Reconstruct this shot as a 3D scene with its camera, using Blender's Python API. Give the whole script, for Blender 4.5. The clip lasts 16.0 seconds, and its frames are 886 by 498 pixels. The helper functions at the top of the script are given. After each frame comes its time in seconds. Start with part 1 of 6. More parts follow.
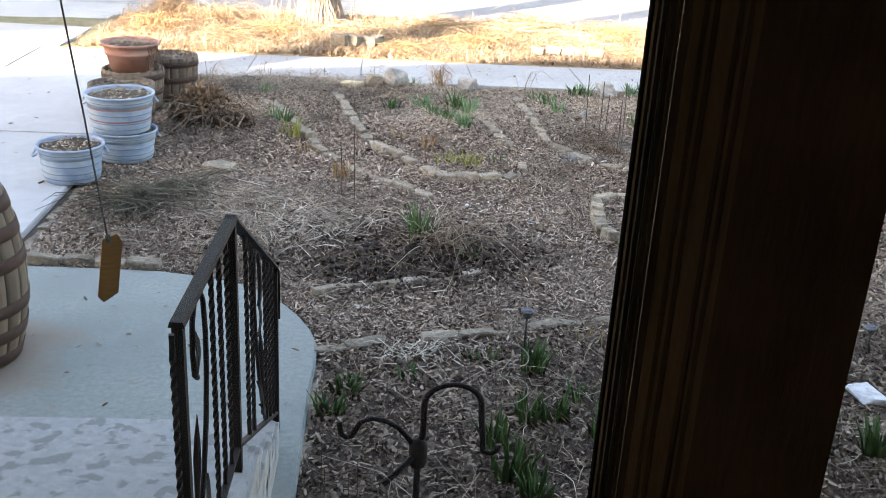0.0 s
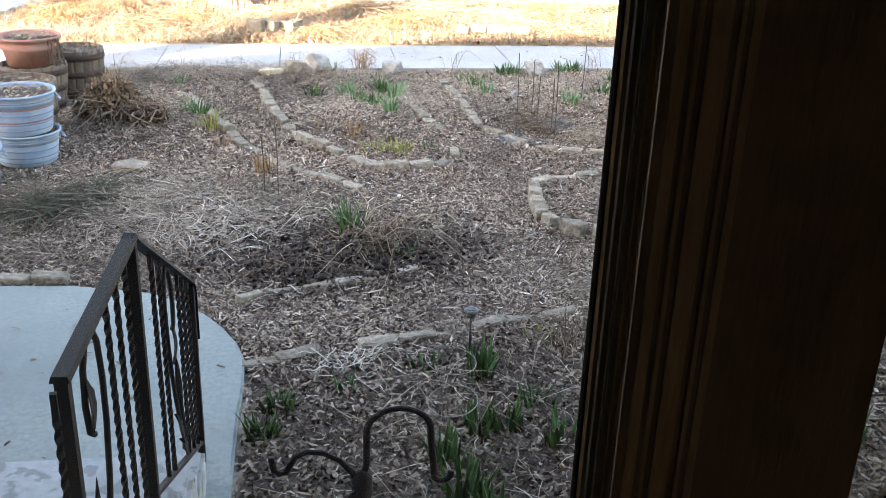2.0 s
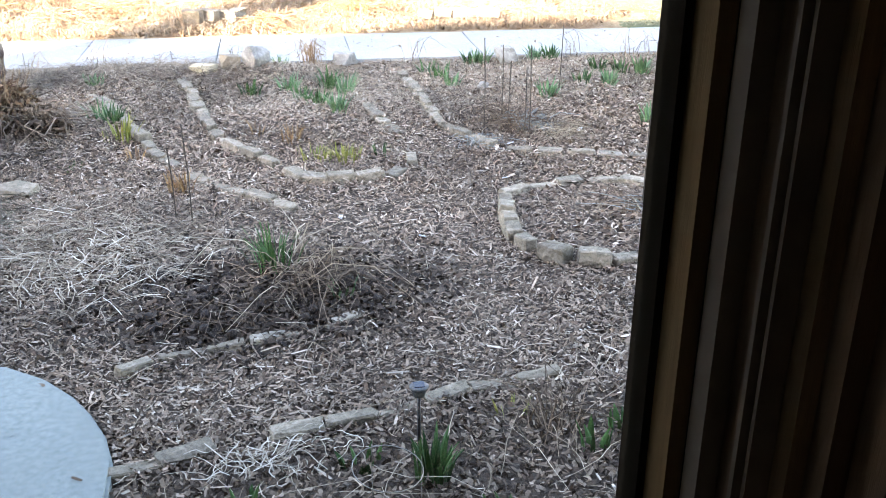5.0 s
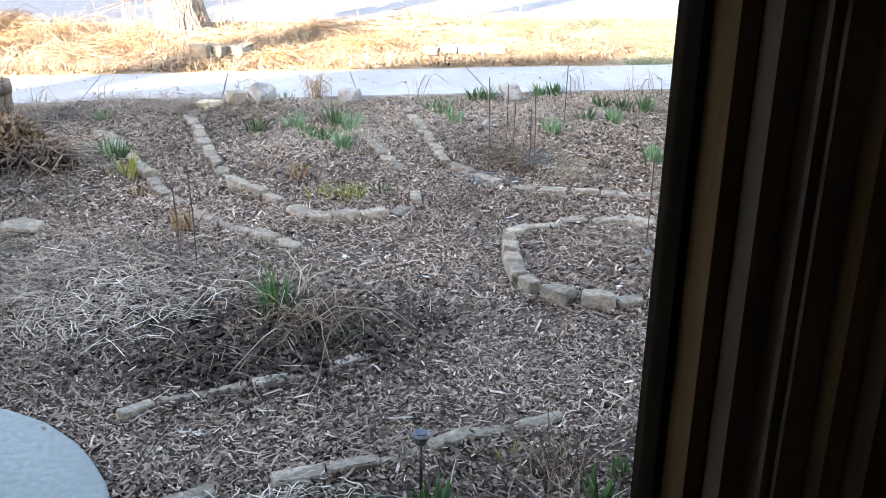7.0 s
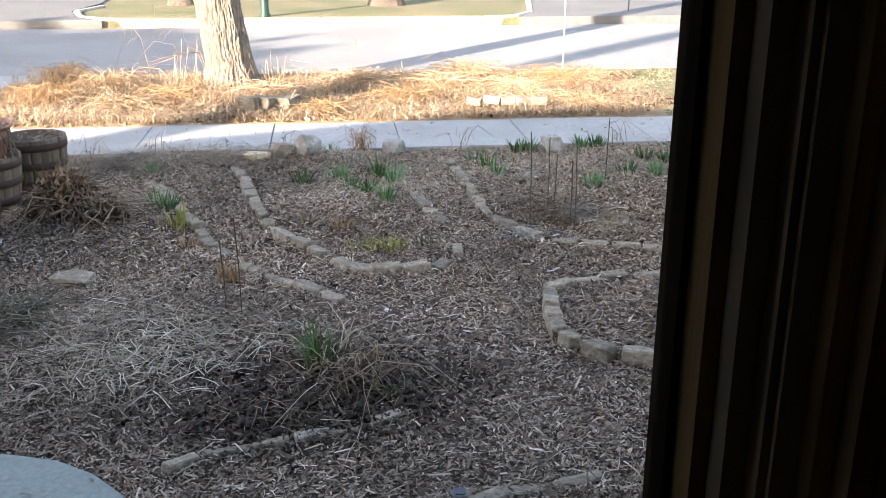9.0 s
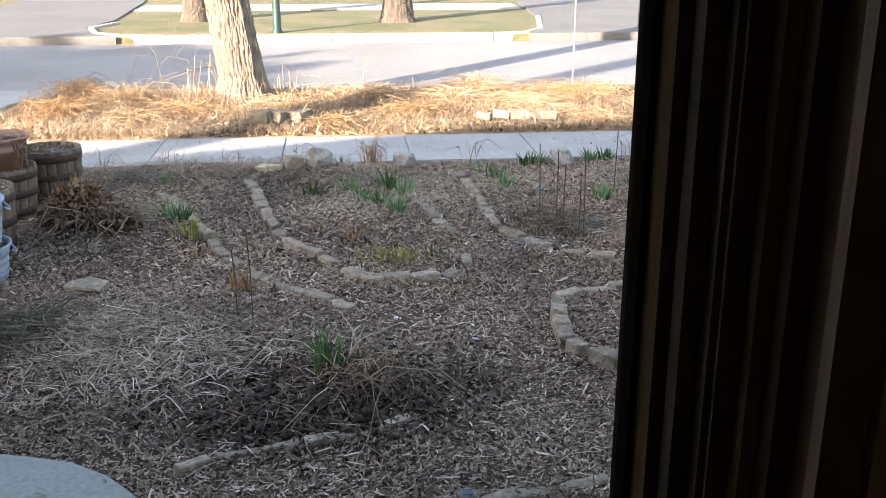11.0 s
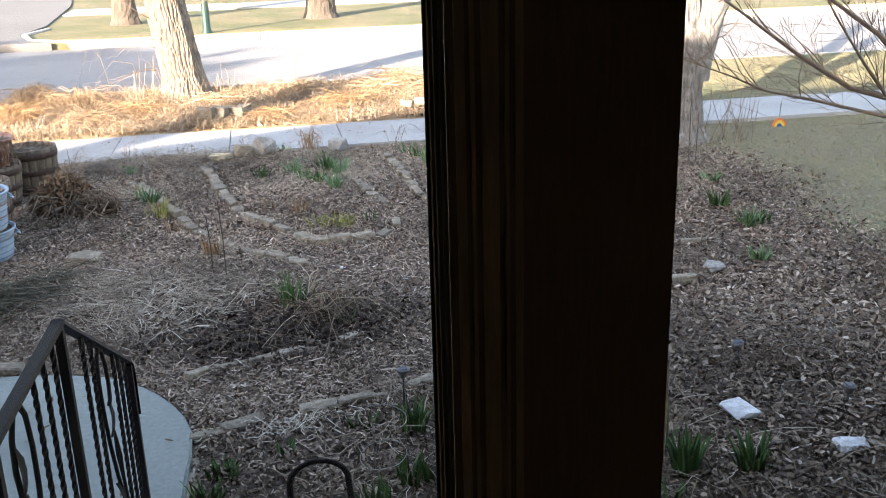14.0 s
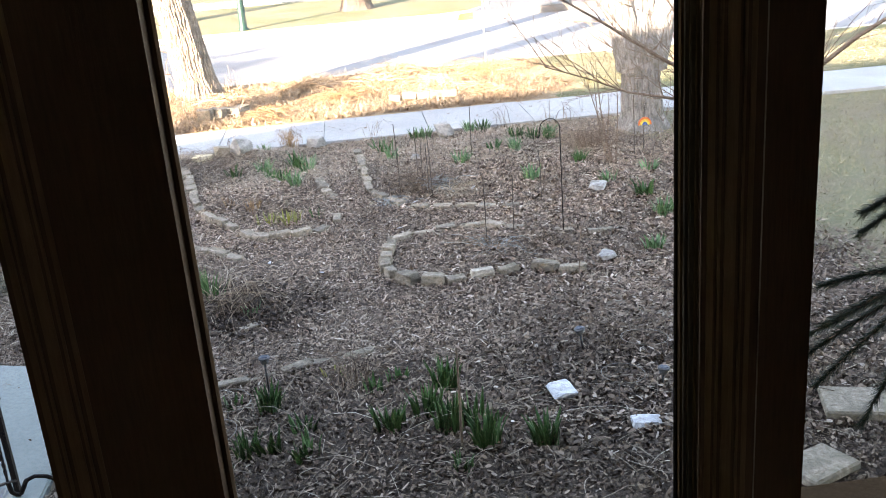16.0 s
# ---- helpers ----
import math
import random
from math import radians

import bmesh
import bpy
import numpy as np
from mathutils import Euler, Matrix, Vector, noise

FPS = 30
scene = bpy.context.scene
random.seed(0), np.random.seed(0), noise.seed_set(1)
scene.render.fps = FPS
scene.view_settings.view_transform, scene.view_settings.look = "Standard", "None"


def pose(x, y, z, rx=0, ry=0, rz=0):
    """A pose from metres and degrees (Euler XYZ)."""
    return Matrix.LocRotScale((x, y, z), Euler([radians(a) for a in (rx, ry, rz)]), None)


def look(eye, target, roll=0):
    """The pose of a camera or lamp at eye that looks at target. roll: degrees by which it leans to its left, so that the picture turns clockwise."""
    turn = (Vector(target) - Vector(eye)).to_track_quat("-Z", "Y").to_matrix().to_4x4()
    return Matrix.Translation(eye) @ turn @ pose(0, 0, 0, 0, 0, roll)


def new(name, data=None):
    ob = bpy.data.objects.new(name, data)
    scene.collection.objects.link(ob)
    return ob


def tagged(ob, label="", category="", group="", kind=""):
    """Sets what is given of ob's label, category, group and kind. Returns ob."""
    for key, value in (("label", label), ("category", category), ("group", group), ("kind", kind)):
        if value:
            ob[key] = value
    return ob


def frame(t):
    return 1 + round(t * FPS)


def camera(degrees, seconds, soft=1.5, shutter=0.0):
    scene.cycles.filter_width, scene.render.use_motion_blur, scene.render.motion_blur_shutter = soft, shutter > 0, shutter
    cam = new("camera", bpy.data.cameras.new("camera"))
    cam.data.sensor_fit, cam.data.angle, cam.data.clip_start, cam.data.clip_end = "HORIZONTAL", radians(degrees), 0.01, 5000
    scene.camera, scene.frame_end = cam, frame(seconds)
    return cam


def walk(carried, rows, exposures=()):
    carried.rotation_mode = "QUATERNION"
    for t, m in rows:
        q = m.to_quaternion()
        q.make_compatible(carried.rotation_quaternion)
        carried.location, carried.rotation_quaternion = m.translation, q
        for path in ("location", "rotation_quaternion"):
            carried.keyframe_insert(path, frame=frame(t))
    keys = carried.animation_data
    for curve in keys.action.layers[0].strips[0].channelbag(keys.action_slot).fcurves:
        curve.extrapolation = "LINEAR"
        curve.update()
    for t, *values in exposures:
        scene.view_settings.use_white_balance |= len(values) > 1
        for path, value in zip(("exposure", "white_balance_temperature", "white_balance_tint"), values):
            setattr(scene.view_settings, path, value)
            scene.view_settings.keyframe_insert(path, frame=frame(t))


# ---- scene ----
cam = camera(48.5, 16.0, soft=0.62)
PATH = [  # seconds, eye, target, roll
    (0.0, (-0.089, -1.035, 2.552), (0.047, 0.818, 1.813), 3.19),
    (0.5, (-0.102, -1.010, 2.516), (0.060, 0.853, 1.807), 2.93),
    (1.0, (-0.115, -0.969, 2.503), (0.075, 0.890, 1.791), 3.06),
    (1.5, (-0.108, -0.959, 2.523), (0.107, 0.889, 1.788), 2.71),
    (2.0, (-0.076, -0.632, 2.475), (0.199, 1.195, 1.708), 2.01),
    (2.5, (-0.021, -0.281, 2.378), (0.312, 1.531, 1.598), 1.70),
    (3.0, (0.074, 0.007, 2.310), (0.423, 1.811, 1.520), 1.28),
    (5.5, (0.310, 0.651, 2.211), (0.609, 2.466, 1.427), 0.42),
    (6.0, (0.306, 0.651, 2.243), (0.609, 2.474, 1.479), 0.52),
    (6.5, (0.307, 0.651, 2.260), (0.623, 2.478, 1.511), 0.65),
    (7.0, (0.307, 0.651, 2.277), (0.607, 2.487, 1.544), 0.79),
    (7.5, (0.307, 0.651, 2.293), (0.589, 2.499, 1.583), 0.51),
    (8.0, (0.316, 0.650, 2.327), (0.547, 2.515, 1.642), -0.01),
    (8.5, (0.321, 0.650, 2.343), (0.546, 2.522, 1.675), 0.22),
    (9.0, (0.312, 0.611, 2.358), (0.529, 2.490, 1.708), 0.20),
    (9.5, (0.290, 0.547, 2.388), (0.496, 2.432, 1.753), -0.22),
    (12.0, (0.324, 0.513, 2.302), (0.521, 2.412, 1.706), 0.46),
    (12.5, (0.186, 0.004, 2.381), (0.420, 1.904, 1.800), 0.89),
    (13.0, (0.154, -0.236, 2.422), (0.435, 1.654, 1.834), 0.77),
    (13.5, (0.097, -0.646, 2.503), (0.400, 1.234, 1.892), -0.16),
    (14.0, (0.135, -1.026, 2.603), (0.465, 0.840, 1.962), -1.60),
    (14.5, (0.385, -1.529, 2.758), (0.534, 0.362, 2.125), -2.08),
    (15.0, (0.755, -1.977, 2.879), (0.874, -0.086, 2.238), -3.57),
    (15.5, (1.202, -2.019, 2.878), (1.310, -0.132, 2.223), -3.59),
    (16.0, (1.471, -1.797, 2.860), (1.619, 0.081, 2.187), -4.73),
]
EXPOSURES = [(0.0, 3.25, 8000, 23), (1.5, 3.3, 8000, 23), (2.5, 3.8, 7700, 23), (3.0, 3.93, 7700, 23), (5.5, 3.74, 7300, 23), (7.0, 3.48, 7350, 23), (9.0, 2.72, 7550, 23), (9.5, 2.62, 7600, 23), (12.0, 2.63, 7650, 23), (12.5, 2.7, 7600, 23), (13.0, 2.85, 7550, 23), (13.5, 2.93, 7500, 23), (14.0, 2.85, 7600, 23), (15.0, 2.84, 7700, 24), (15.5, 2.85, 7700, 24), (16.0, 3.4, 7750, 24)]
walk(cam, [(t, look(eye, target, roll)) for t, eye, target, roll in PATH], EXPOSURES)

# ---- world, sun ----
SUN_AWAY = Vector((0.69, 0.72, 0.0)).normalized()
SUN_EL = radians(17.0)
world = bpy.data.worlds.new("sky")
scene.world = world
world.use_nodes = True
wn = world.node_tree.nodes
sky = wn.new("ShaderNodeTexSky")
sky.sky_type, sky.sun_disc = "NISHITA", False
sky.sun_elevation, sky.sun_rotation = SUN_EL, radians(224)
wn["Background"].inputs["Strength"].default_value = 0.15
world.node_tree.links.new(sky.outputs[0], wn["Background"].inputs[0])
sun = new("sun", bpy.data.lights.new("sun", "SUN"))
sun.data.energy, sun.data.angle, sun.data.color = 5.0, radians(0.5), (1.0, 0.93, 0.84)
sun.matrix_world = look(-SUN_AWAY * 30 + Vector((0, 0, 30 * math.tan(SUN_EL))), (0, 0, 0))


# ---- materials ----
def mat(name, c1, c2, scale=20.0, rough=0.85, bump=0.3, c3=None, scale2=1.5, amount=0.5, metal=0.0, island=0.0, objrand=0.0,
        stretch=(1, 1, 1), bump_dist=0.01, spec=0.4, local=False, detail=6.0, edge=(0.42, 0.62)):
    m = bpy.data.materials.new(name)
    m.use_nodes = True
    nt = m.node_tree
    n, ln = nt.nodes, nt.links
    b = n["Principled BSDF"]
    b.inputs["Roughness"].default_value = rough
    b.inputs["Metallic"].default_value = metal
    b.inputs["Specular IOR Level"].default_value = spec
    if local:
        src = n.new("ShaderNodeTexCoord").outputs["Object"]
    else:
        src = n.new("ShaderNodeNewGeometry").outputs["Position"]
    mp = n.new("ShaderNodeMapping")
    mp.inputs["Scale"].default_value = stretch
    ln.new(src, mp.inputs[0])
    t1 = n.new("ShaderNodeTexNoise")
    t1.inputs["Scale"].default_value, t1.inputs["Detail"].default_value, t1.inputs["Roughness"].default_value = scale, detail, 0.65
    ln.new(mp.outputs[0], t1.inputs[0])
    r1 = n.new("ShaderNodeValToRGB")
    r1.color_ramp.elements[0].position, r1.color_ramp.elements[1].position = 0.3, 0.7
    r1.color_ramp.elements[0].color, r1.color_ramp.elements[1].color = (*c1, 1), (*c2, 1)
    ln.new(t1.outputs[0], r1.inputs[0])
    col = r1.outputs[0]
    if c3:
        t2 = n.new("ShaderNodeTexNoise")
        t2.inputs["Scale"].default_value, t2.inputs["Detail"].default_value = scale2, 4.0
        ln.new(src, t2.inputs[0])
        r2 = n.new("ShaderNodeValToRGB")
        r2.color_ramp.elements[0].position, r2.color_ramp.elements[1].position = edge
        r2.color_ramp.elements[1].color = (amount, amount, amount, 1)
        ln.new(t2.outputs[0], r2.inputs[0])
        mx = n.new("ShaderNodeMix")
        mx.data_type = "RGBA"
        ln.new(r2.outputs[0], mx.inputs[0])
        ln.new(col, mx.inputs[6])
        mx.inputs[7].default_value = (*c3, 1)
        col = mx.outputs[2]
    for amt, out in ((island, "i"), (objrand, "o")):
        if amt:
            rnd = n.new("ShaderNodeNewGeometry").outputs["Random Per Island"] if out == "i" else n.new("ShaderNodeObjectInfo").outputs["Random"]
            mr = n.new("ShaderNodeMapRange")
            mr.inputs[3].default_value, mr.inputs[4].default_value = 1 - amt, 1 + amt
            ln.new(rnd, mr.inputs[0])
            hs = n.new("ShaderNodeHueSaturation")
            ln.new(mr.outputs[0], hs.inputs["Value"])
            ln.new(col, hs.inputs["Color"])
            col = hs.outputs[0]
    ln.new(col, b.inputs["Base Color"])
    if bump:
        bp = n.new("ShaderNodeBump")
        bp.inputs["Strength"].default_value, bp.inputs["Distance"].default_value = bump, bump_dist
        ln.new(t1.outputs[0], bp.inputs["Height"])
        ln.new(bp.outputs[0], b.inputs["Normal"])
    return m


def ramp_mat(name, colours, rough=0.9, spec=0.3):
    """A colour of its own for each loose piece."""
    m = bpy.data.materials.new(name)
    m.use_nodes = True
    nt = m.node_tree
    b = nt.nodes["Principled BSDF"]
    b.inputs["Roughness"].default_value, b.inputs["Specular IOR Level"].default_value = rough, spec
    g = nt.nodes.new("ShaderNodeNewGeometry")
    r = nt.nodes.new("ShaderNodeValToRGB")
    el = r.color_ramp.elements
    while len(el) < len(colours):
        el.new(0.5)
    for k, c in enumerate(colours):
        el[k].position = k / (len(colours) - 1)
        el[k].color = (*c, 1)
    nt.links.new(g.outputs["Random Per Island"], r.inputs[0])
    tx = nt.nodes.new("ShaderNodeTexNoise")
    tx.inputs["Scale"].default_value, tx.inputs["Detail"].default_value = 90.0, 3.0
    nt.links.new(g.outputs["Position"], tx.inputs[0])
    mr = nt.nodes.new("ShaderNodeMapRange")
    mr.inputs[3].default_value, mr.inputs[4].default_value = 0.6, 1.4
    nt.links.new(tx.outputs[0], mr.inputs[0])
    hs = nt.nodes.new("ShaderNodeHueSaturation")
    nt.links.new(mr.outputs[0], hs.inputs["Value"])
    nt.links.new(r.outputs[0], hs.inputs["Color"])
    big = nt.nodes.new("ShaderNodeTexNoise")
    big.inputs["Scale"].default_value, big.inputs["Detail"].default_value = 0.9, 3.0
    nt.links.new(g.outputs["Position"], big.inputs[0])
    br = nt.nodes.new("ShaderNodeMapRange")
    br.inputs[1].default_value, br.inputs[2].default_value, br.inputs[3].default_value, br.inputs[4].default_value = 0.3, 0.7, 0.7, 1.3
    nt.links.new(big.outputs[0], br.inputs[0])
    h2 = nt.nodes.new("ShaderNodeHueSaturation")
    nt.links.new(br.outputs[0], h2.inputs["Value"])
    nt.links.new(hs.outputs[0], h2.inputs["Color"])
    nt.links.new(h2.outputs[0], b.inputs["Base Color"])
    return m


M_SOIL = mat("mulch soil", (0.034, 0.024, 0.017), (0.125, 0.094, 0.071), 60, 0.95, 0.8, (0.06, 0.043, 0.032), 1.2, 0.6, bump_dist=0.03)
M_LAWN = mat("thin spring lawn", (0.12, 0.10, 0.065), (0.22, 0.185, 0.12), 45, 0.95, 0.8, (0.12, 0.13, 0.06), 0.9, 0.6, bump_dist=0.03)
# Dark and pale mottles stand for tree shade and sun on the grass.
M_FARLAWN = mat("lawn mottled for sun and shade", (0.05, 0.052, 0.023), (0.23, 0.19, 0.105), 7, 0.95, 0.8, (0.07, 0.085, 0.03), 0.6, 0.75, bump_dist=0.05)
M_PARK = mat("dry parkway soil", (0.2, 0.13, 0.07), (0.42, 0.3, 0.17), 40, 0.95, 0.8, (0.12, 0.08, 0.05), 1.5, 0.5, bump_dist=0.03)
M_CONC = mat("worn drive concrete", (0.31, 0.315, 0.315), (0.40, 0.40, 0.395), 9, 0.85, 0.2, (0.27, 0.275, 0.27), 0.8, 0.5, bump_dist=0.004, detail=12.0)
M_PATIO = mat("worn patio concrete", (0.135, 0.160, 0.150), (0.235, 0.262, 0.246), 38, 0.9, 0.4, (0.155, 0.176, 0.166), 1.6, 0.6, bump_dist=0.0015, detail=14.0)
M_WALK = mat("sidewalk concrete", (0.25, 0.253, 0.248), (0.345, 0.345, 0.335), 14, 0.85, 0.15, (0.215, 0.215, 0.208), 1.0, 0.5, objrand=0.08, bump_dist=0.004)
M_ROAD = mat("pale road concrete", (0.17, 0.167, 0.164), (0.26, 0.255, 0.25), 6, 0.9, 0.2, (0.14, 0.14, 0.14), 0.35, 0.5, bump_dist=0.006)
# Darker copy of the road tone, for shade lying on the far driveways.
M_SHADEDRIVE = mat("driveway darkened for shade", (0.09, 0.09, 0.09), (0.15, 0.148, 0.145), 8, 0.9, 0.2, (0.075, 0.075, 0.077), 0.4, 0.5, bump_dist=0.006)
M_KERB = mat("kerb concrete", (0.34, 0.33, 0.31), (0.5, 0.48, 0.45), 16, 0.9, 0.2, objrand=0.08)
M_STEP = mat("peeling painted concrete", (0.21, 0.22, 0.222), (0.29, 0.298, 0.298), 30, 0.85, 0.4, (0.15, 0.154, 0.155), 14.0, 0.9, edge=(0.55, 0.6))
M_SPECK = mat("speckled bare concrete", (0.09, 0.095, 0.10), (0.42, 0.425, 0.43), 120, 0.9, 0.3, (0.18, 0.185, 0.19), 4, 0.6)
M_STONE = mat("mossy edging limestone", (0.115, 0.094, 0.068), (0.35, 0.297, 0.232), 34, 0.95, 0.7, (0.14, 0.12, 0.088), 9, 0.7, objrand=0.25, bump_dist=0.02)
M_PALESTONE = mat("pale limestone", (0.22, 0.19, 0.148), (0.53, 0.47, 0.385), 34, 0.95, 0.7, (0.17, 0.148, 0.114), 10, 0.7, objrand=0.25, bump_dist=0.02)
M_SUNSTONE = mat("tan stacked stone", (0.44, 0.36, 0.22), (0.66, 0.56, 0.37), 25, 0.9, 0.5, objrand=0.15)
M_WHITEROCK = mat("white quartz rock", (0.36, 0.375, 0.39), (0.68, 0.70, 0.72), 30, 0.85, 0.7, (0.26, 0.255, 0.25), 14, 0.5, bump_dist=0.015)
M_GREYROCK = mat("pale grey boulder", (0.19, 0.182, 0.168), (0.44, 0.425, 0.395), 30, 0.9, 0.8, (0.13, 0.122, 0.11), 8, 0.7, bump_dist=0.02)
M_TRIM = mat("dark stained wood", (0.05, 0.031, 0.02), (0.085, 0.055, 0.035), 14, 1.0, 0.15, stretch=(6, 6, 0.5), spec=0.0)
M_TRIM2 = mat("warm stained wood", (0.075, 0.047, 0.024), (0.115, 0.074, 0.04), 14, 1.0, 0.15, stretch=(6, 6, 0.5), spec=0.0)
M_CASE = mat("brown casing wood", (0.085, 0.054, 0.036), (0.125, 0.08, 0.053), 14, 0.7, 0.15, stretch=(6, 6, 0.5), spec=0.1)
# Lighter than the casing, to stand for light on the mouldings.
M_BEAD = mat("brown moulding wood lightened as lit", (0.15, 0.095, 0.055), (0.23, 0.15, 0.09), 14, 0.6, 0.15, stretch=(6, 6, 0.5), spec=0.2)
# Thin pale strip on the second mullion.
M_LINE = mat("pale mullion line", (0.45, 0.42, 0.37), (0.55, 0.52, 0.46), 20, 0.8, 0.05)
M_GASKET = mat("black window gasket", (0.008, 0.0065, 0.005), (0.011, 0.009, 0.007), 30, 1.0, 0.0, spec=0.0)
M_TRACK = mat("grey brown window track", (0.065, 0.052, 0.042), (0.09, 0.072, 0.058), 20, 1.0, 0.05, spec=0.0)
M_ROOM = mat("beige wall plaster", (0.6, 0.53, 0.45), (0.68, 0.61, 0.53), 4, 0.8, 0.1)
M_FLOOR = mat("oak room floor", (0.20, 0.12, 0.065), (0.34, 0.22, 0.13), 10, 0.5, 0.1, stretch=(6, 0.5, 1))
M_SIDING = mat("house siding", (0.5, 0.48, 0.44), (0.56, 0.54, 0.5), 5, 0.8, 0.1)
M_ROOF = mat("roof shingle", (0.06, 0.055, 0.05), (0.12, 0.11, 0.1), 30, 0.9, 0.4)
M_IRON = mat("dark bronze painted iron", (0.009, 0.0075, 0.008), (0.016, 0.013, 0.014), 60, 0.7, 0.2, bump_dist=0.002, spec=0.12)
M_WIRE = mat("weathered steel wire", (0.10, 0.09, 0.08), (0.24, 0.22, 0.195), 30, 0.5, 0.0, metal=0.4)
M_DARKWIRE = mat("rusty dark wire", (0.03, 0.025, 0.02), (0.08, 0.06, 0.045), 30, 0.7, 0.0)
M_BARREL = mat("weathered oak staves", (0.055, 0.039, 0.027), (0.165, 0.125, 0.09), 16, 0.9, 0.4, (0.065, 0.046, 0.034), 5, 0.6, objrand=0.2, stretch=(1, 1, 0.15))
M_HOOP = mat("rusted hoop", (0.03, 0.018, 0.015), (0.08, 0.049, 0.039), 30, 0.9, 0.3, (0.038, 0.026, 0.022), 5, 0.6, metal=0.0, spec=0.2)
M_BLUE = mat("faded blue galvanised tub", (0.16, 0.235, 0.33), (0.25, 0.325, 0.41), 12, 0.75, 0.1, (0.30, 0.345, 0.385), 6, 0.5, metal=0.0, spec=0.2)
M_DULLBLUE = mat("dull blue grey rib", (0.09, 0.13, 0.18), (0.15, 0.20, 0.25), 20, 0.8, 0.1)
M_MAROON = mat("maroon stripe", (0.16, 0.075, 0.08), (0.24, 0.12, 0.12), 25, 0.8, 0.05)
M_TERRA = mat("faded terracotta plastic", (0.24, 0.105, 0.08), (0.33, 0.165, 0.128), 12, 0.85, 0.05, (0.32, 0.21, 0.175), 6, 0.5, spec=0.2)
M_BARK = mat("furrowed bark", (0.10, 0.077, 0.06), (0.40, 0.335, 0.265), 18, 0.95, 1.0, (0.12, 0.095, 0.075), 8, 0.5, stretch=(2.4, 2.4, 0.6), bump_dist=0.06)
M_GREYBARK = mat("grey bark", (0.09, 0.084, 0.077), (0.41, 0.385, 0.355), 14, 0.95, 1.0, (0.14, 0.13, 0.118), 8, 0.5, stretch=(2.4, 2.4, 0.6), bump_dist=0.06)
M_TWIG = mat("bare twig", (0.10, 0.07, 0.05), (0.22, 0.16, 0.12), 30, 0.9, 0.2)
# Bark tone lowered to put the far trees in shade.
M_SHADEBARK = mat("bark darkened for shade", (0.042, 0.034, 0.027), (0.12, 0.098, 0.08), 5, 0.95, 0.8, stretch=(2, 2, 0.4), bump_dist=0.05)
M_GREENPOST = mat("green lamp post paint", (0.005, 0.026, 0.02), (0.009, 0.04, 0.031), 10, 0.5, 0.05)
M_CHIP = ramp_mat("wood chips and leaf bits", [(0.024, 0.016, 0.011), (0.132, 0.092, 0.065), (0.285, 0.205, 0.149), (0.074, 0.049, 0.034), (0.435, 0.335, 0.255), (0.158, 0.109, 0.078), (0.345, 0.26, 0.192), (0.047, 0.031, 0.023), (0.53, 0.45, 0.365), (0.21, 0.15, 0.109)])
# Darker chip tones that stand for shade close to the house.
M_SHADECHIP = ramp_mat("wood chips darkened for shade", [(0.022, 0.015, 0.011), (0.11, 0.076, 0.054), (0.22, 0.16, 0.118), (0.06, 0.041, 0.029), (0.36, 0.28, 0.215), (0.14, 0.098, 0.071)])
M_DEADLEAF = ramp_mat("curled dead leaves", [(0.035, 0.023, 0.017), (0.10, 0.066, 0.046), (0.165, 0.116, 0.083), (0.06, 0.04, 0.029), (0.23, 0.172, 0.128), (0.045, 0.03, 0.022)])
M_FRONTLEAF = ramp_mat("dark leaf litter", [(0.02, 0.013, 0.009), (0.062, 0.041, 0.029), (0.125, 0.087, 0.062), (0.036, 0.024, 0.017), (0.23, 0.172, 0.127), (0.027, 0.018, 0.013), (0.085, 0.058, 0.041), (0.32, 0.25, 0.19), (0.12, 0.085, 0.06)])
M_DARKLEAF = ramp_mat("black rotted leaves", [(0.012, 0.009, 0.007), (0.035, 0.024, 0.018), (0.07, 0.05, 0.037), (0.018, 0.013, 0.010), (0.11, 0.082, 0.062)])
M_STRAW = ramp_mat("dry straw", [(0.10, 0.074, 0.05), (0.26, 0.208, 0.15), (0.37, 0.31, 0.235), (0.16, 0.12, 0.085), (0.52, 0.455, 0.36)])
M_PALESTRAW = ramp_mat("bleached straw", [(0.22, 0.186, 0.14), (0.37, 0.325, 0.255), (0.53, 0.48, 0.40), (0.30, 0.26, 0.20)])
M_DRYGRASS = ramp_mat("dry orange grass", [(0.12, 0.072, 0.042), (0.34, 0.222, 0.128), (0.21, 0.132, 0.078), (0.46, 0.355, 0.235), (0.07, 0.044, 0.03), (0.38, 0.265, 0.16)])
M_LEAF = ramp_mat("fresh bulb leaves", [(0.016, 0.05, 0.014), (0.034, 0.09, 0.025), (0.06, 0.13, 0.04)], 0.6, 0.3)
M_BLUELEAF = ramp_mat("blue green bulb leaves", [(0.045, 0.11, 0.045), (0.08, 0.17, 0.068), (0.12, 0.22, 0.09)], 0.5, 0.5)
M_YELLOWLEAF = ramp_mat("yellow green shoots", [(0.16, 0.18, 0.03), (0.25, 0.24, 0.05), (0.12, 0.15, 0.04)], 0.6, 0.4)
M_RUSTLEAF = ramp_mat("rusty dead leaves", [(0.18, 0.10, 0.055), (0.30, 0.19, 0.09), (0.11, 0.068, 0.047)], 0.8, 0.3)
M_DEAD = ramp_mat("dead brown stems", [(0.035, 0.024, 0.017), (0.11, 0.078, 0.055), (0.22, 0.165, 0.12), (0.06, 0.042, 0.03), (0.30, 0.235, 0.175)])
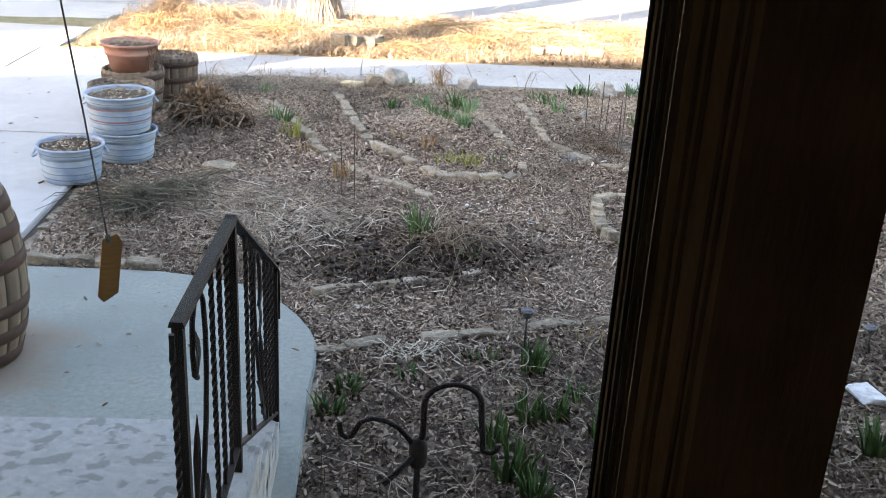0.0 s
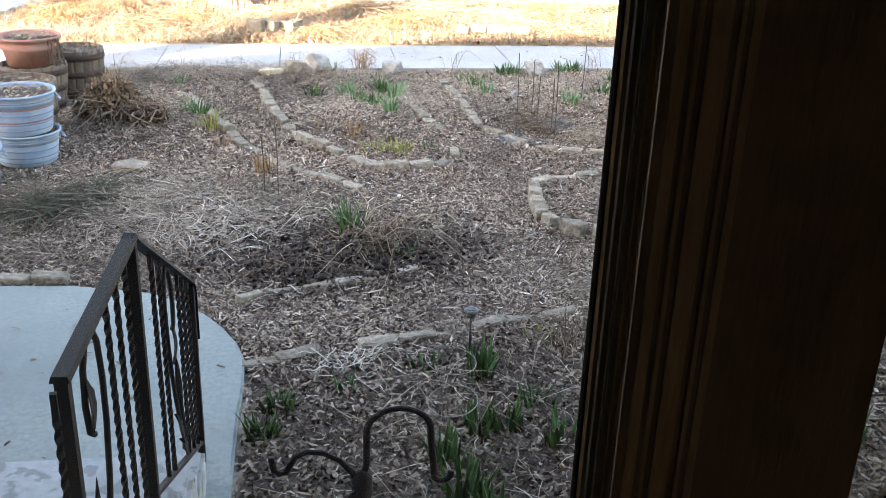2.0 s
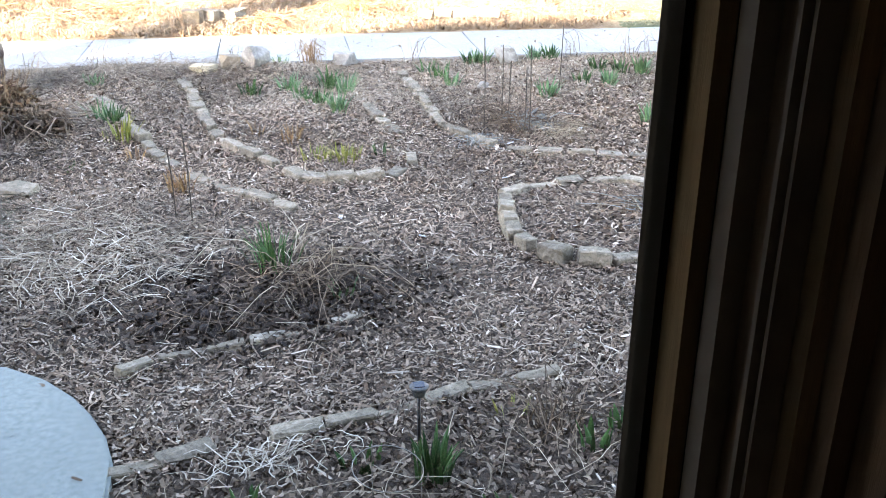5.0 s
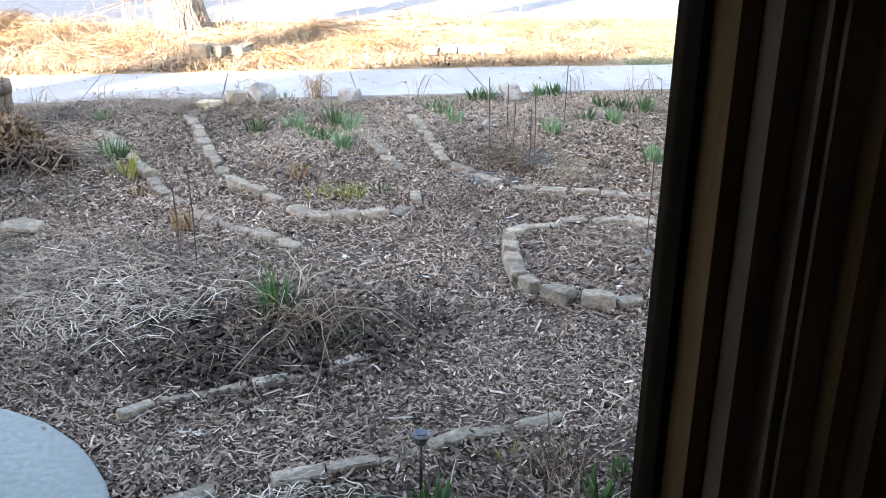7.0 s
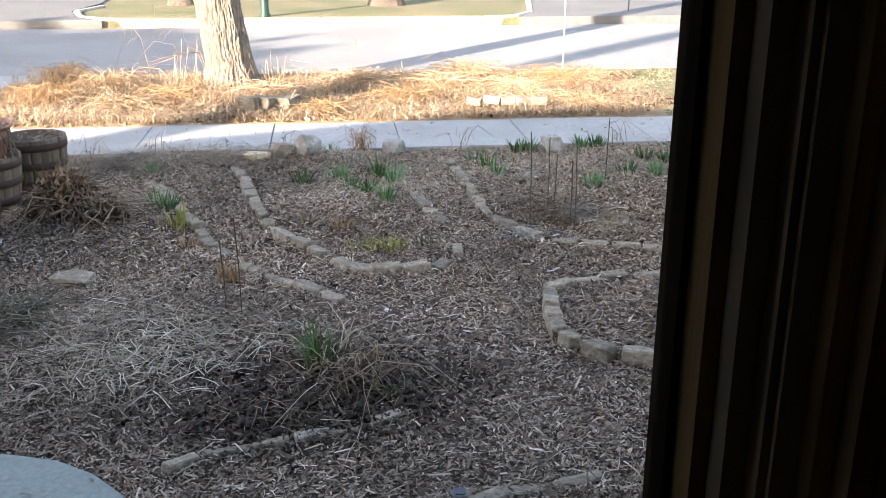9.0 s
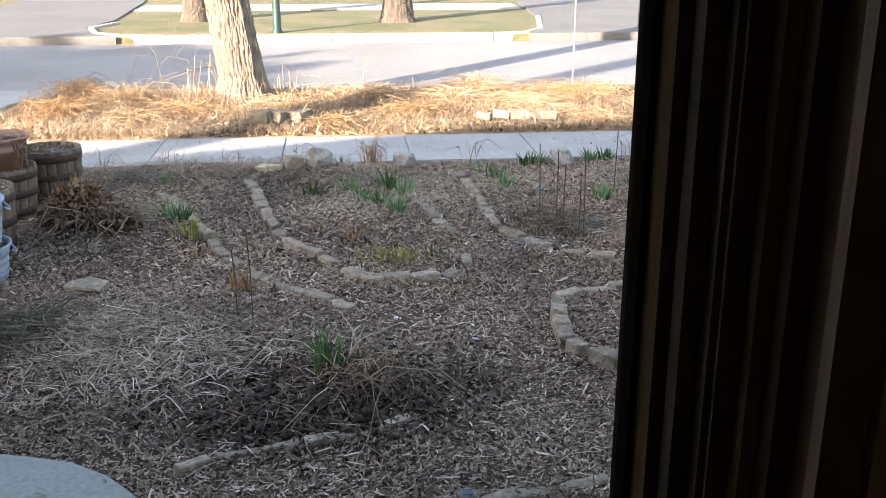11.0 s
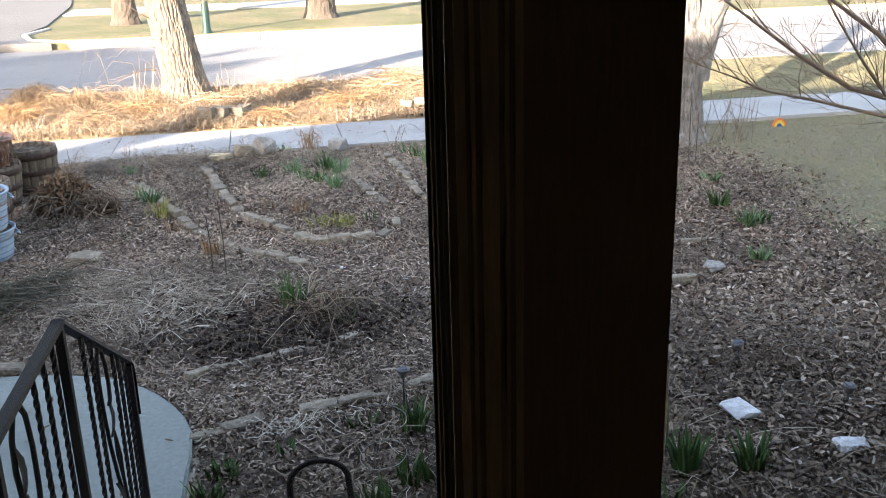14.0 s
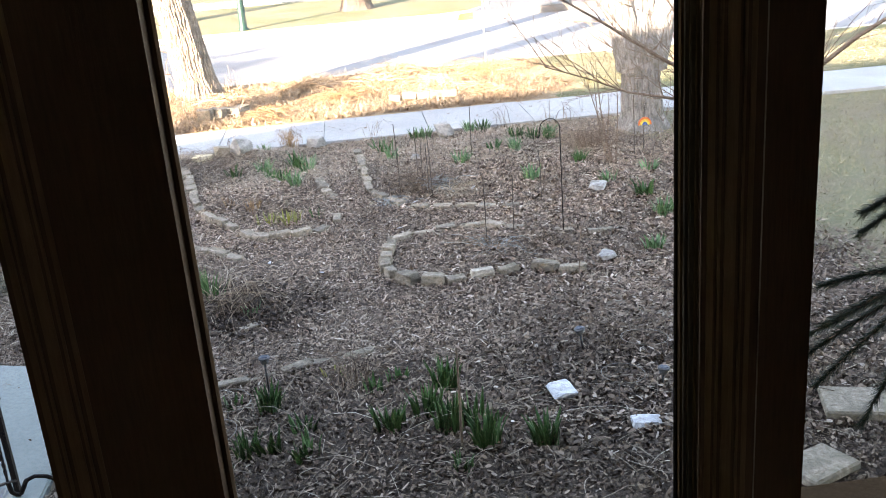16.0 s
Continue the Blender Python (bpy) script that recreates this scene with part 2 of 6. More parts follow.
M_BROWNLEAF = ramp_mat("brown dead clump leaves", [(0.03, 0.018, 0.012), (0.13, 0.075, 0.042), (0.22, 0.14, 0.08), (0.055, 0.034, 0.022), (0.30, 0.215, 0.135)])
M_HEATHER = ramp_mat("dark grey green heather", [(0.03, 0.031, 0.022), (0.07, 0.074, 0.052), (0.135, 0.125, 0.095), (0.045, 0.039, 0.028), (0.10, 0.082, 0.06)])
M_NEEDLE = ramp_mat("dark spruce needles", [(0.006, 0.016, 0.007), (0.014, 0.028, 0.012), (0.018, 0.036, 0.018)], 0.6, 0.2)
M_SEED = mat("dark seed heads", (0.012, 0.009, 0.008), (0.035, 0.025, 0.02), 60, 0.9, 0.6)
M_BLUEGREY = ramp_mat("blue grey dead lavender", [(0.12, 0.13, 0.13), (0.20, 0.215, 0.215), (0.28, 0.29, 0.285)])


def stained(m, centre, r0, r1, colour):
    """A rusty water stain that spreads unevenly round one foot."""
    n, ln = m.node_tree.nodes, m.node_tree.links
    b = n["Principled BSDF"]
    col = b.inputs["Base Color"].links[0].from_socket
    g = n.new("ShaderNodeNewGeometry").outputs["Position"]
    d = n.new("ShaderNodeVectorMath")
    d.operation = "DISTANCE"
    d.inputs[1].default_value = centre
    ln.new(g, d.inputs[0])
    tx = n.new("ShaderNodeTexNoise")
    tx.inputs["Scale"].default_value, tx.inputs["Detail"].default_value = 4.0, 6.0
    ln.new(g, tx.inputs[0])
    ad = n.new("ShaderNodeMath")
    ad.operation = "MULTIPLY_ADD"
    ad.inputs[1].default_value = 0.5
    ln.new(tx.outputs[0], ad.inputs[0])
    ln.new(d.outputs["Value"], ad.inputs[2])
    mr = n.new("ShaderNodeMapRange")
    mr.inputs[1].default_value, mr.inputs[2].default_value, mr.inputs[3].default_value, mr.inputs[4].default_value = r0 + 0.25, r1 + 0.25, 0.75, 0.0
    ln.new(ad.outputs[0], mr.inputs[0])
    mx = n.new("ShaderNodeMix")
    mx.data_type = "RGBA"
    ln.new(mr.outputs[0], mx.inputs[0])
    ln.new(col, mx.inputs[6])
    mx.inputs[7].default_value = (*colour, 1)
    ln.new(mx.outputs[2], b.inputs["Base Color"])


stained(M_PATIO, (-2.19, 3.62, 0.03), 0.3, 0.62, (0.20, 0.135, 0.095))
M_CHIME = mat("varnished chime paddle", (0.15, 0.07, 0.02), (0.24, 0.12, 0.035), 20, 0.5, 0.1, stretch=(1, 1, 6))
M_CORD = mat("cord", (0.05, 0.05, 0.05), (0.09, 0.09, 0.09), 20, 0.9, 0.0)
M_BLACK = mat("black plastic", (0.015, 0.015, 0.017), (0.03, 0.03, 0.033), 30, 0.4, 0.0)
M_SOLAR = mat("solar cell glass", (0.02, 0.03, 0.05), (0.045, 0.06, 0.09), 200, 0.5, 0.0, spec=0.2)
M_STEEL = mat("dull steel", (0.06, 0.063, 0.066), (0.13, 0.13, 0.132), 60, 0.7, 0.0, metal=0.0, spec=0.2)
M_WHITE = mat("white paint", (0.72, 0.72, 0.72), (0.8, 0.8, 0.8), 10, 0.6, 0.05)
M_CAR = mat("dark car paint", (0.02, 0.022, 0.025), (0.035, 0.037, 0.04), 10, 0.3, 0.0)
M_GLASSDARK = mat("far window glass", (0.03, 0.035, 0.04), (0.05, 0.055, 0.06), 5, 0.1, 0.0, spec=0.6)


def plain(name, c, rough=0.6):
    return mat(name, [v * 0.85 for v in c], [min(1, v * 1.1) for v in c], 30, rough, 0.05)


def glass_mat():
    m = bpy.data.materials.new("window glass")
    m.use_nodes = True
    n, ln = m.node_tree.nodes, m.node_tree.links
    n.remove(n["Principled BSDF"])
    tr, gl, mx, fr = n.new("ShaderNodeBsdfTransparent"), n.new("ShaderNodeBsdfGlossy"), n.new("ShaderNodeMixShader"), n.new("ShaderNodeFresnel")
    tr.inputs[0].default_value = (0.96, 0.98, 0.97, 1)
    gl.inputs["Roughness"].default_value = 0.0
    fr.inputs[0].default_value = 1.35
    ln.new(fr.outputs[0], mx.inputs[0])
    ln.new(tr.outputs[0], mx.inputs[1])
    ln.new(gl.outputs[0], mx.inputs[2])
    ln.new(mx.outputs[0], n["Material Output"].inputs[0])
    return m


M_GLASS = glass_mat()


# ---- mesh building ----
class Mesh:
    """Gathers vertices and faces for one mesh."""

    def __init__(self):
        self.v, self.f = [], []

    def add(self, verts, faces):
        k = len(self.v)
        self.v.extend(tuple(p) for p in verts)
        self.f.extend(tuple(i + k for i in f) for f in faces)
        return self

    def box(self, a, b):
        (x0, y0, z0), (x1, y1, z1) = a, b
        return self.add([(x0, y0, z0), (x1, y0, z0), (x1, y1, z0), (x0, y1, z0), (x0, y0, z1), (x1, y0, z1), (x1, y1, z1), (x0, y1, z1)],
                        [(3, 2, 1, 0), (4, 5, 6, 7), (0, 1, 5, 4), (1, 2, 6, 5), (2, 3, 7, 6), (3, 0, 4, 7)])

    def tube(self, pts, radii, n=6, cap=True):
        pts = [Vector(p) for p in pts]
        if not hasattr(radii, "__len__"):
            radii = [radii] * len(pts)
        rings, side = [], None
        for i, p in enumerate(pts):
            d = (pts[min(i + 1, len(pts) - 1)] - pts[max(i - 1, 0)]).normalized()
            if side is None:
                side = d.orthogonal().normalized()
            side = (side - d * side.dot(d)).normalized()
            up = d.cross(side)
            rings.append([p + (side * math.cos(2 * math.pi * k / n) + up * math.sin(2 * math.pi * k / n)) * radii[i] for k in range(n)])
        faces = [(i * n + k, i * n + (k + 1) % n, (i + 1) * n + (k + 1) % n, (i + 1) * n + k) for i in range(len(pts) - 1) for k in range(n)]
        if cap:
            faces += [tuple(range(n - 1, -1, -1)), tuple((len(pts) - 1) * n + k for k in range(n))]
        return self.add([q for r in rings for q in r], faces)

    def lathe(self, profile, n=32, centre=(0, 0, 0), closed=False):
        cx, cy, cz = centre
        m = len(profile)
        v = [(cx + r * math.cos(2 * math.pi * k / n), cy + r * math.sin(2 * math.pi * k / n), cz + z) for r, z in profile for k in range(n)]
        f = [(i * n + k, i * n + (k + 1) % n, (i + 1) * n + (k + 1) % n, (i + 1) * n + k) for i in range(m - 1) for k in range(n)]
        if closed:
            f += [((m - 1) * n + k, (m - 1) * n + (k + 1) % n, (k + 1) % n, k) for k in range(n)]
        return self.add(v, f)

    def data(self, name, smooth=False):
        me = bpy.data.meshes.new(name)
        me.from_pydata(self.v, [], self.f)
        if smooth:
            me.polygons.foreach_set("use_smooth", [True] * len(me.polygons))
        me.update()
        return me


def part(name, mesh, material, parent=None, label="", smooth=False, at=None):
    me = mesh.data(name, smooth) if isinstance(mesh, Mesh) else mesh
    if not me.materials:
        me.materials.append(material)
    ob = new(name, me)
    if at is not None:
        ob.matrix_basis = at
    if parent:
        ob.parent = parent
    return tagged(ob, label) if label else ob


def empty(name, x, y, z, label, category, group="", kind=""):
    ob = new(name)
    ob.empty_display_size = 0.1
    ob.matrix_basis = pose(x, y, z)
    return tagged(ob, label, category, group, kind)


def bevel_box(name, sx, sy, sz, bevel=0.01, jitter=0.0, seed=0, seg=1, cuts=0):
    """A block, base at z 0, with worn edges."""
    rng = random.Random(seed)
    bm = bmesh.new()
    bmesh.ops.create_cube(bm, size=1.0)
    if cuts:
        bmesh.ops.subdivide_edges(bm, edges=bm.edges[:], cuts=cuts, use_grid_fill=True)
    for v in bm.verts:
        v.co = Vector((v.co.x * sx, v.co.y * sy, (v.co.z + 0.5) * sz))
        v.co += Vector([rng.uniform(-jitter, jitter) for _ in range(3)])
    if bevel:
        bmesh.ops.bevel(bm, geom=bm.edges[:] if not cuts else [e for e in bm.edges if e.calc_face_angle(0) > 0.6], offset=bevel, segments=seg, affect="EDGES", clamp_overlap=True)
    me = bpy.data.meshes.new(name)
    bm.to_mesh(me)
    bm.free()
    return me


# ---- the lie of the land ----
GX0, GX1, GY0, GY1 = -2.44, 5.2, 0.95, 10.64
MOUNDS = [(-1.11, 6.01, 0.95, 0.09), (0.33, 5.34, 0.5, 0.08), (0.45, 8.39, 0.8, 0.07), (2.57, 6.01, 0.7, 0.05), (2.79, 8.87, 1.2, 0.06),
          (-1.6, 8.2, 0.8, 0.12), (-1.0, 9.9, 1.2, 0.10), (0.2, 9.9, 0.5, 0.10), (1.2, 3.1, 0.9, 0.05)]


PATIO_Y = [0.9, 2.4, 3.0, 3.4, 3.84, 4.17, 4.4, 4.58, 4.7, 4.78, 4.83]
PATIO_X = [-0.40, -0.40, -0.40, -0.39, -0.40, -0.52, -0.69, -0.9, -1.13, -1.43, -2.6]


def relief(x, y):
    """Height of the open ground, x and y as arrays."""
    x, y = np.asarray(x, float), np.asarray(y, float)
    inside = np.clip((x - GX0) / 0.25, 0, 1) * np.clip((y - GY0) / 0.2, 0, 1) * np.clip((GY1 - y) / 0.3, 0, 1)
    inside = inside * np.clip((x - np.interp(y, PATIO_Y, PATIO_X)) / 0.1, 0, 1)
    h = 0.015 + sum(a * np.exp(-((x - mx) ** 2 + (y - my) ** 2) / (2 * (s * 0.6) ** 2)) for mx, my, s, a in MOUNDS)
    bumps = 0.008 * np.sin(3.1 * x + 1.3) * np.sin(2.7 * y) + 0.006 * np.sin(9.3 * x + 4 * y) * np.sin(8.1 * y - 3 * x) + 0.004 * np.sin(23 * x) * np.sin(21 * y + 5 * x)
    return inside * (h + bumps) * (1 - np.clip((x - 4.2) / 1.0, 0, 1) * 0.7)


def height(x, y):
    return float(relief(x, y))


# ---- ground, paving ----
def ground_sheet():
    xs = np.unique(np.round(np.concatenate([[-2500, -600, -200, -90, -45, -25, -15, -8, -4.12, -4.08, -3.0], np.arange(-2.6, 5.6, 0.05), [6, 6.6, 7.5, 9, 12, 18, 28, 50, 100, 250, 700, 2500]]), 3))
    ys = np.unique(np.round(np.concatenate([[-2500, -500, -120, -40, -15, -5, -1, 0.5], np.arange(0.9, 10.75, 0.05), [11.3, 11.95], np.arange(12.05, 15.7, 0.2), [15.74, 15.76, 19, 23.81, 23.83, 25, 27, 29.5, 31.4, 33.6, 38, 45, 55, 70, 100, 180, 400, 1000, 2800]]), 3))
    X, Y = np.meshgrid(xs, ys)
    Z = relief(X, Y) - 0.02
    Z = np.where((Y > 15.75) & (Y < 23.82), -0.15, Z)
    Z = np.where((Y > 12.0) & (Y < 15.75), 0.02 + 0.03 * np.sin(X * 2.1) * np.sin(Y * 2.6) * (abs(X) < 8), Z)
    Z = np.where(Y > 23.82, 0.0, Z)
    nx, ny = len(xs), len(ys)
    idx = np.arange(nx * ny).reshape(ny, nx)
    F = np.stack([idx[:-1, :-1], idx[:-1, 1:], idx[1:, 1:], idx[1:, :-1]], -1).reshape(-1, 4)
    me = bpy.data.meshes.new("ground")
    me.from_pydata(np.stack([X, Y, Z], -1).reshape(-1, 3).tolist(), [], F.tolist())
    for m in (M_SOIL, M_LAWN, M_PARK, M_FARLAWN):
        me.materials.append(m)
    cx, cy = ((X[:-1, :-1] + X[1:, 1:]) / 2).ravel(), ((Y[:-1, :-1] + Y[1:, 1:]) / 2).ravel()
    edge = 4.95 + 0.22 * np.sin(cy * 1.7) + 0.12 * np.sin(cy * 5.1)
    slot = np.full(len(cx), 3)
    slot[(cy < 10.8) & (cx > edge)] = 1
    slot[(cy < 10.8) & (cx <= edge) & (cx > -2.6)] = 0
    slot[(cy > 11.9) & (cy < 15.8) & (cx > -4.3) & (cx < 4.7 + 0.3 * np.sin(cy * 4))] = 2
    me.polygons.foreach_set("material_index", slot.tolist())
    me.polygons.foreach_set("use_smooth", [True] * len(me.polygons))
    return tagged(new("ground", me), "mulched garden soil, thin lawn and dry verge in one sheet", "ground", kind="structure")


ground_sheet()


def slab_shape(outline, z0, z1, bevel=0.012):
    """A flat slab over an outline, with a rounded rim."""
    bm = bmesh.new()
    f = bm.faces.new([bm.verts.new((x, y, z0)) for x, y in outline])
    if f.normal.z < 0:
        f.normal_flip()
    top = bmesh.ops.extrude_face_region(bm, geom=[f])["geom"]
    for v in top:
        if isinstance(v, bmesh.types.BMVert):
            v.co.z = z1
    bm.normal_update()
    if bevel:
        bmesh.ops.bevel(bm, geom=[e for e in bm.edges if all(abs(v.co.z - z1) < 1e-5 for v in e.verts)], offset=bevel, segments=2, affect="EDGES", clamp_overlap=True)
    bmesh.ops.recalc_face_normals(bm, faces=bm.faces[:])
    me = bpy.data.meshes.new("slab")
    bm.to_mesh(me)
    bm.free()
    return me


def arc(cx, cy, r, a0, a1, n):
    return [(cx + r * math.cos(radians(a0 + (a1 - a0) * k / n)), cy + r * math.sin(radians(a0 + (a1 - a0) * k / n))) for k in range(n + 1)]


patio_rim = [(-2.62, 1.18), (-0.40, 1.18), (-0.40, 2.4), (-0.40, 3.0), (-0.40, 3.3), (-0.39, 3.6), (-0.40, 3.84), (-0.45, 4.02), (-0.53, 4.19), (-0.63, 4.35), (-0.77, 4.51), (-0.95, 4.64), (-1.15, 4.71), (-1.43, 4.78), (-1.8, 4.8), (-2.62, 4.82)]
tagged(part("patio", slab_shape(patio_rim, -0.12, 0.03), M_PATIO), "pale grey concrete patio with a rounded corner", "patio", kind="structure")
drive = empty("driveway", -4.6, 4, 0, "pale concrete driveway beside the garden", "driveway", kind="structure")
for k, (y0, y1) in enumerate(((-4.0, 1.6), (1.62, 4.85), (4.87, 7.9), (7.92, 10.6))):
    for x0, x1 in ((-6.6, -4.57), (-4.55, -2.635 if k < 2 else -2.5)):
        part("slab", slab_shape([(x0, y0), (x1, y0), (x1, y1), (x0, y1)], -0.12, 0.022 + 0.002 * (k % 2), 0.008), M_CONC, drive, at=pose(4.6, -4, 0))
apron = [(-11.9, 12.03), (-4.25, 12.03), (-4.22, 14.6), (-3.9, 15.2), (-3.5, 15.6), (-3.5, 15.86), (-12.9, 15.86), (-12.9, 15.6), (-12.2, 15.1), (-11.95, 14.3)]
part("slab", slab_shape(apron, -0.16, 0.03), M_WALK, drive, at=pose(4.6, -4, 0))
walkway = empty("sidewalk", 0, 11.3, 0, "pale concrete sidewalk in square slabs", "sidewalk", kind="structure")
slab_me = bevel_box("slab", 1.369, 1.34, 0.14, 0.006, 0.0, 1, 2)
for k in range(-16, 22):
    part("slab", slab_me, M_WALK, walkway, at=pose(k * 1.375 + 0.35, 0.02, -0.118 + 0.003 * ((k * 7) % 3), 0, 0.12 * ((k * 5) % 3 - 1), 0))
m = Mesh()
m.box((-120, -0.65, -0.1), (-22.4, 0.69, 0.02)).box((30, -0.65, -0.1), (140, 0.69, 0.02))
part("far_run", m, M_WALK, walkway)
m = Mesh().box((-300, 15.9, -0.3), (300, 23.67, -0.146))
tagged(part("road", m, M_ROAD), "pale residential road bleached by low sun", "road", kind="structure")


def kerb(name, pts, label, w=0.15, z0=-0.3, z1=0.02):
    e = empty(name, 0, 0, 0, label, "kerb", kind="structure")
    for (x0, y0), (x1, y1) in zip(pts, pts[1:]):
        L = math.hypot(x1 - x0, y1 - y0)
        n = max(1, round(L / 3.0)) if L < 80 else 1
        me = bevel_box("kerbstone", L / n - 0.008, w, z1 - z0, 0.025, 0.0, 1, 2)
        for k in range(n):
            u = (k + 0.5) / n
            part("kerbstone", me, M_KERB, e, at=pose(x0 + (x1 - x0) * u, y0 + (y1 - y0) * u, z0, 0, 0, math.degrees(math.atan2(y1 - y0, x1 - x0))))
    return e


kerb("kerb_near", [(-120, 15.82), (-30, 15.82), (-12.95, 15.82)], "pale concrete street kerb")
kerb("kerb_near", [(-3.45, 15.82), (32, 15.82), (150, 15.82)], "pale concrete street kerb along the dry verge")
kerb("kerb_far", [(-5.4, 27.3), (-5.75, 25.9), (-5.35, 24.6), (-4.6, 23.95), (-3.6, 23.75), (3.9, 23.75), (4.7, 24.0), (5.25, 24.9), (5.5, 26.2), (5.9, 28.5)], "pale curved kerb round a lawn island", z1=0.05)
kerb("kerb_far", [(-120, 23.75), (-30, 23.75), (-11.2, 23.75), (-10.3, 24.1), (-9.8, 25.2), (-9.7, 27.5)], "pale kerb across the road", z1=0.05)
kerb("kerb_far", [(10.6, 27.5), (10.2, 25.0), (10.9, 24.0), (11.8, 23.75), (40, 23.75), (150, 23.75)], "pale kerb across the road beside a driveway", z1=0.05)
for outline, lab in (([(-11.1, 23.7), (-4.7, 23.7), (-5.4, 24.5), (-5.85, 25.9), (-5.6, 28), (-6.1, 35), (-10.1, 62), (-16.4, 62), (-10.2, 35), (-9.8, 28), (-9.9, 25.2), (-10.4, 24.2)], "pale driveway across the road"),
                     ([(4.75, 23.7), (11.7, 23.7), (10.8, 24.1), (10.3, 25), (10.5, 28), (11.2, 34), (13.5, 60), (9.5, 60), (6.3, 34), (5.7, 27), (5.3, 24.8)], "pale driveway across the road leading to a parked car")):
    tagged(part("driveway", slab_shape(outline, -0.2, 0.035, 0.01), M_SHADEDRIVE), lab, "driveway", kind="structure")
m = Mesh().box((-90, 31.4, -0.1), (-10.3, 33.5, 0.045)).box((-5.75, 31.4, -0.1), (5.95, 33.5, 0.045)).box((11, 31.4, -0.1), (90, 33.5, 0.045))
tagged(part("sidewalk", m, M_WALK), "sunlit sidewalk across the road", "sidewalk", kind="structure")

# ---- the house with the window ----
OPX0, OPX1, OPZ0, OPZ1, WY0, WY1 = -1.7, 4.0, 0.68, 2.8, 0.965, 1.175


def slab_box(name, a, b, material, label, kind="structure", cat="wall"):
    return tagged(part(name, Mesh().box(a, b), material), label, cat, kind=kind)


slab_box("wall_front", (-13, WY0, -0.1), (OPX0, WY1, 3.2), M_SIDING, "front wall of the house beside the window")
slab_box("wall_front", (OPX1, WY0, -0.1), (5.2, WY1, 3.2), M_SIDING, "front wall of the house beside the window")
slab_box("wall_front", (OPX0, WY0, -0.1), (OPX1, WY1, OPZ0 - 0.04), M_SIDING, "front wall of the house under the window")
slab_box("wall_front", (OPX0, WY0, OPZ1), (OPX1, WY1, 3.2), M_SIDING, "front wall of the house over the window")
slab_box("wall_west", (-13, -9, -0.1), (-12.8, WY0, 3.2), M_SIDING, "side wall of the house")
slab_box("wall_east", (5.0, -9, -0.1), (5.2, WY0, 3.2), M_SIDING, "side wall of the house")
slab_box("wall_north", (-13, -9.2, -0.1), (5.2, -9, 3.2), M_SIDING, "rear wall of the house")
slab_box("room_wall_west", (-3.3, -4.5, 0.5), (-3.2, WY0, 3.1), M_ROOM, "beige plaster room wall in the dark")
slab_box("room_wall_east", (4.5, -4.5, 0.5), (4.6, WY0, 3.1), M_ROOM, "beige plaster room wall in the dark")
slab_box("room_wall_back", (-3.3, -4.6, 0.5), (4.6, -4.5, 3.1), M_ROOM, "beige plaster room wall behind")
slab_box("room_wall_front", (-3.2, WY0 - 0.06, 0.6), (OPX0 - 0.003, WY0 - 0.003, 3.05), M_ROOM, "beige plaster beside the window")
slab_box("room_wall_front", (OPX1 + 0.003, WY0 - 0.06, 0.6), (4.5, WY0 - 0.003, 3.05), M_ROOM, "beige plaster beside the window")
slab_box("room_wall_front", (OPX0, WY0 - 0.06, 0.6), (OPX1, WY0 - 0.003, OPZ0 - 0.045), M_ROOM, "beige plaster under the window")
slab_box("room_wall_front", (OPX0, WY0 - 0.06, OPZ1 + 0.003), (OPX1, WY0 - 0.003, 3.05), M_ROOM, "beige plaster over the window")
slab_box("floor", (-3.3, -4.6, 0.5), (4.6, WY0 - 0.003, 0.6), M_FLOOR, "dark wooden room floor", cat="floor")
slab_box("ceiling", (-3.3, -4.6, 3.05), (4.6, WY0 - 0.003, 3.15), M_ROOM, "dim room ceiling", cat="ceiling")
m = Mesh()
m.add([(-13.6, 1.95, 3.2), (5.8, 1.95, 3.2), (5.8, -4.1, 7.05), (-13.6, -4.1, 7.05), (-13.6, -9.7, 3.2), (5.8, -9.7, 3.2),
       (-13.6, 1.95, 3.05), (5.8, 1.95, 3.05), (-13.6, -9.7, 3.05), (5.8, -9.7, 3.05)],
      [(0, 1, 2, 3), (3, 2, 5, 4), (6, 8, 9, 7), (0, 6, 7, 1), (5, 9, 8, 4), (1, 7, 9, 5, 2), (4, 8, 6, 0, 3)])
tagged(part("roof", m, M_ROOF), "dark shingled house roof", "roof", kind="structure")

# window: sill, head, jambs, posts with stepped sash profiles, panes
win = empty("window_1", 0.6, WY0, OPZ0, "dark wooden picture window in three lights", "window", kind="structure")
SILL = pose(-0.6, -WY0, -OPZ0)


def wpart(name, a, b, material, label=""):
    return part(name, Mesh().box(a, b), material, win, label, at=SILL)


wpart("window_sill", (OPX0, 0.865, OPZ0 - 0.04), (OPX1, 1.225, OPZ0), M_TRIM)
wpart("head", (OPX0, 0.885, OPZ1 - 0.05), (OPX1, 1.155, OPZ1 - 0.002), M_TRIM)
wpart("jamb", (OPX0 + 0.002, 0.885, OPZ0 + 0.002), (OPX0 + 0.06, 1.155, OPZ1 - 0.052), M_TRIM)
wpart("jamb", (OPX1 - 0.06, 0.885, OPZ0 + 0.002), (OPX1 - 0.002, 1.155, OPZ1 - 0.052), M_TRIM)


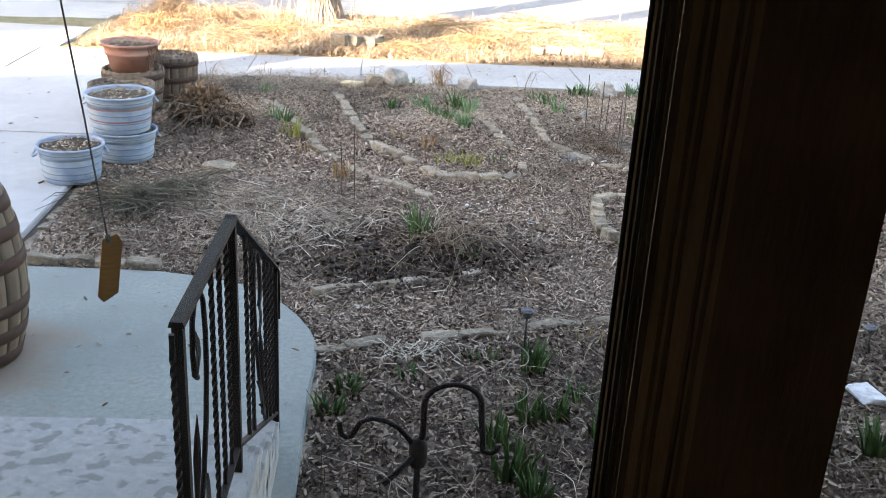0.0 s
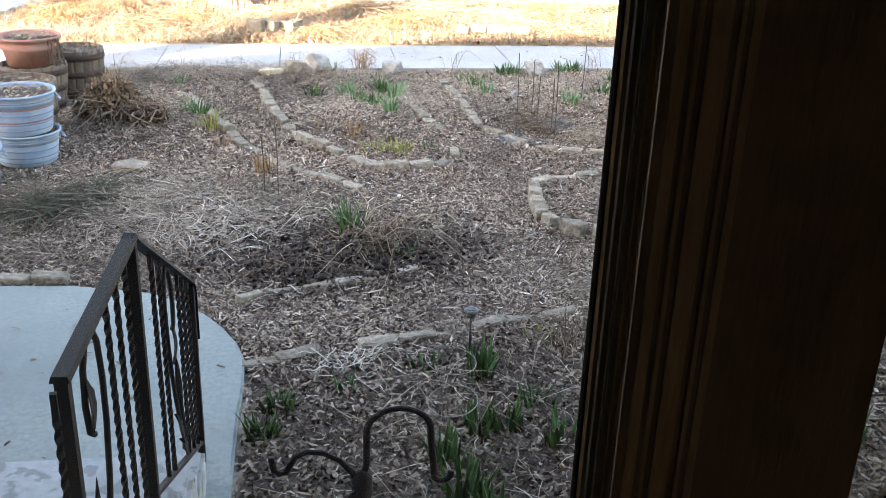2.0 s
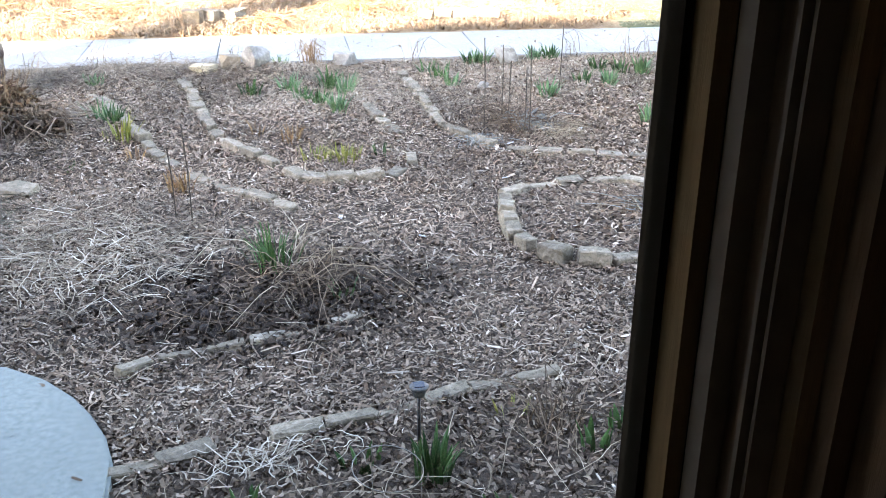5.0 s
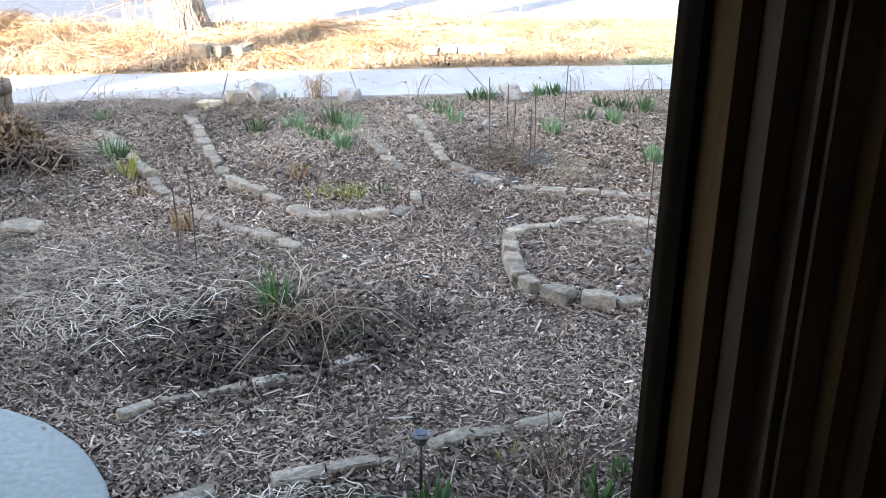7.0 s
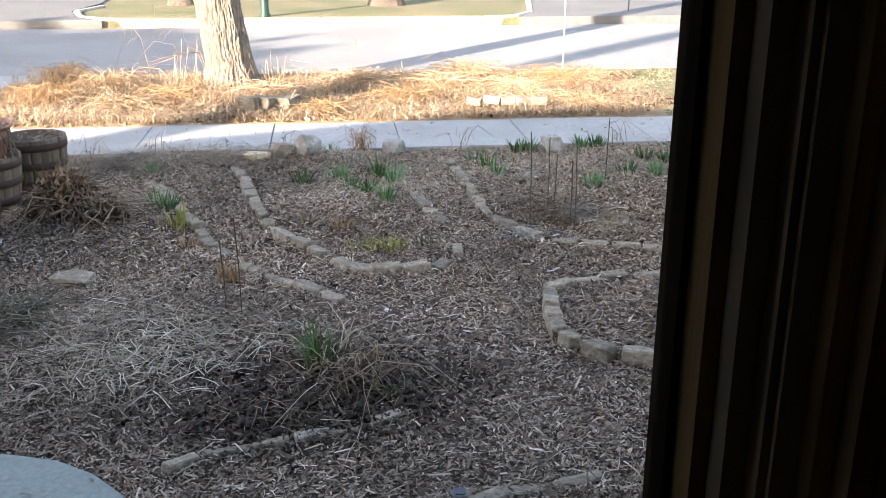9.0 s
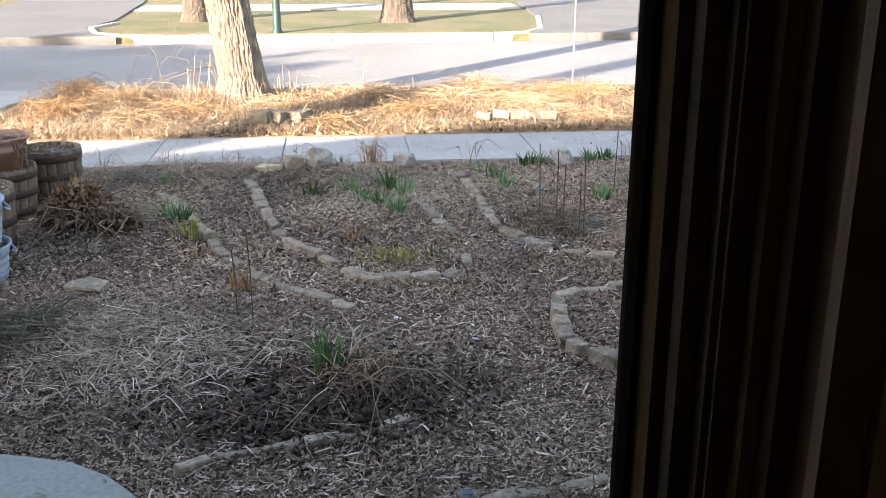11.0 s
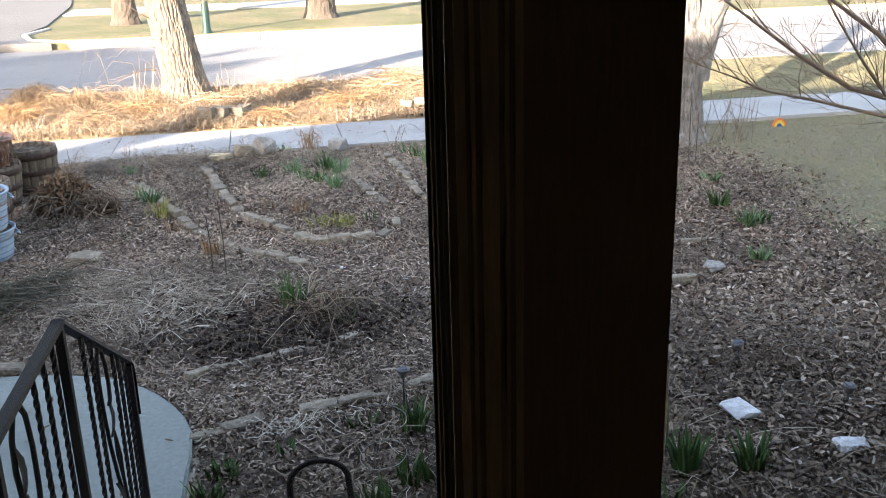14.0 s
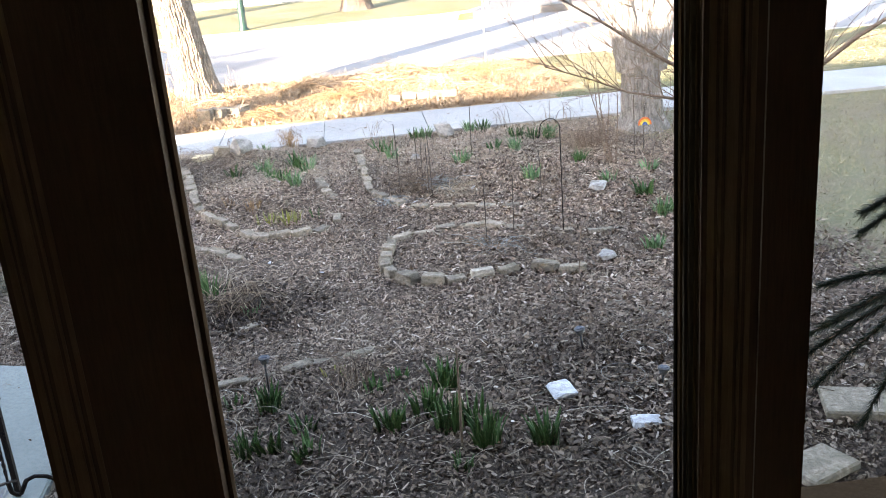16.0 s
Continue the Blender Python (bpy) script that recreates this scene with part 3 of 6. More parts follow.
def post_profile(x0, x1, right_steps=True):
    """A thick mullion: casing towards the room, stepped sash and track strips along its side."""
    z0, z1 = OPZ0 + 0.002, OPZ1 - 0.052
    wpart("mullion", (x0 + 0.07, 0.8285, z0), (x1 - 0.02, 1.085, z1), M_CASE)
    wpart("casing", (x0 + 0.005, 0.82, z0), (x1, 0.828, z1), M_CASE)
    for dx, w, proud in ((0.022, 0.020, 0.004), (0.052, 0.008, 0.009), (0.074, 0.034, 0.005), (0.120, 0.008, 0.009), (0.142, 0.016, 0.003)):
        wpart("moulding", (x0 + dx, 0.8195 - proud, z0), (x0 + dx + w, 0.8195, z1), M_BEAD)
    steps = [  # x offset of the face, y from, y to, material
        (0.000, 1.0225, 1.049, M_GASKET), (0.004, 0.9985, 1.022, M_TRIM2), (0.012, 0.993, 0.998, M_GASKET), (0.010, 0.9775, 0.9925, M_TRACK),
        (0.020, 0.9635, 0.977, M_TRIM), (0.018, 0.9595, 0.963, M_TRACK), (0.0235, 0.9575, 0.959, M_TRIM), (0.021, 0.954, 0.957, M_TRACK),
        (0.032, 0.9415, 0.9535, M_TRIM2), (0.040, 0.927, 0.941, M_TRIM), (0.050, 0.903, 0.9265, M_TRIM)]
    for dx, y0, y1, mm in steps:
        wpart("sash_strip", (x0 + dx, y0, z0), (x0 + 0.061, y1, z1), mm)
    wpart("sash_strip", (x1 - 0.019, 0.995, z0), (x1 - 0.005, 1.055, z1), M_TRIM)


post_profile(0.470, 0.955)
post_profile(2.425, 2.775)
wpart("groove_line", (2.61, 0.8175, OPZ0 + 0.002), (2.614, 0.8195, OPZ1 - 0.052), M_LINE, "thin pale line on the mullion")
for x0, x1 in ((OPX0 + 0.05, 0.485), (0.94, 2.44), (2.76, OPX1 - 0.05)):
    p = wpart("pane", (x0, 1.037, OPZ0 + 0.002), (x1, 1.041, OPZ1 - 0.052), M_GLASS)
    p.visible_shadow = False

# ---- front steps ----
steps = empty("front_steps", -1.4, 1.6, 0.03, "grey concrete front steps with peeling paint", "steps", kind="structure")
for y1, z0, z1 in ((2.80, 0.0, 0.15), (2.46, 0.15, 0.30), (2.14, 0.30, 0.45)):
    part("step", slab_shape([(-2.35, 1.18), (-0.5, 1.18), (-0.5, y1), (-2.35, y1)], z0, z1, 0.015), M_STEP, steps, at=pose(1.4, -1.6, 0))
m = Mesh()
for k in range(7):
    y = 1.25 + k * 0.22
    z1 = 0.47 if y < 2.0 else (0.32 if y < 2.36 else 0.17)
    m.add([(-0.4975, y, 0.0), (-0.4975, y + 0.2, 0.0), (-0.4975, y + 0.1, z1)], [(0, 1, 2)])
    m.add([(-0.497, y - 0.09, 0.0), (-0.497, y + 0.07, 0.0), (-0.497, y, z1 * 0.7)], [(0, 1, 2)])
part("bare_patch", m, M_SPECK, steps, "speckled bare concrete in pointed patches", at=pose(1.4, -1.6, -0.03))


# ---- edging stones ----
STONES = [bevel_box("stone", 0.2, 0.115, 0.1, 0.009, 0.0065, s, 1, 1) for s in range(6)]
BRICKS = [bevel_box("brick", 0.2, 0.095, 0.08, 0.009, 0.007, 20 + s, 1, 1) for s in range(4)]
FLATS = [bevel_box("stone", 0.23, 0.12, 0.065, 0.010, 0.010, 40 + s, 1, 1) for s in range(4)]


def polyline(pts, step):
    """Points at even steps along a line, with their heading."""
    out, carry = [], step / 2
    for (x0, y0), (x1, y1) in zip(pts, pts[1:]):
        L = math.hypot(x1 - x0, y1 - y0)
        d = carry
        while d < L:
            out.append((x0 + (x1 - x0) * d / L, y0 + (y1 - y0) * d / L, math.degrees(math.atan2(y1 - y0, x1 - x0))))
            d += step
        carry = d - L
    return out


def edging(label, pts, kinds, material, step=0.21, sink=0.03, wobble=6.0, scale=1.0, gaps=0.0, seed=1, name="stone", lift=0.004, smin=0.84, smax=1.02, wide=0.9):
    rng = random.Random(seed)
    e = empty("bed_edging", pts[0][0], pts[0][1], 0, label, "edging", "garden bed edgings")
    for x, y, a in polyline(pts, step * scale):
        if rng.random() < gaps:
            continue
        k = scale * rng.uniform(smin, smax)
        me = kinds[rng.randrange(len(kinds))]
        at = pose(x - pts[0][0] + rng.uniform(-0.015, 0.015), y - pts[0][1] + rng.uniform(-0.012, 0.012), height(x, y) - sink * 0.5 - 0.040 + lift + rng.uniform(-0.01, 0.01),
                  rng.uniform(-7, 7), rng.uniform(-5, 5), a + rng.uniform(-wobble, wobble))
        part(name, me, material, e, at=at @ Matrix.Diagonal((k, k * wide * rng.uniform(0.8, 1.15), scale * rng.uniform(0.8, 1.08), 1)))
    return e


edging("low sunken stone edging of a pointed bed", [(-0.58, 9.70), (-0.40, 8.86), (-0.26, 8.24), (-0.12, 7.77), (0.02, 7.54), (0.26, 7.22)], STONES, M_STONE, 0.2, 0.035, seed=2)
edging("pale stone edging round the tip of a bed", [(0.30, 7.17), (0.40, 7.01), (0.61, 6.94), (0.81, 6.94), (1.00, 6.99), (1.12, 7.12)], STONES, M_STONE, 0.19, 0.03, seed=3)
edging("low stone edging up a garden path", [(1.18, 7.22), (1.21, 7.43)], STONES, M_STONE, 0.2, 0.02, seed=4)
edging("low stone edging up a garden path", [(1.15, 7.95), (1.05, 8.44), (0.99, 8.72)], FLATS, M_STONE, 0.2, 0.02, seed=5)
edging("half buried stone edging of a path", [(0.96, 8.97), (0.91, 9.30), (0.79, 10.05)], FLATS, M_STONE, 0.2, 0.04, gaps=0.3, seed=6)
edging("half buried stone edging of the wide bed", [(-1.30, 9.19), (-1.08, 8.79), (-0.83, 8.18), (-0.68, 7.77), (-0.42, 7.33)], STONES, M_STONE, 0.2, 0.04, seed=7)
edging("half buried stone edging of the wide bed", [(-0.35, 7.17), (-0.03, 6.81), (0.32, 6.49)], STONES, M_STONE, 0.2, 0.07, gaps=0.2, seed=8)
edging("row of squared stones up a path", [(1.46, 9.95), (1.48, 9.31), (1.50, 8.79), (1.53, 8.23)], STONES, M_PALESTONE, 0.15, 0.02, scale=0.85, seed=9)
edging("row of squared stones down a path", [(1.59, 8.02), (1.70, 7.75), (1.83, 7.54)], STONES, M_STONE, 0.15, 0.015, scale=0.9, seed=10)
edging("row of mossy edging bricks", [(1.90, 7.40), (2.32, 7.31), (2.50, 7.26)], BRICKS, M_STONE, 0.22, 0.01, seed=11)
edging("row of mossy edging bricks", [(2.56, 7.25), (2.81, 7.17), (3.05, 7.06)], BRICKS, M_PALESTONE, 0.22, 0.02, seed=12)
edging("pale limestone blocks round an oval bed", [(1.67, 6.40), (1.63, 6.22), (1.60, 5.96), (1.59, 5.74), (1.66, 5.51)], STONES, M_PALESTONE, 0.188, 0.015, scale=0.9, seed=13, smin=0.66, smax=0.8, lift=0.024, wide=1.15)
edging("pale limestone blocks round an oval bed", [(1.66, 5.53), (1.79, 5.39), (2.00, 5.33)], STONES, M_PALESTONE, 0.235, 0.01, scale=1.0, seed=14, smin=0.74, smax=0.9, lift=0.024, wide=1.2, wobble=9)
edging("limestone bricks round an oval bed", [(2.02, 5.33), (2.34, 5.36), (2.53, 5.39), (2.72, 5.46)], BRICKS, M_STONE, 0.21, 0.01, seed=15, smin=0.78, smax=0.92, lift=0.016)
edging("two loose pale blocks of an oval bed", [(2.74, 5.44), (2.87, 5.39), (3.15, 5.31)], FLATS, M_PALESTONE, 0.225, -0.01, seed=16, smin=0.8, smax=0.95, lift=0.02, wide=0.95, wobble=34)
edging("low pale stones at the far side of an oval bed", [(1.68, 6.49), (1.89, 6.62), (2.19, 6.68), (2.56, 6.59), (2.92, 6.32), (3.29, 6.20)], FLATS, M_PALESTONE, 0.22, 0.015, gaps=0.08, seed=17, smin=0.72, smax=0.9, lift=0.012)
edging("loose pale stones of an oval bed", [(3.39, 6.15), (3.63, 6.07)], FLATS, M_PALESTONE, 0.2, 0.0, seed=18, wobble=20)
edging("low stones along a bed near the lawn", [(3.08, 4.73), (3.25, 4.58), (3.37, 4.40), (3.56, 4.23), (3.79, 4.12), (4.23, 3.94)], FLATS, M_STONE, 0.25, 0.055, seed=19, scale=1.0, wide=0.75, lift=-0.004)
edging("long flat stones edging the front bed", [(0.19, 3.94), (0.44, 4.00), (0.68, 4.05), (0.88, 4.12), (1.02, 4.18), (1.34, 4.22)], FLATS, M_STONE, 0.215, 0.03, scale=1.0, seed=20, wobble=3, wide=0.62, lift=0.004)
edging("flat stones by the patio corner", [(-0.42, 3.8), (-0.3, 3.83), (-0.1, 3.88)], FLATS, M_STONE, 0.2, 0.02, seed=21, wide=0.62)
edging("sunken brick edging of a mound", [(-0.48, 4.50), (-0.33, 4.61)], BRICKS, M_STONE, 0.18, -0.005, scale=0.95, seed=22, wobble=2, wide=0.8, lift=0.0)
edging("sunken brick edging of a mound", [(-0.30, 4.63), (-0.16, 4.67), (0.07, 4.70), (0.29, 4.77), (0.49, 4.83), (0.67, 4.95)], BRICKS, M_STONE, 0.2, 0.05, seed=23, wobble=4, wide=0.6, lift=0.0)
edging("small worn stones along the patio edge", [(-0.40, 3.72), (-0.38, 3.4), (-0.41, 3.0), (-0.41, 2.4), (-0.41, 1.6)], FLATS, M_STONE, 0.18, 0.03, scale=0.75, seed=24)
edging("tan bricks along the patio edge", [(-2.3, 4.9), (-1.97, 4.88), (-1.42, 4.86)], BRICKS, M_STONE, 0.21, -0.015, seed=25, wobble=3)
edging("pale cobbles between drive and garden", [(-2.42, 4.95), (-2.42, 6.6)], FLATS, M_PALESTONE, 0.13, 0.035, scale=0.62, seed=26)
edging("pale cobbles between drive and garden", [(-2.33, 4.95), (-2.33, 5.9)], FLATS, M_PALESTONE, 0.13, 0.035, scale=0.62, seed=27)
edging("tan stones stacked on the dry verge", [(-0.75, 12.5), (-0.05, 12.75)], STONES, M_SUNSTONE, 0.13, -0.04, scale=1.35, seed=28, wobble=70, lift=0.12)
edging("tan stones stacked on the dry verge", [(2.0, 12.7), (2.9, 12.6)], STONES, M_SUNSTONE, 0.2, -0.03, seed=29, wobble=30, lift=0.1)
edging("grey stones on the verge by the kerb", [(0.15, 15.45), (0.7, 15.5)], STONES, M_GREYROCK, 0.3, -0.05, seed=30, wobble=40, scale=1.2)


def boulder(name, x, y, r, material, label, seed, flat=0.7, sink=0.3, cat="rock"):
    bm = bmesh.new()
    rng = random.Random(seed)
    for k in range(26):
        d = Vector((rng.gauss(0, 1), rng.gauss(0, 1), rng.gauss(0, 1))).normalized()
        d = Vector([max(-0.72, min(0.72, c * 1.15)) for c in d])
        bm.verts.new(d * rng.uniform(0.85, 1.12))
    bmesh.ops.convex_hull(bm, input=bm.verts[:])
    bmesh.ops.delete(bm, geom=[v for v in bm.verts if not v.link_faces], context="VERTS")
    bmesh.ops.bevel(bm, geom=bm.edges[:], offset=0.04, segments=1, affect="EDGES", clamp_overlap=True)
    bmesh.ops.scale(bm, vec=(r * rng.uniform(0.85, 1.1), r * rng.uniform(0.7, 0.9), r * flat * 0.85), verts=bm.verts)
    me = bpy.data.meshes.new(name)
    bm.to_mesh(me)
    bm.free()
    ob = part(name, me, material)
    ob.matrix_basis = pose(x, y, height(x, y) + r * flat * (1 - sink) * 0.72, 0, 0, rng.uniform(0, 360))
    return tagged(ob, label, cat, "garden rocks")


boulder("rock", 0.08, 9.95, 0.165, M_GREYROCK, "pale squarish boulder among dry plants", 1, 1.0)
boulder("rock", -0.16, 10.0, 0.14, M_STONE, "grey weathered boulder in the garden", 2, 0.8)
boulder("rock", -0.42, 10.02, 0.16, M_SUNSTONE, "tan low boulder half in the mulch", 3, 0.4, 0.6)
boulder("rock", 0.94, 10.52, 0.18, M_GREYROCK, "pale wedge of stone by the path", 4, 0.6)
boulder("rock", 2.54, 10.33, 0.17, M_GREYROCK, "pale grey boulder among green shoots", 15, 0.85)
boulder("rock", 2.52, 3.38, 0.125, M_WHITEROCK, "flat white rock in the leaf litter", 6, 0.3)
boulder("rock", 2.9, 2.93, 0.115, M_WHITEROCK, "flat white rock near the window", 7, 0.3)
boulder("rock", -1.42, 6.88, 0.17, M_STONE, "flat tan stone sunk in the mound", 8, 0.35)
boulder("rock", 0.61, 6.22, 0.024, M_WHITEROCK, "small white pebble on the mulch", 9, 0.6)
boulder("rock", 2.12, 9.23, 0.09, M_GREYROCK, "pale stone in the back bed", 10, 0.5)
boulder("rock", 3.79, 7.43, 0.13, M_GREYROCK, "flat grey stone by the lawn bed", 11, 0.4)
boulder("rock", 3.37, 5.51, 0.1, M_GREYROCK, "small grey stone in the mulch", 12, 0.5)
tagged(part("paving_slab", bevel_box("paving_slab", 0.34, 0.24, 0.05, 0.01, 0.008, 3), M_STONE, at=pose(3.58, 2.26, 0.02, 0, 2, 25)), "broken pale paving slab on the ground", "paving slab")
tagged(part("paving_slab", bevel_box("paving_slab", 0.36, 0.3, 0.05, 0.01, 0.008, 4), M_STONE, at=pose(4.05, 2.8, 0.02, 0, 3, -15)), "worn grey paving slab on the ground", "paving slab")
tagged(part("paving_slab", bevel_box("paving_slab", 0.4, 0.3, 0.05, 0.01, 0.008, 5), M_STONE, at=pose(0.78, 1.75, 0.03, 2, 3, -25)), "worn slab at the foot of the wall", "paving slab")


# ---- wood chips, leaves, straw ----
def litter(name, n, region, length, width, material, label, seed, tilt=0.35, lift=0.012, keep=None, segs=2, curl=0.15, cat="mulch", ripple=0.0, base=0.0):
    """Many thin bent pieces strewn over the ground, as one object."""
    rng = np.random.default_rng(seed)
    x0, x1, y0, y1 = region
    x, y = rng.uniform(x0, x1, n), rng.uniform(y0, y1, n)
    if keep is not None:
        ok = keep(x, y, rng)
        x, y = x[ok], y[ok]
    n = len(x)
    L, W = rng.uniform(*length, n), rng.uniform(*width, n)
    a = rng.uniform(0, 2 * math.pi, n)
    t, roll = rng.normal(0, tilt, n), rng.normal(0, tilt, n)
    z = base + relief(x, y) - 0.02 + rng.uniform(0.004, lift, n)
    d = np.stack([np.cos(a) * np.cos(t), np.sin(a) * np.cos(t), np.sin(t)], -1)
    s = np.stack([-np.sin(a) * np.cos(roll), np.cos(a) * np.cos(roll), np.sin(roll)], -1)
    c = np.stack([x, y, z], -1)
    bend = rng.normal(0, curl, n)
    wave = rng.normal(0, ripple, n)
    rows = []
    for k in range(segs + 1):
        u = k / segs - 0.5
        taper = 1.0 - 0.55 * abs(u) * 2 * rng.uniform(0.2, 1, n)
        mid = c + d * (L * u)[:, None] + s * (wave * L * np.sin(u * 9 + a))[:, None] + s * (bend * L * (0.25 - u * u))[:, None] + np.array([0, 0, 1.0]) * (abs(bend) * L * (0.25 - u * u) * 0.8)[:, None]
        rows += [mid - s * (W * taper / 2)[:, None], mid + s * (W * taper / 2)[:, None]]
    m = 2 * (segs + 1)
    V = np.stack(rows, 1).reshape(-1, 3)
    base = (np.arange(n) * m)[:, None, None]
    F = np.array([[2 * k, 2 * k + 2, 2 * k + 3, 2 * k + 1] for k in range(segs)])[None] + base
    F = F.reshape(-1, 4)
    me = bpy.data.meshes.new(name)
    me.vertices.add(len(V))
    me.vertices.foreach_set("co", V.ravel())
    me.loops.add(F.size)
    me.loops.foreach_set("vertex_index", F.ravel().astype(np.int32))
    me.polygons.add(len(F))
    me.polygons.foreach_set("loop_start", np.arange(0, F.size, 4, dtype=np.int32))
    me.polygons.foreach_set("loop_total", np.full(len(F), 4, dtype=np.int32))
    me.update(calc_edges=True)
    me.validate()
    me.materials.append(material)
    return tagged(new(name, me), label, cat, kind="stuff")


def in_garden(x, y, rng):
    edge = 5.0 + 0.25 * np.sin(y * 1.7)
    fade = np.clip((edge + 0.6 - x) / 1.3, 0, 1)
    return (x > np.interp(y, PATIO_Y, PATIO_X) + 0.012) & (x > GX0 + 0.05) & (rng.uniform(0, 1, len(x)) < fade)


# Bare dark soil patches; the one at the brick edge stands for its shadow.
DARK = [(0.28, 5.28, 0.55, 0.42, 0.9), (0.66, 6.28, 0.4, 0.4, 0.5), (-0.24, 4.87, 0.5, 0.2, 0.7), (-1.84, 6.01, 0.4, 0.5, 0.6), (1.29, 2.90, 1.3, 0.75, 0.6), (0.37, 2.30, 0.7, 0.7, 0.55), (0.56, 8.29, 0.5, 0.9, 0.4), (2.47, 5.96, 0.6, 0.4, 0.5), (2.74, 3.73, 0.6, 0.4, 0.6), (2.17, 7.91, 0.6, 0.5, 0.4)]


def chip_keep(x, y, rng):
    """Fewer pale chips on bare dark soil, old stems and beds darkened for shade."""
    bare = sum(a * np.exp(-(((x - cx) / rx) ** 2 + ((y - cy) / ry) ** 2)) for cx, cy, rx, ry, a in DARK)
    # Front bed loses pale chips, partly to stand for the house's shade.
    front = np.clip((3.85 + 0.2 * np.clip(x, 0, 2) + 0.12 * np.clip(x - 2, 0, 3) + 0.05 - np.where(x > 1.8, 0.22, 0.0) - y) / np.where(x > 1.8, 0.5, 0.16), 0, 1) * 0.9
    return in_garden(x, y, rng) & (rng.uniform(0, 1, len(x)) > np.clip(np.maximum(bare * 1.05, front), 0, 0.93))


def far_only(x, y, rng):
    return in_garden(x, y, rng) & (rng.uniform(0, 1, len(x)) < np.clip((y - 7.4) / 2.4, 0, 1))


def near_only(x, y, rng):
    return chip_keep(x, y, rng) & (rng.uniform(0, 1, len(x)) < np.clip(1.5 - y / 6.0, 0.1, 1))


def lily_bed(x, y, rng):
    return rng.uniform(0, 1, len(x)) < np.exp(-(((x - 0.16) / 0.6) ** 2 + ((y - 5.2) / 0.4) ** 2)) * 1.4


litter("wood_chips", 330000, (-2.45, 5.7, 1.0, 10.66), (0.014, 0.04), (0.006, 0.015), M_CHIP, "brown and grey wood chip mulch over the garden paths", 1, tilt=0.33, lift=0.03, keep=chip_keep, curl=0.05, segs=1)
# Dark chips thicken towards the house, in place of its shade.
litter("wood_chips", 150000, (-2.45, 5.1, 1.0, 8.5), (0.012, 0.034), (0.007, 0.015), M_SHADECHIP, "fine wood chip mulch darkened for shade near the house", 2, tilt=0.4, lift=0.036, keep=near_only, curl=0.05, segs=1)
# Pale bits lift the far beds, where more sky light falls.
litter("wood_chips", 26000, (-2.4, 5.2, 7.4, 10.66), (0.015, 0.06), (0.005, 0.014), M_STRAW, "pale dry chips and stalk bits, for brighter light on the back beds", 52, tilt=0.35, lift=0.036, keep=far_only, curl=0.1, segs=1)
litter("wood_chips", 20000, (-2.4, 5.2, 6.6, 10.66), (0.02, 0.05), (0.007, 0.016), M_CHIP, "broad bark flakes and leaves on the back beds", 53, tilt=0.5, lift=0.05, keep=in_garden, curl=0.3, segs=2)
litter("wood_chips", 9000, (-2.45, 5.1, 1.0, 10.6), (0.05, 0.11), (0.007, 0.014), M_CHIP, "long splinters of wood in the mulch", 41, tilt=0.2, lift=0.04, keep=chip_keep, curl=0.1, segs=2)
litter("leaf_litter", 46000, (-0.45, 4.6, 1.0, 4.15), (0.016, 0.045), (0.008, 0.02), M_FRONTLEAF, "curled dead leaves over the front bed", 3, tilt=0.5, lift=0.03, keep=in_garden, curl=0.35, cat="leaves")
litter("leaf_litter", 15000, (-0.9, 1.2, 4.5, 6.0), (0.022, 0.06), (0.012, 0.028), M_DARKLEAF, "dark dead leaves over a mound of lilies", 48, tilt=0.5, lift=0.04, keep=lily_bed, curl=0.3, cat="leaves")
def lawn_side(x, y, rng):
    return in_garden(x, y, rng) & (rng.uniform(0, 1, len(x)) < np.clip((x - 1.6) / 1.4, 0, 1) * np.clip(1.6 - (y - 3) / 5, 0.25, 1))


litter("leaf_litter", 17000, (1.6, 5.6, 2.6, 9.5), (0.022, 0.055), (0.014, 0.03), M_DEADLEAF, "curled brown leaves over the bed beside the lawn", 55, tilt=0.45, lift=0.045, keep=lawn_side, curl=0.35, cat="leaves")
litter("leaf_litter", 17000, (1.6, 5.6, 2.6, 9.5), (0.02, 0.05), (0.012, 0.026), M_CHIP, "pale leaf and bark flakes beside the lawn", 56, tilt=0.4, lift=0.05, keep=lawn_side, curl=0.3, cat="leaves")
litter("leaf_litter", 9000, (-2.4, 5.6, 4.2, 10.6), (0.025, 0.06), (0.012, 0.03), M_DEADLEAF, "curled dead leaves on the beds", 4, tilt=0.5, lift=0.03, keep=in_garden, curl=0.35, cat="leaves")


def on_patio(x, y, rng):
    return x < np.interp(y, PATIO_Y, PATIO_X) - 0.04


litter("leaf_bits", 60, (-2.3, -0.5, 2.95, 4.75), (0.015, 0.05), (0.008, 0.02), M_DEADLEAF, "few dead leaf bits on the patio", 49, tilt=0.3, lift=0.012, keep=on_patio, curl=0.3, cat="leaves", base=0.052)
litter("leaf_bits", 130, (-6.2, -2.66, 2.0, 10.5), (0.015, 0.06), (0.008, 0.025), M_DEADLEAF, "few dead leaf bits on the drive", 50, tilt=0.3, lift=0.012, curl=0.3, cat="leaves", base=0.046)
litter("leaf_bits", 260, (-4.0, 5.0, 10.7, 11.95), (0.015, 0.05), (0.008, 0.02), M_DEADLEAF, "few dead leaf bits on the sidewalk", 51, tilt=0.3, lift=0.012, curl=0.3, cat="leaves", base=0.046)


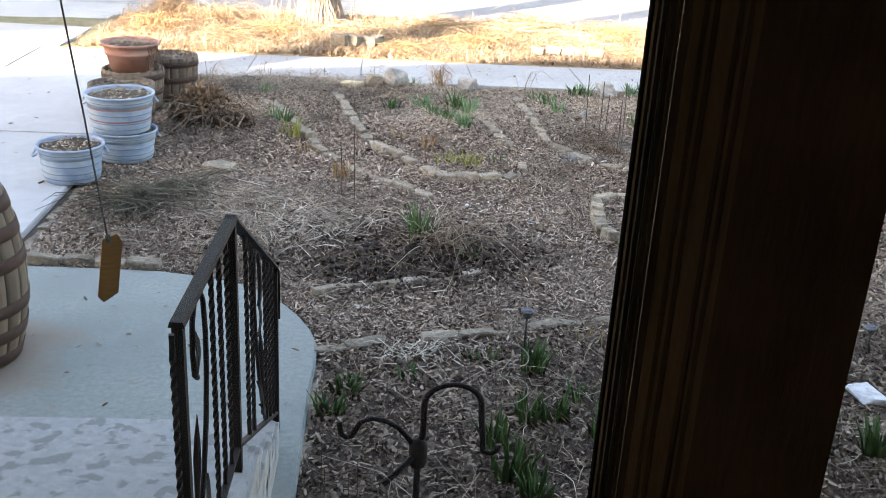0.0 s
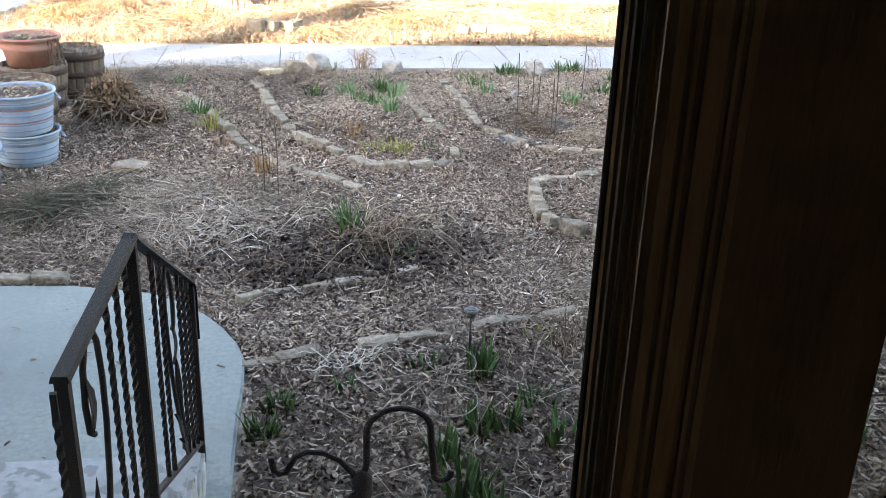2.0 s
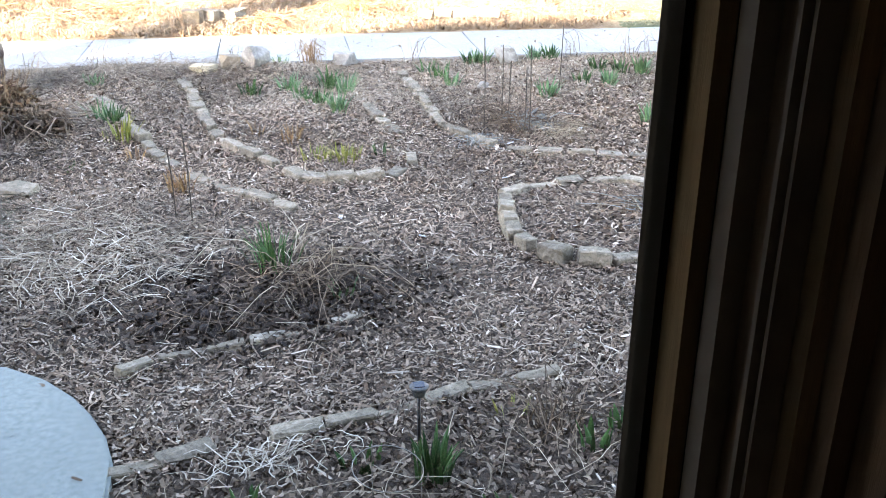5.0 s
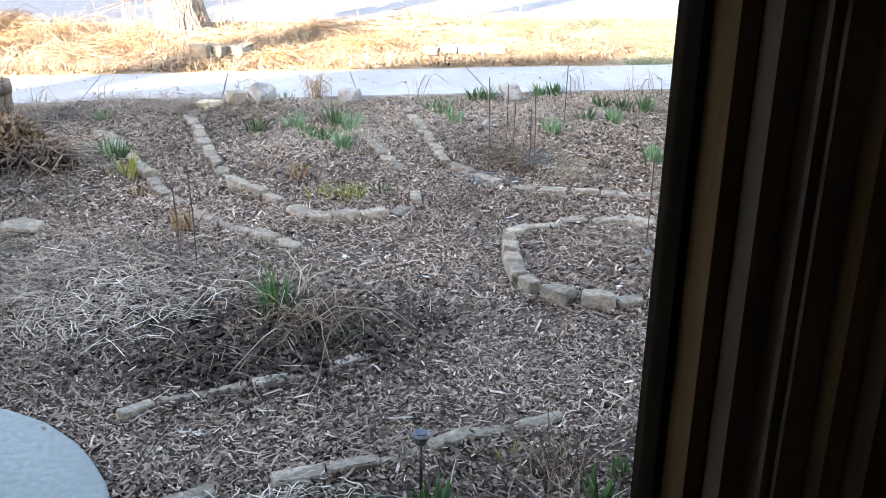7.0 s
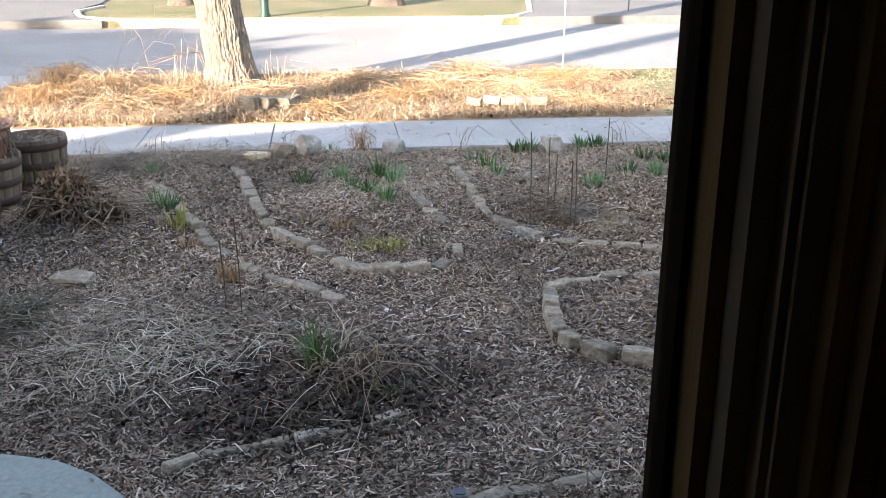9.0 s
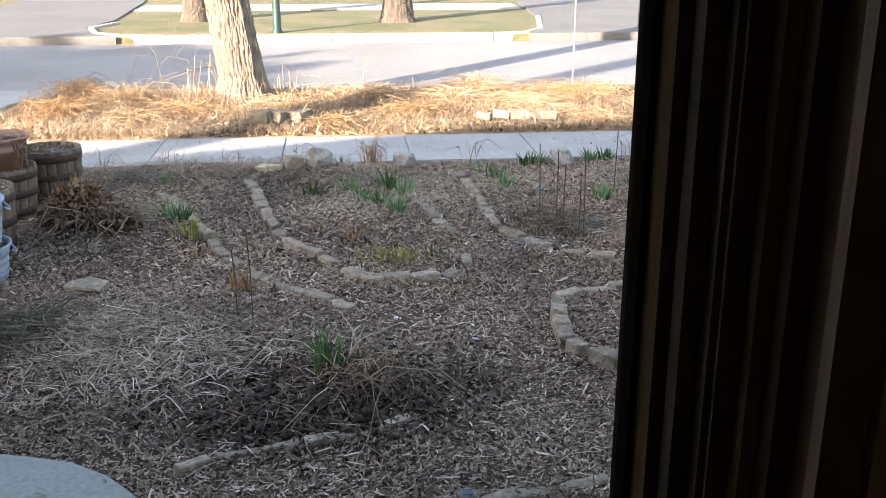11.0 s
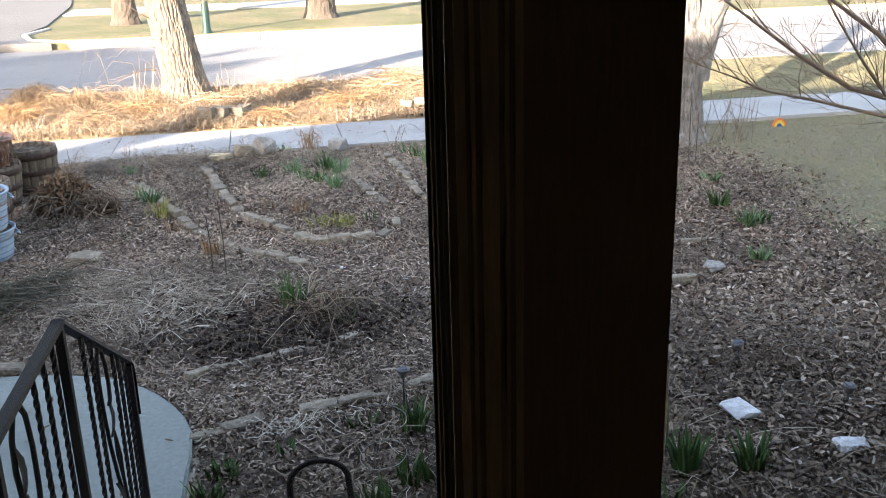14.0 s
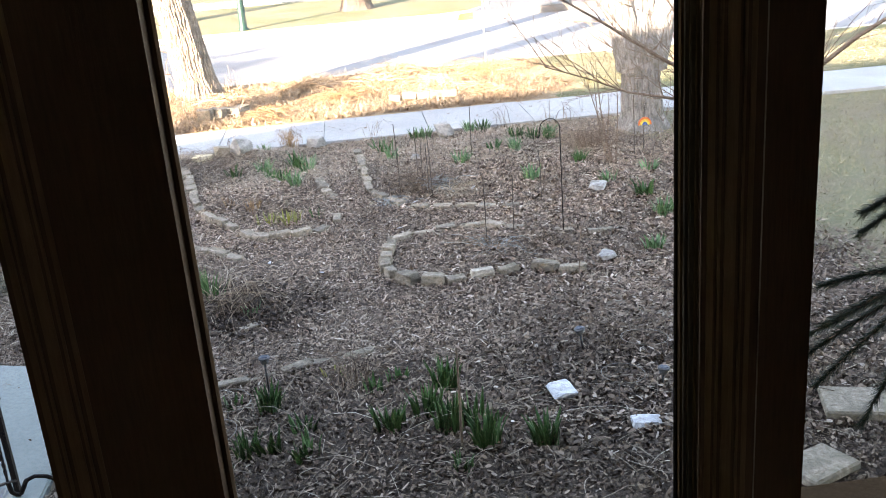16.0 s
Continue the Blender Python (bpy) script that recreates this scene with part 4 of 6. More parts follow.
def blob(cx, cy, rx, ry):
    def keep(x, y, rng):
        return (rng.uniform(0, 1, len(x)) < np.exp(-(((x - cx) / rx) ** 2 + ((y - cy) / ry) ** 2)) * 1.3) & in_garden(x, y, rng)
    return keep


litter("straw", 5200, (-2.3, 0.2, 4.7, 7.2), (0.08, 0.3), (0.003, 0.008), M_STRAW, "flattened dry straw over a mound", 5, 0.1, 0.05, blob(-0.88, 5.72, 0.55, 0.5), 4, 0.35, "straw", 0.025)
litter("straw", 1500, (-2.3, 0.2, 4.7, 7.2), (0.08, 0.26), (0.004, 0.007), M_PALESTRAW, "bleached straw matted over a mound", 45, 0.14, 0.07, blob(-0.8, 5.62, 0.46, 0.42), 4, 0.35, "straw", 0.03)
litter("straw", 2600, (-2.3, 0.0, 8.4, 10.6), (0.12, 0.5), (0.003, 0.007), M_DEAD, "flattened brown stems by the sidewalk", 6, 0.12, 0.07, blob(-1.06, 10.10, 1.1, 0.55), 4, 0.5, "stems", 0.04)
litter("straw", 1500, (-2.3, 0.0, 8.4, 10.6), (0.12, 0.5), (0.003, 0.006), M_STRAW, "tan flattened stalks by the sidewalk", 46, 0.12, 0.08, blob(-0.96, 10.19, 1.1, 0.5), 4, 0.5, "stems", 0.04)
litter("straw", 3200, (-2.3, 0.3, 4.7, 7.3), (0.06, 0.24), (0.003, 0.007), M_DEAD, "brown matted stems over a mound", 54, 0.14, 0.07, blob(-0.92, 6.1, 0.7, 0.6), 3, 0.45, "straw", 0.02)
litter("straw", 1300, (-0.4, 0.75, 3.4, 4.1), (0.04, 0.16), (0.003, 0.006), M_PALESTRAW, "bleached wavy straw tuft over edging stones", 7, 0.22, 0.06, blob(0.19, 3.79, 0.22, 0.1), 6, 0.25, "straw", 0.05)
litter("straw", 1500, (-2.4, 5.0, 1.2, 10.5), (0.08, 0.35), (0.002, 0.005), M_STRAW, "scattered dry stems on the mulch", 8, 0.12, 0.05, in_garden, 4, 0.4, "stems", 0.04)
litter("straw", 3000, (0.0, 5.0, 8.6, 10.6), (0.08, 0.3), (0.002, 0.005), M_STRAW, "tan stalks on the back bed by the sidewalk", 47, 0.15, 0.06, in_garden, 4, 0.4, "stems", 0.04)
litter("straw", 110, (0.2, 3.0, 2.4, 3.7), (0.2, 0.6), (0.0025, 0.005), M_STRAW, "long pale stalks lying in the front bed", 9, 0.1, 0.06, in_garden, 4, 0.4, "stems", 0.03)


litter("dead_stems", 1500, (-0.6, 1.1, 4.5, 5.8), (0.06, 0.22), (0.003, 0.006), M_DEAD, "dark dead stems lying over a mound", 14, 0.3, 0.07, blob(0.36, 5.26, 0.36, 0.3), 3, 0.5, "stems")
litter("dead_stems", 2200, (-2.4, -0.6, 4.9, 6.6), (0.05, 0.2), (0.002, 0.005), M_DEAD, "dark dead stems lying by the drive", 15, 0.3, 0.06, blob(-1.78, 5.96, 0.4, 0.4), 3, 0.5, "stems")


# ---- railing ----
def twisted_bar(m, x, y, z0, z1, r=0.008):
    n = max(6, int((z1 - z0) / 0.018))
    ring = []
    for i in range(n + 1):
        u = i / n
        tw = (u - 0.5) * (z1 - z0) * 42 if 0.06 < u < 0.94 else (0.44 if u >= 0.94 else -0.44) * (z1 - z0) * 42
        for q in range(4):
            a = tw + math.pi / 4 + q * math.pi / 2
            ring.append((x + r * 1.3 * math.cos(a), y + r * 1.3 * math.sin(a), z0 + (z1 - z0) * u))
    f = [(i * 4 + q, i * 4 + (q + 1) % 4, (i + 1) * 4 + (q + 1) % 4, (i + 1) * 4 + q) for i in range(n) for q in range(4)]
    m.add(ring, f + [(3, 2, 1, 0), (n * 4, n * 4 + 1, n * 4 + 2, n * 4 + 3)])


def leaf_blade(m, base, tip, width, normal, thick=0.004, n=8):
    """A forged leaf: a pointed, slightly cupped plate with thickness."""
    base, tip, normal = Vector(base), Vector(tip), Vector(normal).normalized()
    d = tip - base
    s = d.cross(normal).normalized()
    v = []
    for i in range(n + 1):
        u = i / n
        w = width * math.sin(math.pi * min(1, u * 0.9 + 0.1)) ** 0.8 * (1 + 0.18 * math.sin(u * 22)) * 0.5
        c = base + d * u + normal * 0.01 * math.sin(math.pi * u)
        v += [c - s * w + normal * thick, c + normal * 0.0, c + s * w + normal * thick, c + normal * -thick * 1.5]
    f = []
    for i in range(n):
        for q in range(4):
            f.append((i * 4 + q, i * 4 + (q + 1) % 4, (i + 1) * 4 + (q + 1) % 4, (i + 1) * 4 + q))
    m.add(v, f + [(3, 2, 1, 0), (n * 4, n * 4 + 1, n * 4 + 2, n * 4 + 3)])


def railing():
    X, TOP = -0.58, 1.44
    e = empty("stair_railing", X, 2.1, 0.45, "dark wrought iron stair railing with twisted bars", "railing")
    e.matrix_basis = pose(-0.553, 2.1, 0.45, 0, 0, -1.6)
    at = pose(-X, -2.1, -0.45)
    ya, yb, yc = 1.19, 1.97, 2.94
    zc = 0.86

    def top(y):
        return TOP if y < yb else TOP + (zc - TOP) * (y - yb) / (yc - yb)

    def low(y):
        return 0.58 if y < yb else 0.58 + (0.13 - 0.58) * (y - yb) / (yc - yb)

    def flat(pts, w, h, name):
        m = Mesh()
        prof = [(-w / 2, -h / 2), (-w / 2 * 0.8, h / 2), (w / 2 * 0.8, h / 2), (w / 2, -h / 2)]
        v = [(X + px, y, z + pz) for y, z in pts for px, pz in prof]
        f = [(i * 4 + q, i * 4 + (q + 1) % 4, (i + 1) * 4 + (q + 1) % 4, (i + 1) * 4 + q) for i in range(len(pts) - 1) for q in range(4)]
        m.add(v, f + [(3, 2, 1, 0), tuple((len(pts) - 1) * 4 + q for q in range(4))])
        return part(name, m, M_IRON, e, at=at)

    flat([(ya, TOP), (yb - 0.03, TOP), (yb, TOP + 0.004), (yb + 0.04, top(yb + 0.04)), (yc, zc), (yc + 0.025, zc - 0.02), (yc + 0.035, zc - 0.06), (yc + 0.035, zc - 0.26)], 0.042, 0.016, "top_rail")
    flat([(ya, 0.58), (yb, 0.58), (yc, 0.13)], 0.026, 0.012, "bottom_rail")
    for y, z0, z1 in ((yb, 0.475, TOP), (yc + 0.01, 0.03, zc - 0.02), (1.21, 0.475, TOP)):
        part("post", Mesh().box((X - 0.014, y - 0.014, z0), (X + 0.014, y + 0.014, z1)), M_IRON, e, at=at)
    for y in (1.14, 1.62, 1.74, 1.86, 1.98, 2.22, 2.33, 2.66, 2.76, 2.86):
        m = Mesh()
        twisted_bar(m, X, y, low(y), top(y), 0.0072)
        part("baluster", m, M_IRON, e, at=at)
    for yL, yR, up in ((2.385, 2.615, False), (1.52, 1.26, True)):
        def spot(u, v):
            y = yL + (yR - yL) * u
            return (X, y, low(y) + 0.006 + (top(y) - low(y) - 0.014) * v)

        m = Mesh()
        m.tube([spot(*p) for p in ((1.0, 0.01), (0.86, 0.07), (0.62, 0.17), (0.36, 0.31), (0.14, 0.48), (0.02, 0.66), (0.0, 0.8), (0.06, 0.92), (0.22, 0.985), (0.44, 0.985), (0.6, 0.92), (0.65, 0.82), (0.6, 0.73), (0.48, 0.7))], 0.0085, 6)
        part("scroll", m, M_IRON, e, at=at, smooth=True)
        m = Mesh()
        leaf_blade(m, spot(0.5, 0.71), spot(0.62, 0.9) if up else spot(0.36, 0.52), 0.06, (1, 0.1, 0))
        part("leaf", m, M_IRON, e, "forged iron leaf", at=at)
        m = Mesh()
        m.tube([spot(0.97, 0.02), spot(0.86, 0.15), spot(0.74, 0.3), spot(0.66, 0.42), spot(0.62, 0.5), spot(0.58, 0.58)], [0.007, 0.007, 0.008, 0.013, 0.009, 0.001], 6)
        part("bud", m, M_IRON, e, at=at)
        for a, b, w in (((0.96, 0.01), (0.38, 0.13), 0.045), ((0.66, 0.06), (0.2, 0.27), 0.04)):
            m = Mesh()
            leaf_blade(m, spot(*a), spot(*b), w, (1, 0, 0.2))
            part("leaf", m, M_IRON, e, "forged iron leaf", at=at)
    return e


railing()


# ---- pots and barrels by the drive ----
def soil_disc(e, r, z, seed, at=None):
    """Dry potting mulch: a bumpy disc of crumbs."""
    m = Mesh()
    rng = random.Random(seed)
    n, rings = 20, 5
    v = [(0, 0, z + 0.02)]
    for k in range(1, rings + 1):
        for q in range(n):
            a = 2 * math.pi * q / n
            rr = r * k / rings
            v.append((rr * math.cos(a), rr * math.sin(a), z + rng.uniform(-0.012, 0.02)))
    f = [(0, 1 + q, 1 + (q + 1) % n) for q in range(n)]
    for k in range(1, rings):
        o, p = 1 + (k - 1) * n, 1 + k * n
        f += [(o + q, p + q, p + (q + 1) % n, o + (q + 1) % n) for q in range(n)]
    m.add(v, f)
    part("soil", m, M_SOIL, e, "dry brown mulch filling")
    m = Mesh()
    for _ in range(260):
        a, rr = rng.uniform(0, 6.28), r * 0.95 * math.sqrt(rng.random())
        x, y, b, L = rr * math.cos(a), rr * math.sin(a), rng.uniform(0, 6.28), rng.uniform(0.008, 0.022)
        dx, dy = math.cos(b) * L, math.sin(b) * L
        w = 0.3
        zz = z + 0.02 + rng.uniform(0, 0.015)
        m.add([(x - dx, y - dy, zz), (x - dy * w, y + dx * w, zz + 0.006), (x + dx, y + dy, zz + rng.uniform(-0.01, 0.02)), (x + dy * w, y - dx * w, zz)], [(0, 1, 2, 3)])
    part("mulch", m, M_STRAW if seed % 2 else M_CHIP, e, "crumbs of dry mulch")


def tub(x, y, z, r, h, label, seed, stripes=(), taper=0.86):
    e = empty("washtub", x, y, z, label, "washtub", "blue tubs beside the drive")
    prof = [(r * taper * 0.97, 0.0), (r * taper, 0.01)]
    for u in (0.2, 0.22, 0.25, 0.5, 0.52, 0.55, 0.78, 0.8, 0.83, 0.95):
        rib = 0.0015 if u in (0.22, 0.52, 0.8) else 0.0
        prof.append((r * (taper + (1 - taper) * u) + rib, h * u))
    prof += [(r + 0.004, h * 0.97), (r + 0.016, h - 0.008), (r + 0.016, h + 0.006), (r + 0.002, h + 0.008), (r - 0.008, h - 0.01), (r * 0.97, h * 0.7), (0.01, h * 0.68)]
    m = Mesh().lathe([(0.01, 0.0)] + prof, 40)
    part("body", m, M_BLUE, e, smooth=True)
    for u in (0.14, 0.3, 0.52, 0.84):
        rr = r * (taper + (1 - taper) * u) + 0.0015
        part("rib", Mesh().lathe([(rr, h * u - 0.004), (rr + 0.003, h * u), (rr, h * u + 0.004)], 40), M_DULLBLUE, e, "dull blue grey rib", smooth=True)
    for u in stripes:
        rr = r * (taper + (1 - taper) * u) + 0.003
        part("stripe", Mesh().lathe([(rr, h * u - 0.006), (rr + 0.002, h * u), (rr, h * u + 0.006)], 40), M_MAROON, e, "maroon painted band", smooth=True)
    for a in (200, 20):
        p = []
        for k in range(9):
            b = radians(a + (k - 4) * 4.5)
            rr = r + 0.018 + 0.02 * math.sin(math.pi * k / 8)
            p.append((rr * math.cos(b), rr * math.sin(b), h * 0.84 - 0.035 * math.sin(math.pi * k / 8)))
        part("handle", Mesh().tube(p, 0.008, 6), M_BLUE, e, smooth=True)
    soil_disc(e, r * 0.965, h * 0.9, seed)
    return e


def half_barrel(x, y, z, r, h, label, seed, whole=False, group="oak barrels"):
    e = empty("wine_barrel" if whole else "half_barrel", x, y, z, label, "barrel", group)
    n = 20
    lv = 11 if whole else 6

    def rad(u):
        return r * (1 - 0.22 * (2 * u - 1) ** 2) if whole else r * (0.84 + 0.16 * math.sin(u * math.pi / 2))
    m = Mesh()
    seg = 3
    for q in range(1):
        v, f = [], []
        for i in range(lv):
            u = i / (lv - 1)
            for k in range(seg + 1):
                a = math.pi * 2 / n * (k / seg - 0.5) * 0.985
                v.append((rad(u) * math.cos(a), rad(u) * math.sin(a), h * u))
            for k in (1, 0):
                a = math.pi * 2 / n * (k - 0.5) * 0.985
                v.append(((rad(u) - 0.025) * math.cos(a), (rad(u) - 0.025) * math.sin(a), h * u))
        c = seg + 3
        for i in range(lv - 1):
            for k in range(c):
                f.append((i * c + k, i * c + (k + 1) % c, (i + 1) * c + (k + 1) % c, (i + 1) * c + k))
        f += [tuple(range(c - 1, -1, -1)), tuple((lv - 1) * c + k for k in range(c))]
        m.add(v, f)
    stave = m.data("stave", True)
    for q in range(n):
        part("stave", stave, M_BARREL, e, at=pose(0, 0, 0, 0, 0, q * 360 / n))
    for u in ((0.05, 0.2, 0.36, 0.62, 0.79, 0.94) if whole else (0.14, 0.5, 0.86)):
        w = 0.034 if whole else 0.03
        m = Mesh().lathe([(rad(u - w / h) + 0.002, h * u - w), (rad(u - w / h) + 0.006, h * u - w), (rad(u + w / h) + 0.006, h * u + w), (rad(u + w / h) + 0.002, h * u + w)], 40)
        part("hoop", m, M_HOOP, e, "rusty steel hoop", smooth=True)
    if whole:
        part("head", Mesh().lathe([(0.005, h - 0.03), (rad(1) - 0.02, h - 0.03)], 32), M_BARREL, e)
    else:
        soil_disc(e, rad(0.9) - 0.02, h * 0.9, seed)
    return e


D0 = 0.024
tub(-2.52, 6.62, D0, 0.245, 0.28, "small faded blue metal washtub of mulch", 1)
tub(-2.24, 7.22, D0, 0.25, 0.25, "dented blue metal washtub under another", 2)
tub(-2.26, 7.19, D0 + 0.26, 0.27, 0.31, "blue striped metal washtub stacked on another", 3, (0.36, 0.68))
half_barrel(-2.41, 7.85, D0, 0.29, 0.5, "weathered oak half barrel planter with straw", 5)
half_barrel(-2.56, 8.9, D0, 0.3, 0.42, "weathered oak half barrel under a terracotta pot", 4)
half_barrel(-2.3, 9.45, D0, 0.28, 0.46, "dark oak half barrel beside the sidewalk", 6)
half_barrel(-2.19, 3.62, 0.03, 0.335, 0.9, "upright weathered oak wine barrel on the patio", 8, True)
e = empty("terracotta_pot", -2.57, 8.9, D0 + 0.41, "faded terracotta plastic pot on a barrel", "flower pot")
part("body", Mesh().lathe([(0.01, 0), (0.20, 0), (0.235, 0.15), (0.25, 0.155), (0.255, 0.185), (0.25, 0.19), (0.262, 0.24), (0.283, 0.245), (0.288, 0.268), (0.275, 0.273), (0.252, 0.26), (0.244, 0.2), (0.01, 0.19)], 40), M_TERRA, e, smooth=True)
soil_disc(e, 0.243, 0.225, 7)
m = Mesh()
rng = random.Random(5)
for _ in range(26):
    a = rng.uniform(-1.2, 1.2)
    p = Vector((0.21 * math.cos(a), -0.17 * rng.random(), 0.24))
    m.tube([p, p + Vector((0.06, rng.uniform(-0.05, 0.05), 0.03)), p + Vector((0.11, rng.uniform(-0.1, 0.1), -0.1 - 0.15 * rng.random()))], 0.004, 3)
part("dead_stems", m, M_DEAD, e, "limp dead stems over the rim")
m = Mesh()
m.add([(-0.03, -0.02, 0), (0.03, -0.025, 0.0), (0.035, 0.02, 0.004), (-0.028, 0.03, 0.006), (0, 0, 0.015)], [(0, 1, 4), (1, 2, 4), (2, 3, 4), (3, 0, 4), (3, 2, 1, 0)])
scrap = m.data("leaf_scrap")
scrap.materials.append(M_DEAD)
rng = random.Random(11)
for _ in range(34):
    x, y = rng.uniform(-4.3, -0.7), rng.uniform(2.9, 8.5)
    if y > 4.7 and x > -2.75:
        x -= 1.9
    ob = new("leaf_scrap", scrap)
    ob.matrix_basis = pose(x, y, 0.031 if (y < 4.8 and x > -2.6) else 0.026, 0, 0, rng.uniform(0, 360)) @ Matrix.Diagonal((rng.uniform(0.25, 0.8),) * 3 + (1,))
    tagged(ob, "small dead leaf scrap on the concrete", "leaf", "leaf scraps on the paving")


# ---- hooks, wires, lights, chime ----
def garden_hook_near():
    e = empty("shepherd_hook", 0.09, 2.1, -0.22, "dark iron double plant hook in the bed", "plant hook")
    e.matrix_basis = e.matrix_basis @ Matrix.Diagonal((1.28, 1.0, 1.0, 1))
    m = Mesh().tube([(0, 0, -0.02), (0, 0, 0.4), (0, 0, 0.72)], 0.01, 8)
    part("pole", m, M_IRON, e, smooth=True)
    part("bracket", Mesh().lathe([(0.004, 0.63), (0.022, 0.64), (0.027, 0.66), (0.027, 0.73), (0.016, 0.755), (0.004, 0.76)], 14), M_IRON, e, smooth=True)
    p = [(0.0, 0.0, 0.72)] + [(0.012, 0.004, 0.72 + 0.06 * k) for k in range(1, 4)]
    p += [(0.095 - 0.083 * math.cos(radians(a)), 0.01, 0.9 + 0.085 * math.sin(radians(a))) for a in range(10, 171, 16)]
    p += [(0.18, 0.012, 0.85), (0.186, 0.012, 0.78), (0.19, 0.012, 0.72)] + [(0.212 - 0.022 * math.cos(radians(a)), 0.012, 0.715 - 0.022 * math.sin(radians(a))) for a in range(20, 171, 30)] + [(0.236, 0.012, 0.73)]
    part("tall_hook", Mesh().tube(p, 0.0095, 8), M_IRON, e, smooth=True)
    p = [(0.0, 0.0, 0.70), (-0.03, 0.0, 0.76), (-0.06, 0.0, 0.805), (-0.1, 0.0, 0.835), (-0.14, 0.0, 0.842), (-0.17, 0, 0.825), (-0.185, 0, 0.79), (-0.195, 0, 0.765), (-0.21, 0, 0.76), (-0.225, 0, 0.775), (-0.228, 0, 0.8), (-0.23, 0, 0.825)]
    part("low_hook", Mesh().tube(p, 0.009, 8), M_IRON, e, smooth=True)
    p = [(0, 0, 0.7), (-0.05, -0.05, 0.66), (-0.1, -0.08, 0.61)]
    part("stub", Mesh().tube(p, 0.01, 6), M_IRON, e)


garden_hook_near()


def ring_support(x, y, r, h, label, seed, rings=2, material=None, legs=3):
    e = empty("plant_support", x, y, height(x, y) - 0.02, label, "plant support", "wire plant supports")
    rng = random.Random(seed)
    for k in range(rings):
        z = h * (1 - 0.45 * k)
        tx, ty = rng.uniform(-0.12, 0.12), rng.uniform(-0.12, 0.12)
        p = [(r * math.cos(a), r * math.sin(a), z + r * (tx * math.cos(a) + ty * math.sin(a))) for a in np.linspace(0, 2 * math.pi, 25)]
        part("ring", Mesh().tube(p, 0.0021, 4), material or M_WIRE, e)
    for k in range(legs):
        a = k * 2 * math.pi / legs + rng.uniform(-0.3, 0.3)
        part("leg", Mesh().tube([(r * math.cos(a), r * math.sin(a), -0.04), (r * math.cos(a), r * math.sin(a), h + 0.02)], 0.002, 4), material or M_WIRE, e)


ring_support(0.58, 3.36, 0.12, 0.22, "pale wire ring support round green shoots", 1, 1)
ring_support(0.54, 3.02, 0.11, 0.2, "pale wire ring support round green shoots", 2, 1)
ring_support(2.89, 3.35, 0.13, 0.12, "pale wire hoop lying over leaf litter", 3, 1)
ring_support(3.15, 3.78, 0.15, 0.12, "pale wire hoop lying over leaf litter", 4, 1)
ring_support(-0.23, 2.15, 0.1, 0.42, "dark rusty wire cage by the steps", 5, 3, M_DARKWIRE)
ring_support(-0.10, 1.90, 0.1, 0.46, "dark rusty wire cage by the steps", 6, 3, M_DARKWIRE)
ring_support(0.35, 1.55, 0.13, 0.5, "dark rusty wire cage under the window", 7, 3, M_DARKWIRE, 5)
ring_support(0.49, 1.72, 0.12, 0.42, "dark rusty wire cage under the window", 8, 2, M_DARKWIRE, 5)
ring_support(3.53, 2.70, 0.12, 0.16, "pale wire hoop by a bed of stalks", 9, 1)


def far_hook(x, y, h, r, label, flip=1):
    e = empty("shepherd_hook", x, y, height(x, y) - 0.02, label, "plant hook")
    p = [(0, 0, -0.05), (0, 0, h * 0.5), (0, 0, h)] + [(-flip * r + flip * r * math.cos(radians(a)), 0, h + r * math.sin(radians(a))) for a in range(20, 181, 16)] + [(-flip * 2 * r, 0, h - 0.05), (-flip * (2 * r + 0.02), 0, h - 0.07), (-flip * (2 * r + 0.04), 0, h - 0.05)]
    part("pole", Mesh().tube(p, 0.0042, 6), M_IRON, e, smooth=True)
    return e


far_hook(3.16, 6.17, 0.95, 0.085, "thin dark shepherd hook in the oval bed")
STAKES = [(1.85, 7.93, 0.75), (2.06, 8.25, 0.62), (2.10, 8.19, 0.5), (2.16, 7.72, 0.72), (2.13, 7.75, 0.55), (2.72, 8.89, 0.6), (-0.27, 6.27, 0.62), (2.47, 6.07, 0.6), (2.73, 6.22, 0.55), (3.20, 7.33, 0.5), (4.47, 8.48, 0.7), (4.62, 8.63, 0.6), (-0.37, 6.33, 0.45)]
for k, (x, y, h) in enumerate(STAKES):
    e = part("garden_stake", Mesh().tube([(0, 0, -0.05), (0.004 * (k % 3), 0.003, h * 0.5), (0.012 * (k % 3 - 1), 0, h)], 0.0042, 5), M_DARKWIRE)
    e.matrix_basis = pose(x, y, height(x, y) - 0.02)
    tagged(e, "thin dark metal garden stake in mulch", "stake", "garden stakes")
e = part("garden_stake", Mesh().tube([(0, 0, -0.05), (0.01, 0.0, 0.3), (0.015, 0.01, 0.62)], [0.008, 0.008, 0.006], 6), M_TWIG)
e.matrix_basis = pose(1.85, 2.85, 0.02)
tagged(e, "tan bamboo stake among green shoots", "stake", "garden stakes")
e = part("garden_stake", Mesh().tube([(0, 0, -0.05), (0.0, 0.02, 0.25), (0.03, 0.02, 0.42)], 0.004, 6), M_TWIG)
e.matrix_basis = pose(3.05, 5.1, 0.02)
tagged(e, "pale leaning stake by the oval bed", "stake", "garden stakes")


